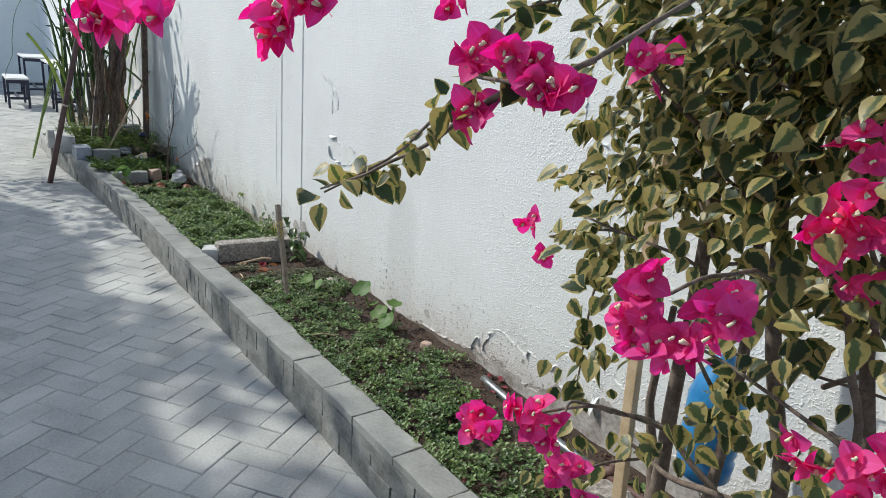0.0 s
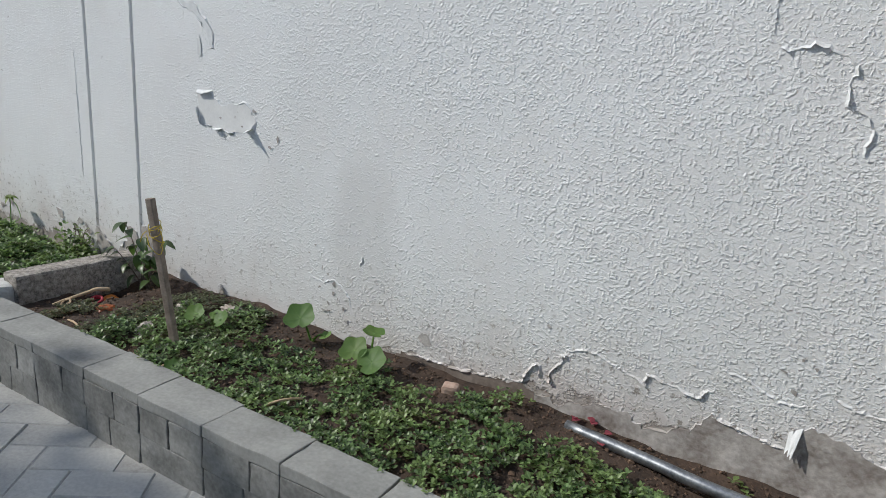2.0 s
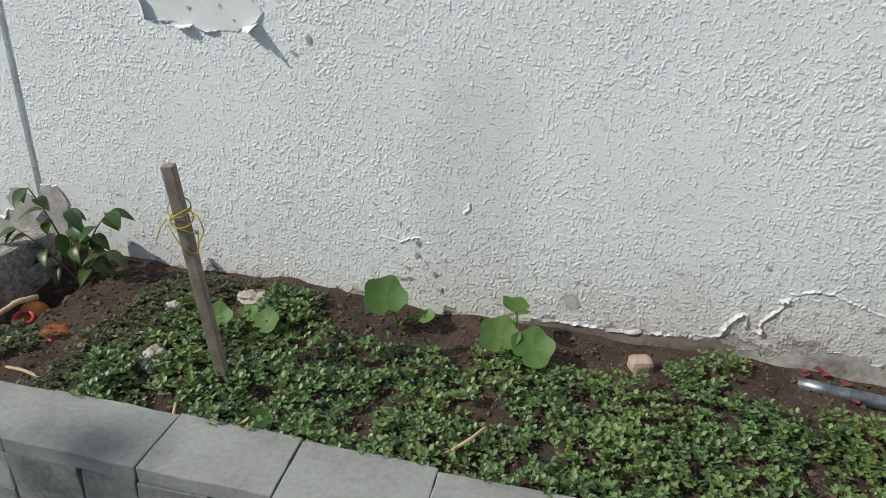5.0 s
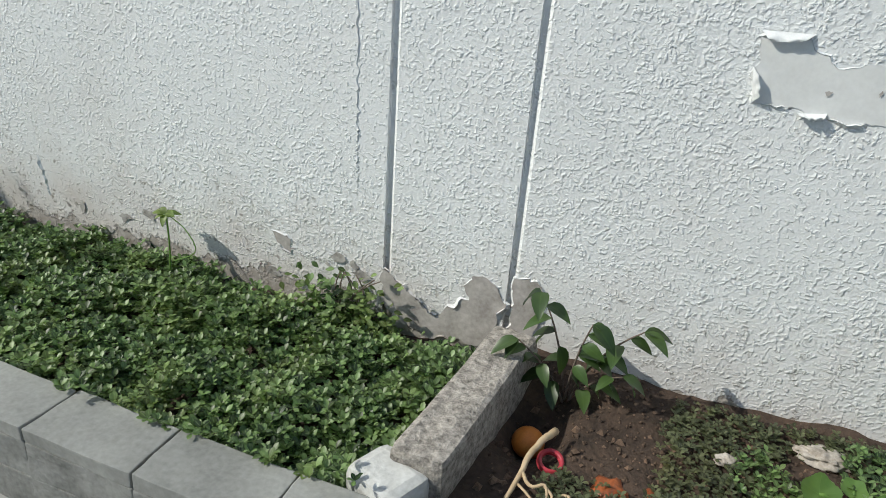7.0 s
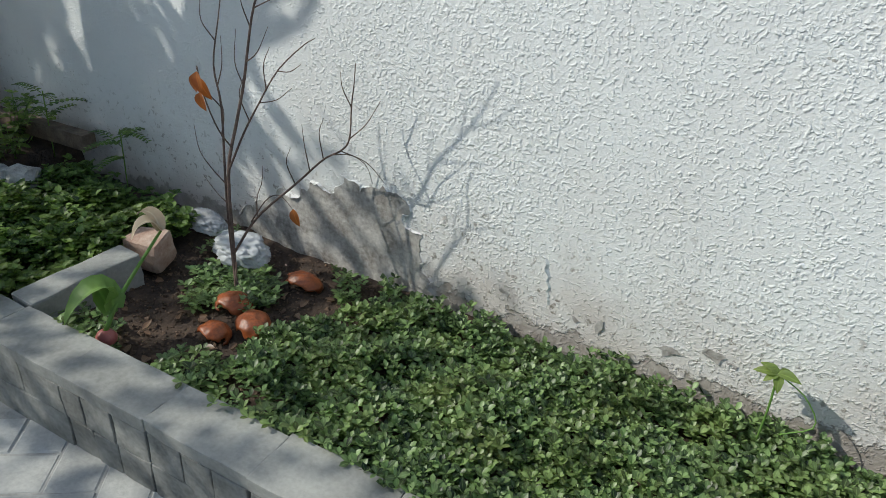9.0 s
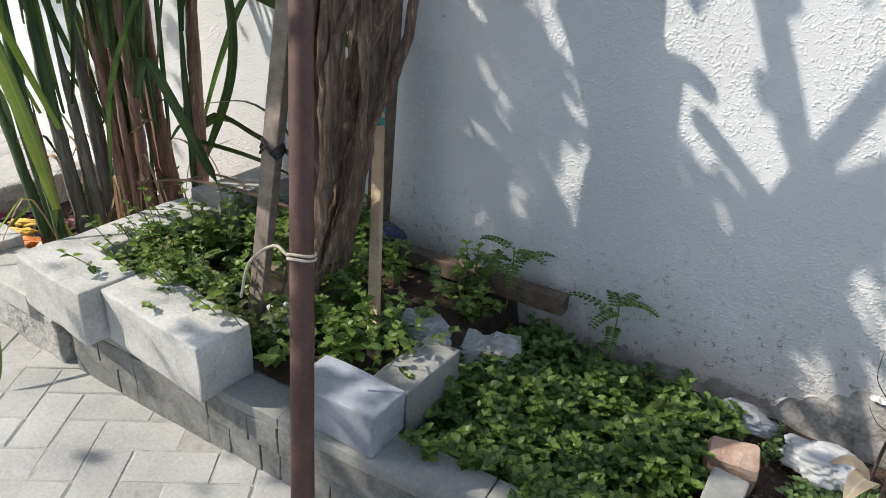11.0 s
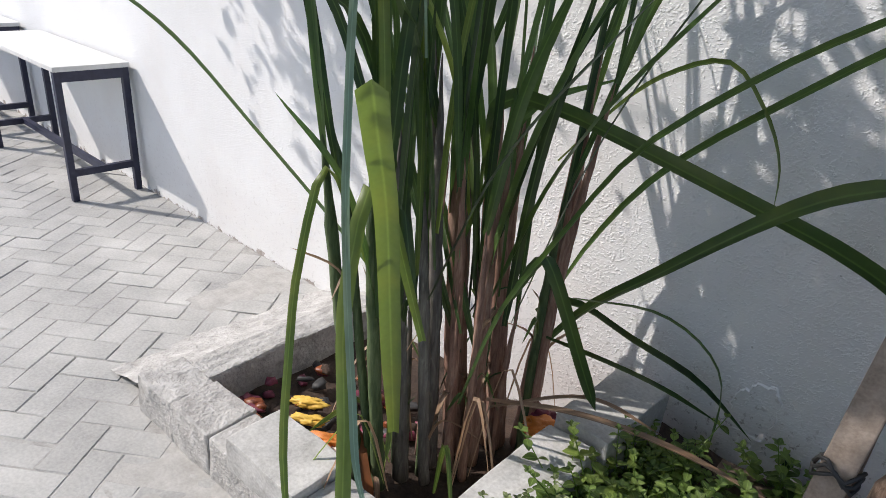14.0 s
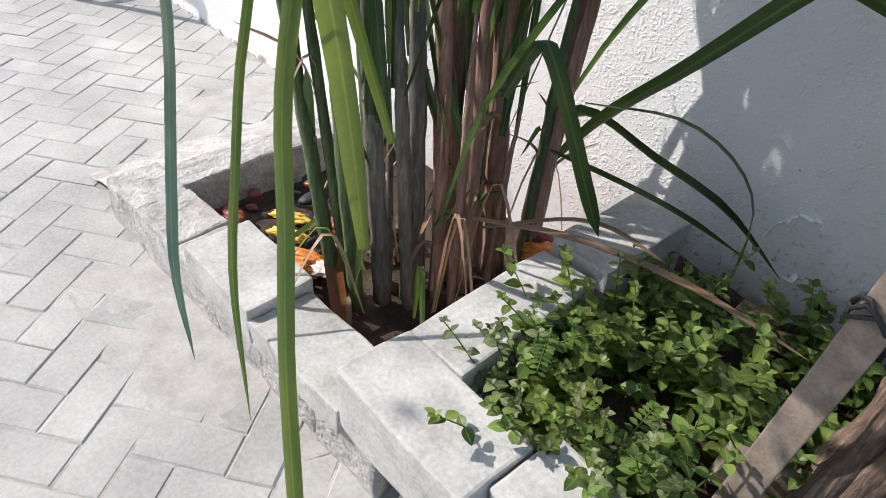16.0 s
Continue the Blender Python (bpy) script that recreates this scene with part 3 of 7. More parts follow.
rosettes("thin_groundcover", "thin groundcover among fallen pink petals", "groundcover", s, rng.uniform(0.004, 0.02, len(s)), 0.018, 4, CLOVER)
s = spread(700, -2.78, -2.3, -0.62, -0.05, lambda x, y: patch(x, y, 6, 6) > 0.05, 0.0)
rosettes("weeds", "sparse weeds on litter round the dead shrub", "weeds", s, rng.uniform(0.01, 0.035, len(s)), 0.018, 4, CLOVER)

# herbs
s = spread(2300, -3.46, -2.86, -0.76, -0.10, lambda x, y: not (x > -2.885 and -0.60 < y < -0.33) and y > kerb_in(x) - (0.075 if x > -3.12 else 0.02) + 0.05 * patch(x, 0, 6, 7) and not (x < -3.40 and y < -0.58), 0.12)
rosettes("mint_bed", "bushy dark green mint spilling over the kerb", "mint", s, np.array([0.03 + 0.10 * min(1.1, max(0.0, hummock(x, y))) for x, y in s]) * rng.uniform(0.6, 1.1, len(s)) * (1 - 0.4 * np.abs(s[:, 1] + 0.38) / 0.4), 0.0205, 5, MINT, ROUND, (0.05, 1.3))
def herb(label, x, y, shoots, tall, leaf, material, seed, spread_=0.055, lean=0.0):
    """A leafy herb: crossed pairs of leaves up each of its stems."""
    r = random.Random(seed)
    z0 = soil_at(x, y)
    root = thing("herb_plant", label, "herb", (x, y, z0), group="herbs round the twisted trunk")
    P, W, U, S, stems = [], [], [], [], []
    for _ in range(shoots):
        foot = Vector((r.gauss(0, spread_ * 0.4), r.gauss(0, spread_ * 0.4), -0.02))
        tip = foot + Vector((r.gauss(0, spread_), r.gauss(-lean, spread_), tall * r.uniform(0.45, 1.1)))
        tip.y = min(tip.y, -0.03 - y)
        pts = curve_points(foot, foot.lerp(tip, 0.5) + Vector((0, 0, tall * 0.15)), tip, 10)
        stems.append(tube(pts, 0.0014, 4))
        turn = r.uniform(0, 6.28)
        for level, at in enumerate((10, 9, 7, 5, 3)):
            for k in range(4 if at == 10 else 2):
                a = turn + level * 1.571 + k * (1.571 if at == 10 else 3.142) + r.gauss(0, 0.25)
                rise = r.uniform(0.5, 1.2) if at == 10 else r.uniform(-0.15, 0.5)
                P.append(tuple(pts[at])), W.append((math.cos(a), math.sin(a), rise)), U.append((-math.cos(a) * rise * 0.6 + r.gauss(0, 0.2), -math.sin(a) * rise * 0.6 + r.gauss(0, 0.2), 1))
                S.append(leaf * (0.6 if at == 10 else 1.0) * r.uniform(0.7, 1.15))
    tagged(part("stem", mesh_of("stem", *joined(stems), MINT), root), kind="stuff")
    tagged(part("foliage", foliage("foliage", ROUND, P, W, U, S, material), root), kind="stuff")


SAGE = leaf_stuff("grey_green_herb_leaf", (0.06, 0.085, 0.035), (0.27, 0.32, 0.15))
hr = random.Random(19)
for k in range(46):
    hx, hy = -4.34 + 0.76 * hr.random(), -0.66 + 0.60 * hr.random() ** 1.2
    if hx > -3.72 and hy < -0.62 or patch(hx, hy, 2, 5) < -0.30:
        continue
    herb("leafy lime green herb growing round the trunk", hx, hy, hr.randint(6, 9), hr.uniform(0.10, 0.23), hr.uniform(0.026, 0.036), BALM, 300 + k)
for k, (hx, hy) in enumerate(((-4.33, -0.66), (-4.26, -0.67), (-4.20, -0.66), (-4.12, -0.67), (-4.04, -0.66), (-3.96, -0.67), (-3.88, -0.66), (-4.35, -0.50), (-4.36, -0.58), (-4.29, -0.62), (-4.16, -0.63), (-4.07, -0.64))):
    herb("small grey-green herb leaning over the concrete block", hx, hy, 9, 0.215, 0.021 if k % 2 == 0 else 0.028, SAGE if k % 2 == 0 else BALM, 400 + k, 0.045, 0.05)


def feather(base, way, length, n=9, leaf=0.022):
    """One feathery leaf: paired leaflets along a rib."""
    b, w = Vector(base), Vector(way).normalized()
    side = w.cross(Vector((0, 0, 1))).normalized()
    P, W, U, S = [], [], [], []
    pts = curve_points(b, b + w * length * 0.6 + Vector((0, 0, length * 0.12)), b + w * length - Vector((0, 0, length * 0.15)), n)
    for i, p in enumerate(pts[1:]):
        for sgn in (-1, 1):
            P.append(p), W.append(side * sgn + w * 0.35 + Vector((0, 0, 0.05))), U.append((0, 0, 1)), S.append(leaf * (1 - 0.4 * i / n))
    return (P, W, U, S), tube(pts, 0.0012, 4)


def fern(label, base, fronds, height, seed):
    r = random.Random(seed)
    root = thing("feathery_weed", label, "weed", base, group="feathery weeds")
    P, W, U, S, ribs = [], [], [], [], [tube(curve_points((0, 0, -0.02), (0.01, 0, height * 0.5), (0.0, 0.01, height)), 0.002, 5)]
    for k in range(fronds):
        a = 6.283 * k / fronds + r.uniform(-0.3, 0.3)
        z = height * r.uniform(0.55, 1.0)
        (p, w, u, s_), rib = feather((0, 0.005, z), (math.cos(a), math.sin(a), r.uniform(-0.05, 0.35)), r.uniform(0.09, 0.14))
        P += p; W += w; U += u; S += s_
        ribs.append(rib)
    tagged(part("stem", mesh_of("stem", *joined(ribs), MINT), root), kind="stuff")
    tagged(part("leaflet", foliage("leaflet", OVAL, P, W, U, S, MINT), root), kind="stuff")


fern("dark feathery weed growing by the wall", (-3.50, -0.10, 0.20), 7, 0.19, 1)
fern("dark feathery weed beside the mint", (-3.20, -0.07, 0.14), 6, 0.19, 2)
fern("green feathery weed among the herbs", (-4.13, -0.66, 0.22), 7, 0.15, 3)
fern("green feathery weed at the block's edge", (-4.33, -0.60, 0.22), 5, 0.17, 4)


# unseen leaves added on the opposite wall's top to break its shadow edge
edge_leaves = thing("creeper", "unseen leaves added to soften the opposite wall's shadow edge", "creeper", (0, -4.6, 5.53), kind="stuff")
vr = random.Random(41)
P, W, U, S = [], [], [], []
for k in range(46):
    c = Vector((vr.uniform(-8, 9), vr.uniform(-0.2, 0.2), vr.uniform(0.0, 0.4) ** 2))
    for _ in range(42):
        P.append(c + Vector((vr.gauss(0, 0.22), vr.gauss(0, 0.15), abs(vr.gauss(0, 0.09)))))
        W.append((vr.gauss(0, 1), vr.gauss(0, 1), vr.gauss(-0.2, 0.6))), U.append((vr.gauss(0, 0.6), vr.gauss(0, 0.6), 1)), S.append(vr.uniform(0.10, 0.2))
part("leaves", foliage("leaves", ROUND, P, W, U, S, CLOVER), edge_leaves)


# crumbs of earth lying on the beds
CRUMB = (np.array([(0.5, 0, 0), (0, 0.5, 0.1), (-0.5, 0.1, 0), (0.05, -0.5, 0), (0, 0, 0.38), (0, 0, -0.3)]), np.zeros((6, 2)),
         [(0, 1, 4), (1, 2, 4), (2, 3, 4), (3, 0, 4), (1, 0, 5), (2, 1, 5), (3, 2, 5), (0, 3, 5)])
CRUMBS = rough_stuff("earth_crumb", (0.035, 0.022, 0.015), (0.17, 0.11, 0.075), 60, 0.95, 0.5, 0.002, island=0.5)


def crumbs(name, label, n, x0, x1, y0, y1):
    s_ = spread(n, x0, x1, y0, y1)
    P_ = [(x_, y_, soil_at(x_, y_) + 0.001) for x_, y_ in s_]
    thing(name, label, "soil", kind="stuff", me=mesh_of(name, *scatter_leaves(CRUMB, P_, rng.normal(0, 1, (n, 3)) * (1, 1, 0.3), rng.normal(0, 0.4, (n, 3)) + (0, 0, 1), rng.gamma(2.0, 0.0026, n) + 0.002)[:2], CRUMBS, False))


crumbs("soil_crumbs", "crumbs of brown earth on the near bed", 8200, -0.45, 2.3, -0.58, -0.01)
crumbs("soil_crumbs", "crumbs of dark earth round the dead shrub", 2200, -2.85, -2.25, -0.62, -0.01)


# ---- cane clump ----
def strap(points, width, fold=0.4, twist=0.0, tip=0.3, side=None):
    """A long strap leaf: three vertices across, tapering to its tip."""
    pts = [Vector(p) for p in points]
    n = len(pts) - 1
    vs, uv, fs = [], [], []
    for i, p in enumerate(pts):
        d = (pts[min(i + 1, n)] - pts[max(i - 1, 0)]).normalized()
        s = i / n
        ref = side if side is not None else d.cross(Vector((0, 0, 1)))
        sd = ref - d * ref.dot(d)
        sd = sd.normalized() if sd.length > 1e-4 else Vector((1, 0, 0))
        sd = Matrix.Rotation(twist * s, 3, d) @ sd
        nrm = sd.cross(d)
        w = width * 0.5 * min(1.0, 0.55 + s * 2.5) * min(1.0, ((1 - s) / tip) ** 0.7 + 0.03)
        vs += [p - sd * w + nrm * (w * fold), p, p + sd * w + nrm * (w * fold)]
        uv += [(1, s), (0, s), (1, s)]
    for i in range(n):
        for k in (0, 1):
            a = i * 3 + k
            fs.append((a, a + 1, a + 4, a + 3))
    return vs, fs, uv


def smooth_path(points, n=14):
    """Catmull-Rom through the points."""
    p = [Vector(q) for q in points]
    p = [p[0] * 2 - p[1]] + p + [p[-1] * 2 - p[-2]]
    out = []
    seg = len(p) - 3
    for k in range(n + 1):
        u = k / n * seg
        i = min(int(u), seg - 1)
        t = u - i
        a, b, c, d = p[i:i + 4]
        out.append(0.5 * ((2 * b) + (c - a) * t + (2 * a - 5 * b + 4 * c - d) * t * t + (3 * b - a - 3 * c + d) * t ** 3))
    return out


DRY = leaf_stuff("dry_cane_leaf", (0.15, 0.09, 0.055), (0.38, 0.27, 0.185), through_light=0.2, single=True)
SHEATH = leaf_stuff("rusty_cane_sheath", (0.20, 0.075, 0.03), (0.36, 0.16, 0.07), through_light=0.15, single=True, midrib=0.1)
BLUE_LEAF = leaf_stuff("blue_green_cane_leaf", (0.11, 0.18, 0.13), (0.20, 0.30, 0.22), through_light=0.35, single=True)
YELLOW = leaf_stuff("yellowing_cane_leaf", (0.085, 0.145, 0.035), (0.20, 0.275, 0.07), through_light=0.35, single=True)
cane = thing("cane_clump", "tall green cane clump with brown stalks in its pit", "cane plant", (-4.80, -0.42, 0.03))
C0 = Vector((-4.80, -0.42, 0.03))
crng = random.Random(11)


def cane_leaf(points, width, material=None, fold=0.42, twist=0.0, tip=0.3, side=None, n=14, label=""):
    pts = [p - C0 for p in smooth_path(points, n)]
    v, f, uv = strap(pts, width, fold, twist, tip, side)
    return part("leaf", mesh_of("leaf", v, f, material or CANE_LEAF, uv=uv), cane, label)


def stalk(base, middle, top, r, material):
    """One cane: a sheathed stalk that swells at its nodes, with leaves leaving its upper sheaths."""
    a, b, c = Vector(base), Vector(middle), Vector(top)
    path = smooth_path([a - C0, b - C0, c - C0], 24)
    bulge = crng.uniform(0, 6)
    rad = [r * (1.12 - 0.35 * i / 24) * (1 + 0.10 * max(0, math.sin(i * 1.1 + bulge)) ** 6 + 0.05 * noise.noise(Vector((i * 0.5, bulge, 0)))) * (1 - 0.9 * (max(0, i - 14) / 10) ** 1.6) for i in range(25)]
    v, f = tube(path, rad, 9)
    for q in v:
        q += noise.noise_vector(q * 22) * r * 0.22
    return part("stalk", mesh_of("stalk", v, f, material), cane)


def blades(base, top, n, low, high):
    """Strap leaves that leave a stalk between two heights and rise beside it."""
    a, b = Vector(base), Vector(top)
    for _ in range(n):
        u = crng.uniform(low, high)
        p0 = a.lerp(b, u)
        a2 = crng.gauss(math.atan2(p0.y - C0.y, p0.x - C0.x), 0.9)
        out = Vector((math.cos(a2), math.sin(a2), 0))
        L = crng.uniform(0.55, 1.15)
        up = min(0.993, crng.uniform(0.86, 1.05))
        reach = math.sqrt(1 - up * up) * L
        p1 = p0 + out * reach * 0.35 + Vector((0, 0, L * up * 0.55))
        p2 = p0 + out * reach * 0.95 + Vector((0, 0, L * up * crng.uniform(0.6, 1.0)))
        p1.y, p2.y = min(p1.y, -0.05), max(-1.05, min(p2.y, -0.05 - crng.random() * 0.05))
        cane_leaf([p0, p1, p2], crng.uniform(0.013, 0.028), twist=crng.gauss(0, 0.6), side=Vector((0.7, 0.6, 0)) + Vector((crng.gauss(0, 0.4), crng.gauss(0, 0.4), crng.gauss(0, 0.2))))


for base, middle, top, r, mt, n in (((-4.930, -0.605, 0.03), (-4.977, -0.648, 0.609), (-5.004, -0.673, 1.021), 0.013, GREEN_CANE, 2), ((-4.900, -0.590, 0.03), (-4.957, -0.630, 0.755), (-4.990, -0.655, 1.00), 0.009, GREEN_CANE, 2),
                                    ((-4.869, -0.591, 0.03), (-4.894, -0.614, 0.642), (-4.895, -0.614, 1.138), 0.013, GREEN_CANE, 3), ((-4.856, -0.525, 0.03), (-4.879, -0.545, 0.614), (-4.887, -0.553, 0.99), 0.0165, GREY_CANE, 3),
                                    ((-4.838, -0.428, 0.03), (-4.855, -0.443, 0.592), (-4.870, -0.457, 1.138), 0.0145, GREY_CANE, 3), ((-4.834, -0.343, 0.03), (-4.864, -0.370, 0.734), (-4.862, -0.368, 1.18), 0.019, CANE, 3),
                                    ((-4.834, -0.316, 0.03), (-4.862, -0.341, 0.558), (-4.872, -0.351, 0.74), 0.0185, CANE, 1), ((-4.802, -0.219, 0.02), (-4.838, -0.252, 0.541), (-4.863, -0.275, 0.96), 0.021, CANE, 2),
                                    ((-4.770, -0.235, 0.02), (-4.800, -0.255, 0.56), (-4.815, -0.270, 1.02), 0.017, CANE, 2), ((-4.765, -0.208, 0.02), (-4.796, -0.242, 0.52), (-4.806, -0.250, 0.72), 0.014, CANE, 1),
                                    ((-4.722, -0.168, 0.02), (-4.697, -0.160, 0.590), (-4.672, -0.150, 1.19), 0.020, CANE, 3), ((-4.690, -0.190, 0.02), (-4.668, -0.182, 0.60), (-4.615, -0.165, 1.10), 0.012, CANE, 3),
                                    ((-4.770, -0.330, 0.02), (-4.775, -0.340, 0.60), (-4.785, -0.345, 1.10), 0.014, CANE, 2), ((-4.800, -0.400, 0.02), (-4.805, -0.410, 0.50), (-4.810, -0.425, 0.92), 0.0125, CANE, 2),
                                    ((-4.810, -0.480, 0.02), (-4.825, -0.505, 0.50), (-4.835, -0.520, 0.85), 0.012, GREY_CANE, 2), ((-4.915, -0.480, 0.02), (-4.955, -0.500, 0.55), (-4.985, -0.520, 1.05), 0.012, GREEN_CANE, 3),
                                    ((-4.900, -0.380, 0.02), (-4.925, -0.390, 0.60), (-4.945, -0.400, 1.15), 0.013, GREY_CANE, 3), ((-4.872, -0.285, 0.02), (-4.892, -0.295, 0.60), (-4.907, -0.300, 1.15), 0.012, GREY_CANE, 3),
                                    ((-4.700, -0.200, 0.02), (-4.690, -0.205, 0.50), (-4.660, -0.215, 0.95), 0.010, GREEN_CANE, 3), ((-4.745, -0.400, 0.02), (-4.735, -0.410, 0.45), (-4.735, -0.420, 0.80), 0.009, CANE, 2),
                                    ((-4.795, -0.235, 0.02), (-4.800, -0.240, 0.60), (-4.795, -0.235, 1.15), 0.014, CANE, 2)):
    stalk(base, middle, top, r * 1.22, mt)
    blades(base, top, n - 1 if n > 1 else 1, 0.78, 1.0)
    # dry sheaths that peel off near the foot
    for _ in range(2):
        a, b = Vector(base), Vector(middle)
        p0 = a.lerp(b, crng.uniform(0.15, 0.8))
        o = Vector((crng.gauss(0, 0.05), crng.gauss(-0.01, 0.05), 0))
        cane_leaf([p0, p0 + o * 0.4 + Vector((0, 0, 0.12)), p0 + o * 1.3 + Vector((0, 0, crng.uniform(0.0, 0.22)))], crng.uniform(0.008, 0.020), DRY if crng.random() < 0.55 else None, twist=crng.gauss(0, 1.0), n=8)
# thinner canes that fill the heart of the clump
for k in range(11):
    y0 = -0.58 + 0.37 * (k + crng.random()) / 11
    x0 = -4.83 + 0.16 * (y0 + 0.34) + crng.uniform(-0.065, 0.075)
    lean = Vector((crng.gauss(-0.01, 0.03), (y0 + 0.35) * 0.10 + crng.gauss(0, 0.03), 0))
    h = crng.uniform(0.45, 0.95)
    base = Vector((x0, y0, 0.02))
    top = base + lean + Vector((0, 0, h))
    top.y = min(top.y, -0.05)
    stalk(base, base.lerp(top, 0.5) - lean * 0.25, top, crng.uniform(0.006, 0.011), (CANE, CANE, GREY_CANE, GREEN_CANE, CANE)[k % 5])
    if k % 3 == 0:
        blades(base, top, 1, 0.8, 1.0)
# leaves that stand out from the clump
cane_leaf([(-4.83, -0.33, 0.45), (-4.84, -0.31, 0.90), (-4.81, -0.30, 1.029), (-4.70, -0.28, 1.035), (-4.536, -0.25, 0.998), (-4.229, -0.2, 0.915), (-4.077, -0.15, 0.858), (-3.973, -0.1, 0.788), (-3.93, -0.07, 0.68)], 0.046, fold=0.3, tip=0.16, side=Vector((0.25, -0.45, 1)), label="broad dark leaf bent across the clump", n=28)
cane_leaf([(-4.88, -0.44, 0.35), (-5.0, -0.46, 0.52), (-5.184, -0.50, 0.679), (-5.428, -0.567, 0.88), (-5.618, -0.633, 1.05), (-5.785, -0.70, 1.158), (-6.1, -0.8, 1.28)], 0.024, side=Vector((0.3, -0.4, 1)), n=20)
cane_leaf([(-4.70, -0.50, 0.35), (-4.60, -0.52, 0.65), (-4.494, -0.50, 0.859), (-4.397, -0.45, 1.041), (-4.237, -0.40, 1.195), (-4.103, -0.35, 1.292), (-3.991, -0.30, 1.355), (-3.8, -0.25, 1.42)], 0.016, side=Vector((0.2, -0.5, 1)), n=20)
cane_leaf([(-4.75, -0.13, 0.40), (-4.644, -0.10, 0.676), (-4.487, -0.10, 0.918), (-4.233, -0.10, 1.149), (-4.093, -0.10, 1.26), (-3.965, -0.10, 1.342), (-3.8, -0.12, 1.42)], 0.020, side=Vector((0.2, -0.5, 1)), n=20)
cane_leaf([(-4.75, -0.13, 0.30), (-4.60, -0.15, 0.52), (-4.401, -0.25, 0.731), (-4.209, -0.40, 0.937), (-4.071, -0.55, 1.073), (-3.946, -0.70, 1.153), (-3.80, -0.80, 1.17)], 0.030, side=Vector((0, -0.6, 1)), twist=0.5, n=20)
cane_leaf([(-4.74, -0.60, 0.55), (-4.77, -0.72, 0.93), (-4.765, -0.80, 0.72), (-4.68, -0.87, 0.50), (-4.61, -0.93, 0.30), (-4.50, -1.00, 0.10), (-4.47, -1.02, 0.02)], 0.030, YELLOW, fold=0.5, tip=0.16, side=Vector((0.72, 0.69, 0)), label="long hanging yellow-green leaf", n=20)
cane_leaf([(-4.92, -0.56, 0.55), (-4.97, -0.67, 0.90), (-4.98, -0.75, 0.70), (-4.93, -0.82, 0.50), (-4.843, -0.90, 0.30), (-4.70, -0.97, 0.08)], 0.019, YELLOW, tip=0.25, side=Vector((0.72, 0.69, 0)), label="narrow drooping leaf", n=18)
cane_leaf([(-4.78, -0.60, 1.15), (-4.62, -0.82, 1.62), (-4.48, -1.02, 1.40), (-4.427, -1.085, 1.15), (-4.407, -1.099, 0.993), (-4.342, -1.144, 0.895), (-4.303, -1.170, 0.837), (-4.259, -1.184, 0.786)], 0.009, BLUE_LEAF, side=Vector((0.72, 0.69, 0)), tip=0.2, n=24, label="narrow blue-green leaf hanging to its dry tip")
cane_leaf([(-4.775, -0.640, 0.30), (-4.760, -0.680, 0.60), (-4.690, -0.770, 0.90), (-4.600, -0.880, 1.08), (-4.535, -0.955, 1.185)], 0.044, YELLOW, fold=0.45, tip=0.02, side=Vector((0.72, 0.69, 0)), label="broad yellow-green leaf cut across its end", n=48)
cane_leaf([(-4.66, -0.40, 0.62), (-4.60, -0.40, 0.745), (-4.566, -0.40, 0.734), (-4.528, -0.367, 0.621), (-4.484, -0.333, 0.484), (-4.449, -0.30, 0.371)], 0.030, fold=0.4, tip=0.1, side=Vector((0.72, 0.69, 0)))
cane_leaf([(-4.75, -0.13, 0.44), (-4.659, -0.10, 0.493), (-4.484, -0.10, 0.463), (-4.302, -0.10, 0.431), (-4.15, -0.11, 0.36)], 0.045, side=Vector((0, -0.7, 1)))
cane_leaf([(-4.64, -0.25, 0.46), (-4.40, -0.20, 0.44), (-4.22, -0.16, 0.40)], 0.030, side=Vector((0, -0.7, 1)))
cane_leaf([(-4.60, -0.22, 0.58), (-4.38, -0.20, 0.62), (-4.24, -0.17, 0.52), (-4.22, -0.16, 0.30)], 0.014)
cane_leaf([(-4.74, -0.15, 0.88), (-4.623, -0.10, 1.041), (-4.521, -0.10, 1.125), (-4.406, -0.10, 1.164), (-4.318, -0.10, 1.086), (-4.262, -0.10, 0.988), (-4.246, -0.10, 0.878)], 0.020, YELLOW, side=Vector((0.3, -0.7, 0.6)), n=20)
for k in range(13):
    way = (-1 if k % 2 == 0 else 1) * crng.uniform(0.15, 0.6)
    b = C0 + Vector((crng.gauss(0, 0.05), crng.uniform(-0.2, 0.2), crng.uniform(0.35, 0.75)))
    L = crng.uniform(0.7, 1.1)
    p1 = b + Vector((way * L * 0.4, crng.gauss(-0.02, 0.05), L * 0.5))
    p2 = p1 + Vector((way * L * 0.6, crng.gauss(-0.02, 0.06), L * 0.45))
    p1.y, p2.y = min(p1.y, -0.06), min(p2.y, -0.06)
    cane_leaf([b, p1, p2], crng.uniform(0.014, 0.026), twist=crng.gauss(0, 0.4), side=Vector((0.6, crng.gauss(0, 0.5), crng.gauss(0.3, 0.4))))
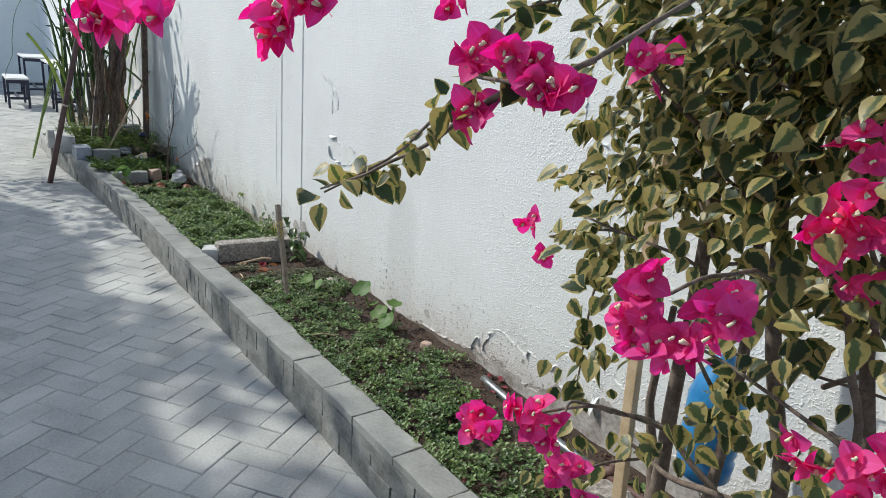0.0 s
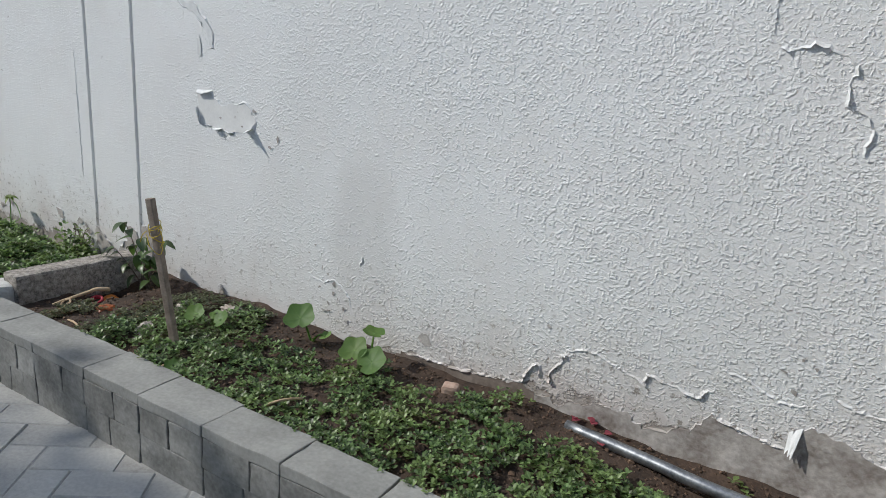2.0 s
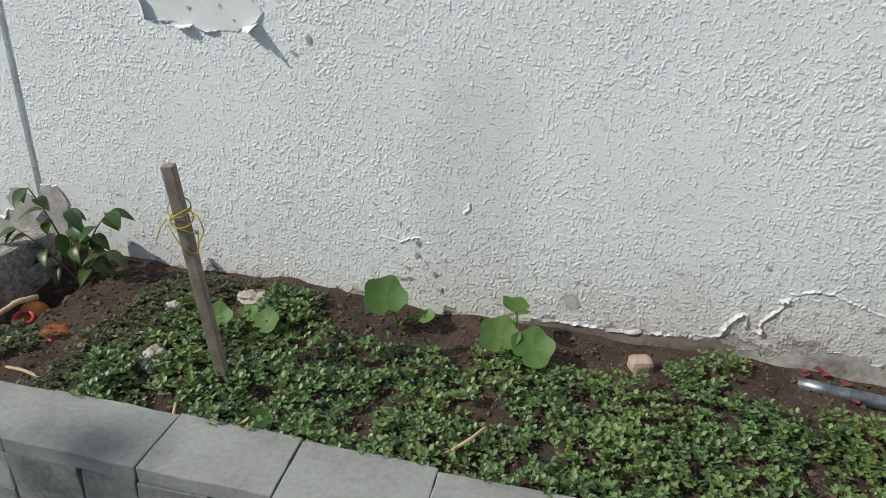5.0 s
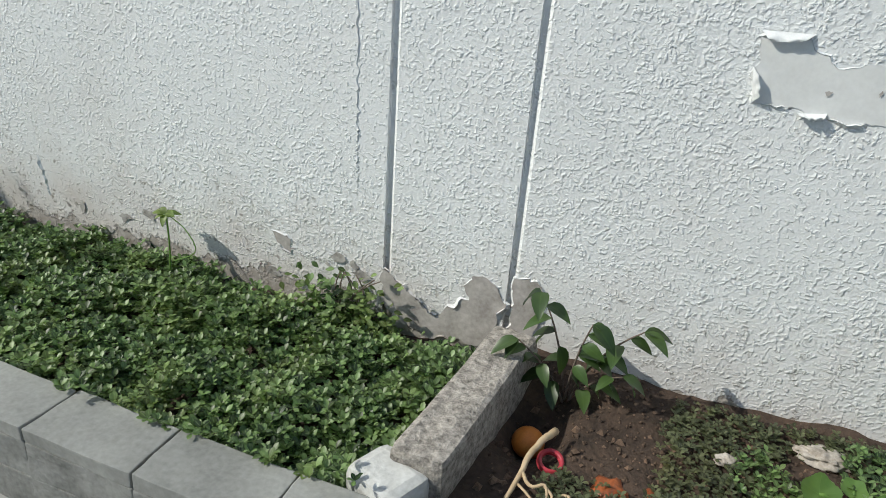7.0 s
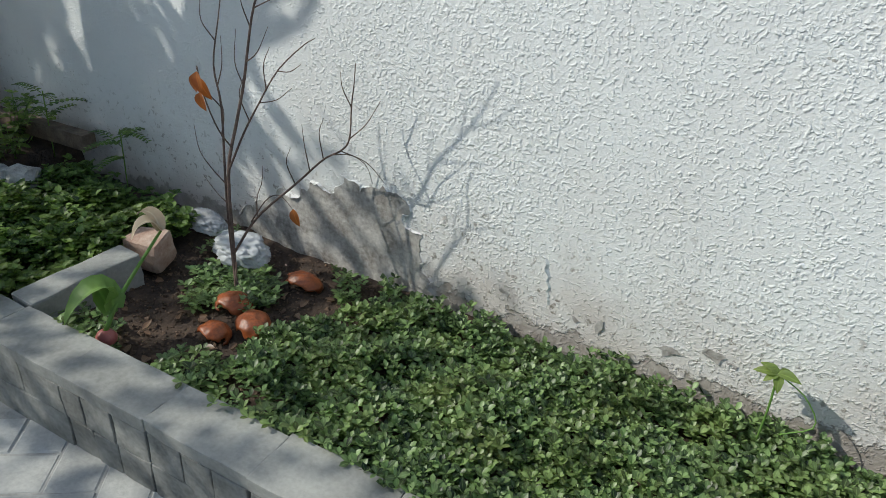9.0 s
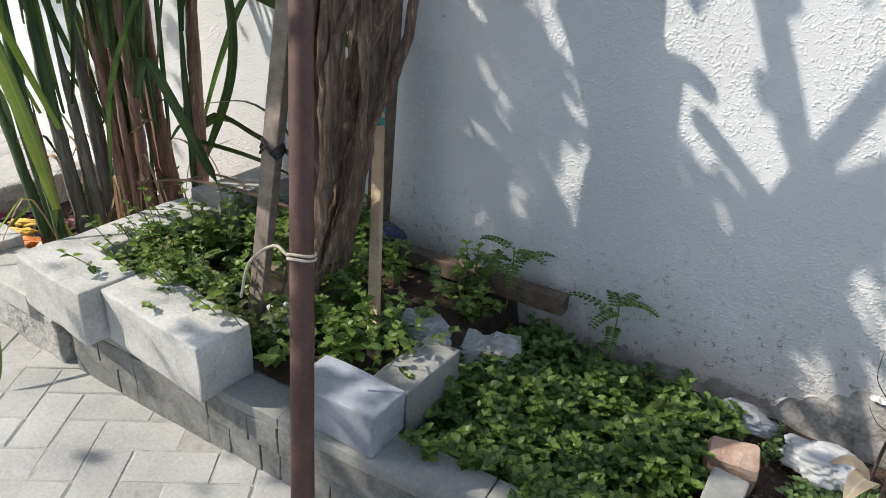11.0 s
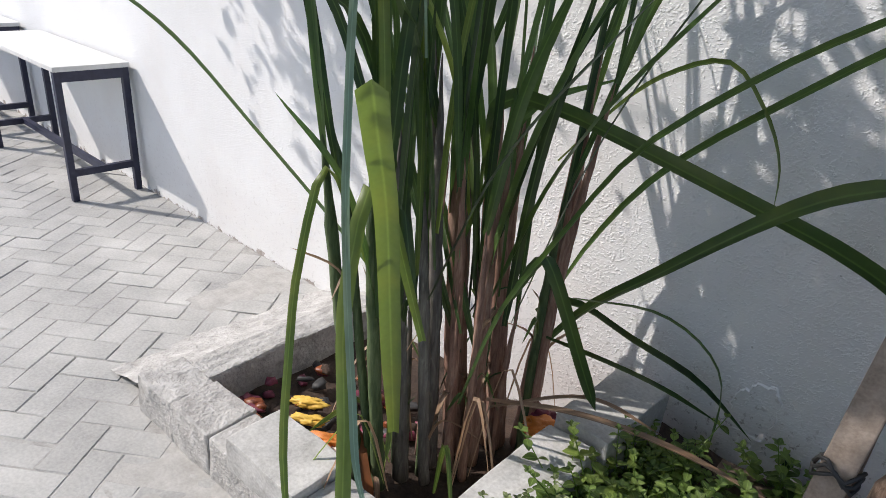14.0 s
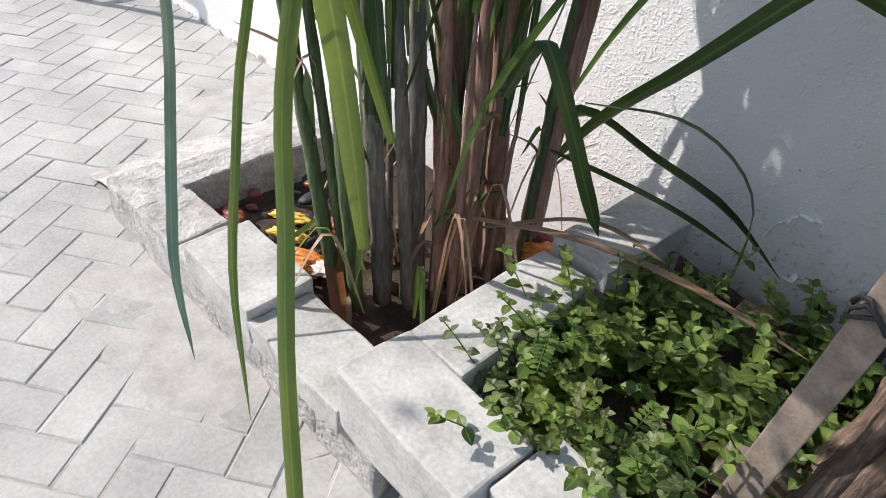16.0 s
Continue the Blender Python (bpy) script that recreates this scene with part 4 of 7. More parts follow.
# upright young blades that crowd the top of the clump
brush = random.Random(77)
for k in range(20):
    b = C0 + Vector((brush.gauss(-0.03, 0.05), -0.24 + 0.38 * (k + brush.random()) / 20, brush.uniform(0.50, 0.85)))
    way = Vector((brush.gauss(-0.03, 0.10), brush.gauss(-0.03, 0.08), 0))
    L = brush.uniform(0.65, 1.0)
    p1, p2 = b + way * 0.35 + Vector((0, 0, L * 0.5)), b + way * 1.3 + Vector((0, 0, L))
    p1.y, p2.y = min(p1.y, -0.20), min(p2.y, -0.20)
    cane_leaf([b, p1, p2], brush.uniform(0.014, 0.027), YELLOW if k % 5 == 0 else None, twist=brush.gauss(0, 0.5), side=Vector((0.7, 0.6, 0)) + Vector((brush.gauss(0, 0.4), brush.gauss(0, 0.4), brush.gauss(0, 0.2))))
# dry bent leaves round the foot
for k in range(12):
    a = crng.uniform(0, 6.283)
    b = C0 + Vector((0.10 * math.cos(a), 0.2 * math.sin(a), 0.05))
    o = Vector((math.cos(a) * 0.14, math.sin(a) * 0.14, 0))
    hh = crng.uniform(0.15, 0.42)
    q = b + o * 1.6
    q.z = 0.06 + crng.random() * 0.12
    q.y = min(q.y, -0.06)
    cane_leaf([b, b + o * 0.5 + Vector((0, 0, hh)), b + o + Vector((0, 0, hh * 0.8)), q], crng.uniform(0.006, 0.015), DRY if k % 4 else YELLOW, twist=crng.gauss(0, 1), n=9)
cane_leaf([(-4.84, -0.648, 0.035), (-4.885, -0.632, 0.085), (-4.93, -0.612, 0.145), (-4.965, -0.598, 0.19)], 0.042, SHEATH, fold=0.6, tip=0.25, side=Vector((0.6, 0.7, 0.2)), label="rust-brown dead sheath at the foot of the stalks")
cane_leaf([(-4.83, -0.60, 0.30), (-4.80, -0.63, 0.31), (-4.78, -0.65, 0.26), (-4.785, -0.66, 0.17)], 0.014, YELLOW, n=12)
cane_leaf([(-4.82, -0.655, 0.14), (-4.795, -0.67, 0.15), (-4.785, -0.675, 0.11), (-4.78, -0.68, 0.04)], 0.013, DRY, n=12)
cane_leaf([(-4.66, -0.45, 0.36), (-4.45, -0.38, 0.40), (-4.25, -0.30, 0.38), (-4.02, -0.25, 0.34)], 0.022, DRY, label="dry straw-coloured leaf lying on the block")
cane_leaf([(-4.68, -0.40, 0.30), (-4.48, -0.30, 0.39), (-4.30, -0.26, 0.37)], 0.016, DRY)


# ---- twisted tree, leaning poles, planks ----
tree = thing("twisted_tree", "twisted brown trunk of many grown-together stems", "tree", (-3.92, -0.46, 0.20))
T0 = Vector((-3.92, -0.46, 0.20))
trng = random.Random(5)
for k in range(17):
    a = 6.283 * k / 17 + trng.uniform(-0.25, 0.25)
    ring = (1.0, 0.75, 1.05, 0.35)[k % 4]
    pts = []
    for s, z, cx, cy, r in ((0, -0.03, 0.01, 0, 0.014), (0.2, 0.18, 0.05, 0.01, 0.026), (0.4, 0.42, 0.09, 0.03, 0.046), (0.6, 0.68, 0.12, 0.04, 0.068), (0.8, 0.95, 0.135, 0.05, 0.088), (1, 1.25, 0.15, 0.06, 0.125), (1.2, 1.65, 0.16, 0.06, 0.22)):
        b = a + s * 0.9 + trng.gauss(0, 0.10)
        pts.append(Vector((cx + math.cos(b) * r * ring * 1.1, cy + math.sin(b) * r * ring * 0.34 + (0.95 if math.sin(a) > 0 else -0.95) * max(r, 0.045), z)) + Vector((trng.gauss(0, 0.4), trng.gauss(0, 0.35), trng.gauss(0, 0.5))) * min(0.045, r) * 1.1)
    path = smooth_path(pts, 26)
    r0 = trng.uniform(0.010, 0.027)
    rad = [r0 * (1.25 - 0.6 * i / 26) * (1 + 0.16 * noise.noise(Vector((k * 3.1, i * 0.7, 0)))) for i in range(27)]
    v, f = tube(path, rad, 8)
    for q in v:
        q += noise.noise_vector(q * 17) * 0.012 + noise.noise_vector(q * 60) * 0.007 + noise.noise_vector(q * 150) * 0.003
    part("stem", mesh_of("stem", v, f, BARK), tree)
# the long outer limbs are added out of view to hold leaf clumps
for (p0, p1, p2, r) in (((0.10, 0.05, 0.62), (0.30, 0.06, 0.95), (0.52, 0.08, 1.45), 0.024), ((0.02, 0.0, 1.4), (-0.4, -0.2, 1.8), (-1.0, -0.5, 2.1), 0.02), ((-0.9, -0.45, 2.08), (-2.2, -0.5, 2.35), (-3.5, -0.42, 2.25), 0.005), ((-0.05, -0.05, 1.4), (-0.5, -0.9, 1.95), (-1.1, -1.7, 2.15), 0.02), ((-1.0, -1.56, 2.10), (-1.5, -1.80, 2.22), (-2.1, -1.95, 2.15), 0.008)):
    v, f = tube(curve_points(p0, p1, p2, 12), [r * (1 - 0.5 * i / 12) for i in range(13)], 7)
    part("limb", mesh_of("limb", v, f, BARK), tree)
# unseen treetop: clumps placed by where their shade falls on wall and path
CROWN = leaf_stuff("tree_leaf", (0.035, 0.07, 0.02), (0.10, 0.17, 0.05))
P, W, U, S = [], [], [], []
for (cx, cy, cz, rx, rz, n) in ((-0.05, -0.05, 1.75, 0.30, 0.24, 300), (-0.95, -0.22, 1.92, 0.42, 0.30, 420), (-1.05, -0.7, 1.62, 0.3, 0.12, 240), (-1.40, -0.55, 1.97, 0.5, 0.36, 620), (-1.55, -0.40, 1.66, 0.34, 0.18, 400), (-1.70, -0.40, 1.76, 0.32, 0.26, 260), (-0.37, -0.64, 1.78, 0.22, 0.18, 130), (-0.57, -0.64, 1.98, 0.24, 0.18, 130), (-1.45, -0.42, 1.92, 0.30, 0.24, 300), (-1.28, -1.25, 1.76, 0.40, 0.20, 360), (-1.0, -1.2, 2.2, 0.5, 0.3, 150), (-1.20, -0.54, 1.90, 0.26, 0.24, 150), (-0.78, -0.54, 1.80, 0.26, 0.22, 170), (-0.50, -0.54, 1.68, 0.19, 0.17, 120), (-1.0, -0.54, 2.08, 0.30, 0.2, 150), (-1.5, -1.75, 2.15, 0.5, 0.3, 330), (-0.7, -1.8, 2.2, 0.5, 0.3, 300), (-1.9, -1.88, 2.15, 0.55, 0.2, 560), (-0.25, 0.1, 1.62, 0.2, 0.15, 100), (-3.55, -0.42, 2.25, 0.42, 0.30, 520), (-2.9, -0.45, 2.25, 0.4, 0.2, 200)):
    for _ in range(n):
        d = Vector((trng.gauss(0, 0.5) * rx, trng.gauss(0, 0.5) * rx, trng.gauss(0, 0.5) * rz))
        q = Vector((cx, cy, cz)) + d
        if q.y > 0.40 or q.z < 1.45:
            continue
        # leaves dropped where their shadow would hide sunlit wall: dapples, cane strip, towards shrub
        u, w = q.x - 1.667 * q.y, q.z + 1.57 * q.y
        if -0.6 < u < 0.7 and noise.noise(Vector((u * 6.5, w * 5.0, 3.0))) > 0.16:
            continue
        if (-1.75 < u < -1.27 and trng.random() > 0.04) or (-0.15 < u < 1.0 and w > 1.30 - 0.23 * u + trng.gauss(0, 0.05) and trng.random() > 0.12) or (0.38 < u < 1.0 and trng.random() > 0.4):
            continue
        P.append(q), W.append((trng.gauss(0, 1), trng.gauss(0, 1), trng.gauss(-0.4, 0.5))), U.append((trng.gauss(0, 0.6), trng.gauss(0, 0.6), 1)), S.append(trng.uniform(0.04, 0.072))
tagged(part("unseen_crown", foliage("unseen_crown", ROUND, P, W, U, S, CROWN), tree), kind="stuff")

# scrap of tape and cloth tied in the trunk
TAPE = rough_stuff("yellow_tape", (0.75, 0.42, 0.06), (0.85, 0.52, 0.12), 30, 0.5, 0.2, 0.001)
WHITE = rough_stuff("white_plastic", (0.72, 0.73, 0.75), (0.86, 0.87, 0.88), 20, 0.35, 0.5, 0.004)
v, f, uv = strap(smooth_path([(-3.80, -0.60, 1.46), (-3.805, -0.615, 1.38), (-3.82, -0.62, 1.31), (-3.825, -0.625, 1.295)], 8), 0.016, 0.1, tip=0.01, side=Vector((1, 0, 0)))
thing("yellow_tape", "strip of yellow tape hanging on the trunk", "tape", me=mesh_of("yellow_tape", v, f, TAPE))
v, f, uv = strap(smooth_path([(-3.80, -0.60, 1.46), (-3.86, -0.62, 1.40), (-3.93, -0.63, 1.365)], 8), 0.022, 0.2, tip=0.2, side=Vector((0, 0, 1)))
thing("white_ribbon", "white plastic ribbon caught on the trunk", "ribbon", me=mesh_of("white_ribbon", v, f, WHITE))


def beam(name, label, category, a, b, wide, thick, material, side=(1, 0, 0), bevel=0.003, group="", seed=0):
    """A squared timber or flat bar from a to b."""
    a, b = Vector(a), Vector(b)
    d = b - a
    z = d.normalized()
    x = (Vector(side) - z * Vector(side).dot(z)).normalized()
    m = Matrix((x, z.cross(x), z)).transposed().to_4x4()
    me = from_bm(name, box_bm(wide, thick, d.length, bevel, wob=0.0015, seed=seed, cuts=6), material)
    return thing(name, label, category, group=group, me=me, m=Matrix.Translation(a) @ m)


BATTEN_FOOT, BATTEN_TOP = (-3.985, -0.575, 0.19), (-3.89, -0.40, 1.55)
board = beam("wooden_batten", "weathered grey batten leaning beside the trunk", "batten", BATTEN_FOOT, BATTEN_TOP, 0.048, 0.024, WOOD, seed=1)
v, f = joined([tube([Vector((0.033 * math.cos(q), 0.022 * math.sin(q), 0.47 + 0.012 * math.sin(q * 3 + j) + j * 0.008)) for q in (6.283 * i / 12 for i in range(13))], 0.0035, 5) for j in range(3)])
WIRE = rough_stuff("black_wire", (0.015, 0.015, 0.015), (0.04, 0.04, 0.04), 30, 0.6, 0.2, 0.001)
part("wire_tie", mesh_of("wire_tie", v, f, WIRE), board, "black wire tied round it")
beam("wooden_offcut", "pale wooden offcut behind the batten", "offcut", (-4.03, -0.50, 0.27), (-3.82, -0.40, 0.25), 0.085, 0.03, WOOD, (0, 0, 1), seed=2)
OLD_PLANK = rough_stuff("old_brown_plank", (0.06, 0.042, 0.03), (0.21, 0.155, 0.115), 26, 0.85, 0.6, 0.004)
beam("timber_plank", "weathered timber plank lying along the wall", "plank", (-4.20, -0.105, 0.235), (-3.335, -0.075, 0.262), 0.050, 0.045, OLD_PLANK, (0, 0, 1), seed=3)

beam("dark_post", "dark wooden post standing against the wall", "post", (-3.968, -0.10, 0.20), (-3.935, -0.055, 1.9), 0.056, 0.045, POST, seed=4)

# rusty pole with a rope round it
pole = thing("rusty_pole", "rusty brown steel pole leaning over the kerb", "pole", (-3.42, -0.985, 0.0))
pd = Vector((-0.34, 0.405, 1.45))
v, f = tube([pd * (i / 12 * 1.35) for i in range(13)], [0.0215 + 0.0006 * (i % 2) for i in range(13)], 18)
part("tube", mesh_of("tube", v, f, RUST), pole)
ROPE = rough_stuff("pale_rope", (0.50, 0.42, 0.32), (0.72, 0.65, 0.54), 60, 0.8, 0.5, 0.002)
at = pd * (0.623 / 1.45)
u1 = pd.orthogonal().normalized()
u2 = pd.normalized().cross(u1)
loop = [at + (u1 * math.cos(q) + u2 * math.sin(q)) * 0.0245 + pd.normalized() * 0.002 * math.sin(q * 2) for q in (6.283 * i / 18 for i in range(19))]
loop2 = [p + pd.normalized() * 0.008 for p in loop]
tail = smooth_path([at + Vector((-0.022, -0.01, 0.0)), at + Vector((-0.06, -0.01, 0.01)), at + Vector((-0.13, -0.01, -0.05)), at + Vector((-0.15, -0.02, -0.13))], 12)
part("rope", mesh_of("rope", *joined([tube(loop, 0.003, 6), tube(loop2, 0.003, 6), tube(tail, 0.003, 6)]), ROPE), pole, "pale rope knotted round the pole")

TEAL = rough_stuff("teal_cloth", (0.05, 0.20, 0.19), (0.10, 0.33, 0.30), 25, 0.8, 0.6, 0.003)
stick = beam("thin_stick", "thin pale wooden stick tied with teal cloth", "stick", (-3.62, -0.54, 0.16), (-4.02, -0.03, 0.91), 0.030, 0.016, PINE, seed=5)
v, f = tube([Vector((0, 0, 0.66 + 0.012 * i)) for i in range(9)], [0.017 + 0.003 * math.sin(i * 1.9) for i in range(9)], 10)
part("cloth_wrap", mesh_of("cloth_wrap", v, f, TEAL), stick, "teal cloth wound round the stick")


def crumpled(name, label, category, at, size, material, seed, detail=4, amount=0.45, turn=0.0, smooth=True):
    """Crumpled film: a squashed ball with sharp creases."""
    bm = bmesh.new()
    bmesh.ops.create_icosphere(bm, subdivisions=detail, radius=1.0)
    for v in bm.verts:
        n1 = noise.noise(v.co * 1.7 + Vector((seed, 0, 0)))
        n2 = 1 - abs(noise.noise(v.co * 3.2 + Vector((0, seed, 0)))) * 2
        n3 = 1 - abs(noise.noise(v.co * 7.5 + Vector((0, 2, seed)))) * 2
        v.co *= 1 + amount * n1 * 0.8 + amount * (0.42 * n2 + 0.30 * n3 if detail > 3 else 0.15 * n2)
        v.co = Vector((v.co.x * size[0], v.co.y * size[1], max(v.co.z, -0.55) * size[2]))
    return thing(name, label, category, me=from_bm(name, bm, material, smooth), m=pose(*at, 0, 0, turn))


def film_plastic(name, colour, alpha):
    m, t, p = nodes_of(name)
    p.inputs["Base Color"].default_value = (*colour, 1)
    p.inputs["Roughness"].default_value = 0.25
    p.inputs["Transmission Weight"].default_value = alpha
    p.inputs["IOR"].default_value = 1.1
    bumped(t, p, noise_of(t, world_place(t), 60, 4), 0.5, 0.004)
    return m


FILM = film_plastic("white_film", (0.74, 0.755, 0.78), 0.4)
CLEAR = film_plastic("clear_film", (0.86, 0.88, 0.92), 0.7)
crumpled("plastic_bag", "crumpled white plastic bag at the trunk's foot", "plastic bag", (-3.88, -0.565, 0.235), (0.055, 0.035, 0.035), FILM, 1, 5, 0.42)
crumpled("plastic_bag", "crumpled clear plastic bag beside the stick", "plastic bag", (-3.60, -0.36, 0.225), (0.065, 0.045, 0.035), CLEAR, 2, 5, 0.42)
crumpled("plastic_bag", "crumpled white plastic bag against the wall", "plastic bag", (-2.665, -0.135, 0.145), (0.080, 0.045, 0.036), FILM, 3, 5, 0.38)
crumpled("plastic_bag", "shiny clear plastic wrapper by the wall", "plastic bag", (-2.85, -0.085, 0.145), (0.06, 0.032, 0.026), CLEAR, 4, 5, 0.45)
BLUE = rough_stuff("blue_plastic", (0.02, 0.16, 0.40), (0.05, 0.30, 0.62), 12, 0.3, 0.2, 0.002)
DARKBLUE = rough_stuff("dark_blue_plastic", (0.012, 0.016, 0.06), (0.03, 0.04, 0.12), 14, 0.4, 0.3, 0.003)
crumpled("blue_rag", "dark blue plastic scrap on the plank", "scrap", (-3.88, -0.15, 0.33), (0.05, 0.03, 0.025), DARKBLUE, 5, 3)


# ---- flowering bush at the near end ----
bush = thing("flowering_bush", "variegated bush with magenta papery flowers and bare stems", "bush", (2.35, -0.40, 0.12))
B0 = Vector((2.35, -0.40, 0.12))
brng = random.Random(21)
TWIG = rough_stuff("grey_brown_twig", (0.07, 0.05, 0.04), (0.26, 0.20, 0.16), 40, 0.85, 0.6, 0.003)


def stem_of(points, r0, r1, n=16, name="stem", wobble=0.008):
    path = smooth_path(points, n)
    v, f = tube([p - B0 + noise.noise_vector(p * 13) * wobble for p in path], [r0 + (r1 - r0) * i / n for i in range(n + 1)], 7)
    return part(name, mesh_of(name, v, f, TWIG), bush)


stem_of([(2.27, -0.38, 0.10), (2.24, -0.36, 0.40), (2.28, -0.42, 0.75), (2.30, -0.45, 1.20), (2.28, -0.5, 1.75)], 0.020, 0.010)
stem_of([(2.30, -0.40, 0.10), (2.20, -0.33, 0.42), (2.17, -0.34, 0.62), (2.22, -0.38, 0.85)], 0.015, 0.007)
stem_of([(2.45, -0.40, 0.10), (2.50, -0.38, 0.55), (2.44, -0.42, 0.90), (2.40, -0.48, 1.50)], 0.020, 0.010)
stem_of([(2.55, -0.38, 0.10), (2.62, -0.40, 0.65), (2.60, -0.46, 1.05), (2.66, -0.5, 1.6)], 0.015, 0.008)
stem_of([(2.36, -0.40, 0.20), (2.37, -0.36, 0.80), (2.34, -0.40, 1.35), (2.38, -0.45, 1.8)], 0.013, 0.008)
stem_of([(2.45, -0.42, 0.50), (2.30, -0.45, 0.62), (2.16, -0.46, 0.60)], 0.008, 0.004)
stem_of([(2.62, -0.42, 0.62), (2.40, -0.50, 0.58), (2.22, -0.46, 0.56)], 0.008, 0.004)
stem_of([(2.60, -0.50, 0.55), (2.66, -0.55, 0.80), (2.60, -0.58, 1.05)], 0.008, 0.005)
stem_of([(2.70, -0.45, 0.60), (2.72, -0.52, 0.85), (2.66, -0.55, 1.05)], 0.008, 0.005)
for k in range(16):
    a = Vector((brng.uniform(2.2, 2.65), brng.uniform(-0.5, -0.3), brng.uniform(0.7, 1.2)))
    stem_of([a, a + Vector((brng.gauss(0, 0.10), brng.gauss(-0.05, 0.06), 0.12)), a + Vector((brng.gauss(0, 0.2), brng.gauss(-0.1, 0.08), brng.uniform(0.15, 0.35)))], 0.005, 0.002, 8, "twig")

HEART = blade_shape(0.40, 5, 0.25, 0.22, 0.70)
P, W, U, S = [], [], [], []


def clump(x, y, z, r, n, size=0.043, flat=1.0):
    for _ in range(int(n * (3.0 if z > 1.25 else 1.55))):
        d = Vector((brng.gauss(0, 0.5) * r, brng.gauss(0.03, 0.6) * r, brng.gauss(0, 0.5) * r * flat))
        q = Vector((x, y, z)) + d
        q.y = min(q.y, -0.06)
        P.append(q - B0)
        W.append((d.x * 3 + brng.gauss(0, 0.5), d.y * 3 - 0.25 + brng.gauss(0, 0.4), brng.gauss(-0.55, 0.45)))
        U.append((brng.gauss(0, 0.5), -0.6 + brng.gauss(0, 0.5), 0.9))
        S.append(size * brng.uniform(0.6, 1.15))


def spray(points, n, size=0.05, r=0.03):
    stem_of(points, 0.0035, 0.0015, 10, "twig", 0.004)
    path = smooth_path(points, n)
    for i, p in enumerate(path[1:]):
        for _ in range(2):
            P.append(p - B0 + Vector((brng.gauss(0, r * 0.3), brng.gauss(0, r * 0.3), brng.gauss(0, r * 0.3))))
            W.append((brng.gauss(0, 0.8), brng.gauss(-0.1, 0.6), brng.gauss(-0.5, 0.6)))
            U.append((brng.gauss(0, 0.5), -0.6 + brng.gauss(0, 0.4), 0.8))
            S.append(size * brng.uniform(0.55, 1.1))


# the last five rows are unseen clumps added overhead to shade the bush
for row in ((2.18, -0.45, 1.33, 0.17, 100), (2.40, -0.45, 1.38, 0.22, 210), (2.60, -0.48, 1.38, 0.20, 150), (2.22, -0.50, 1.14, 0.13, 75), (2.40, -0.50, 1.16, 0.17, 130), (2.58, -0.52, 1.18, 0.16, 120),
            (2.12, -0.46, 1.00, 0.09, 30), (2.20, -0.52, 0.92, 0.09, 30), (2.53, -0.56, 0.98, 0.11, 40), (2.66, -0.6, 1.08, 0.09, 30), (2.45, -0.52, 0.78, 0.08, 26), (2.38, -0.62, 0.70, 0.06, 12),
            (2.14, -0.52, 0.72, 0.07, 16), (2.60, -0.55, 0.74, 0.09, 22), (2.68, -0.65, 0.72, 0.07, 14), (2.20, -0.62, 0.55, 0.08, 18), (2.34, -0.56, 0.40, 0.09, 18), (2.05, -0.50, 1.20, 0.07, 22),
            (2.3, -0.5, 1.65, 0.25, 130), (2.6, -0.5, 1.65, 0.25, 130), (2.85, -0.5, 1.4, 0.2, 90), (2.85, -0.5, 0.9, 0.15, 50), (2.62, -0.42, 1.34, 0.2, 110), (2.78, -0.4, 1.30, 0.2, 90), (2.42, -0.36, 1.46, 0.2, 90), (2.10, -0.75, 1.74, 0.20, 75), (2.32, -0.80, 1.76, 0.2, 60), (2.05, -0.72, 2.0, 0.22, 70), (2.3, -0.6, 1.98, 0.25, 80), (2.6, -0.55, 1.95, 0.25, 80)):
    clump(*row)
spray([(2.48, -1.06, 1.31), (2.40, -1.08, 1.26), (2.30, -1.09, 1.20), (2.20, -1.11, 1.15), (2.115, -1.122, 1.117)], 15, 0.036)
spray([(2.12, -0.80, 1.36), (2.14, -0.92, 1.25), (2.16, -1.03, 1.17), (2.174, -1.146, 1.125)], 13, 0.04)
spray([(2.20, -0.55, 1.42), (2.14, -0.68, 1.42), (2.10, -0.80, 1.37), (2.12, -0.88, 1.28)], 13, 0.045)
spray([(2.16, -0.50, 1.10), (2.05, -0.52, 1.10), (1.96, -0.50, 1.07)], 10, 0.04)
spray([(2.14, -0.48, 1.00), (2.02, -0.48, 0.97), (1.93, -0.47, 0.93)], 6, 0.04)
spray([(2.12, -0.48, 0.98), (2.10, -0.50, 0.82), (2.12, -0.53, 0.62)], 9, 0.052)
tagged(part("leaves", foliage("leaves", HEART, P, W, U, S, VARIEGATED), bush), kind="stuff")

PETAL = blade_shape(0.50, 6, 0.30, 0.14, 0.78)
HEARTS = rough_stuff("cream_floret", (0.75, 0.68, 0.45), (0.88, 0.82, 0.62), 60, 0.6, 0.2, 0.001)


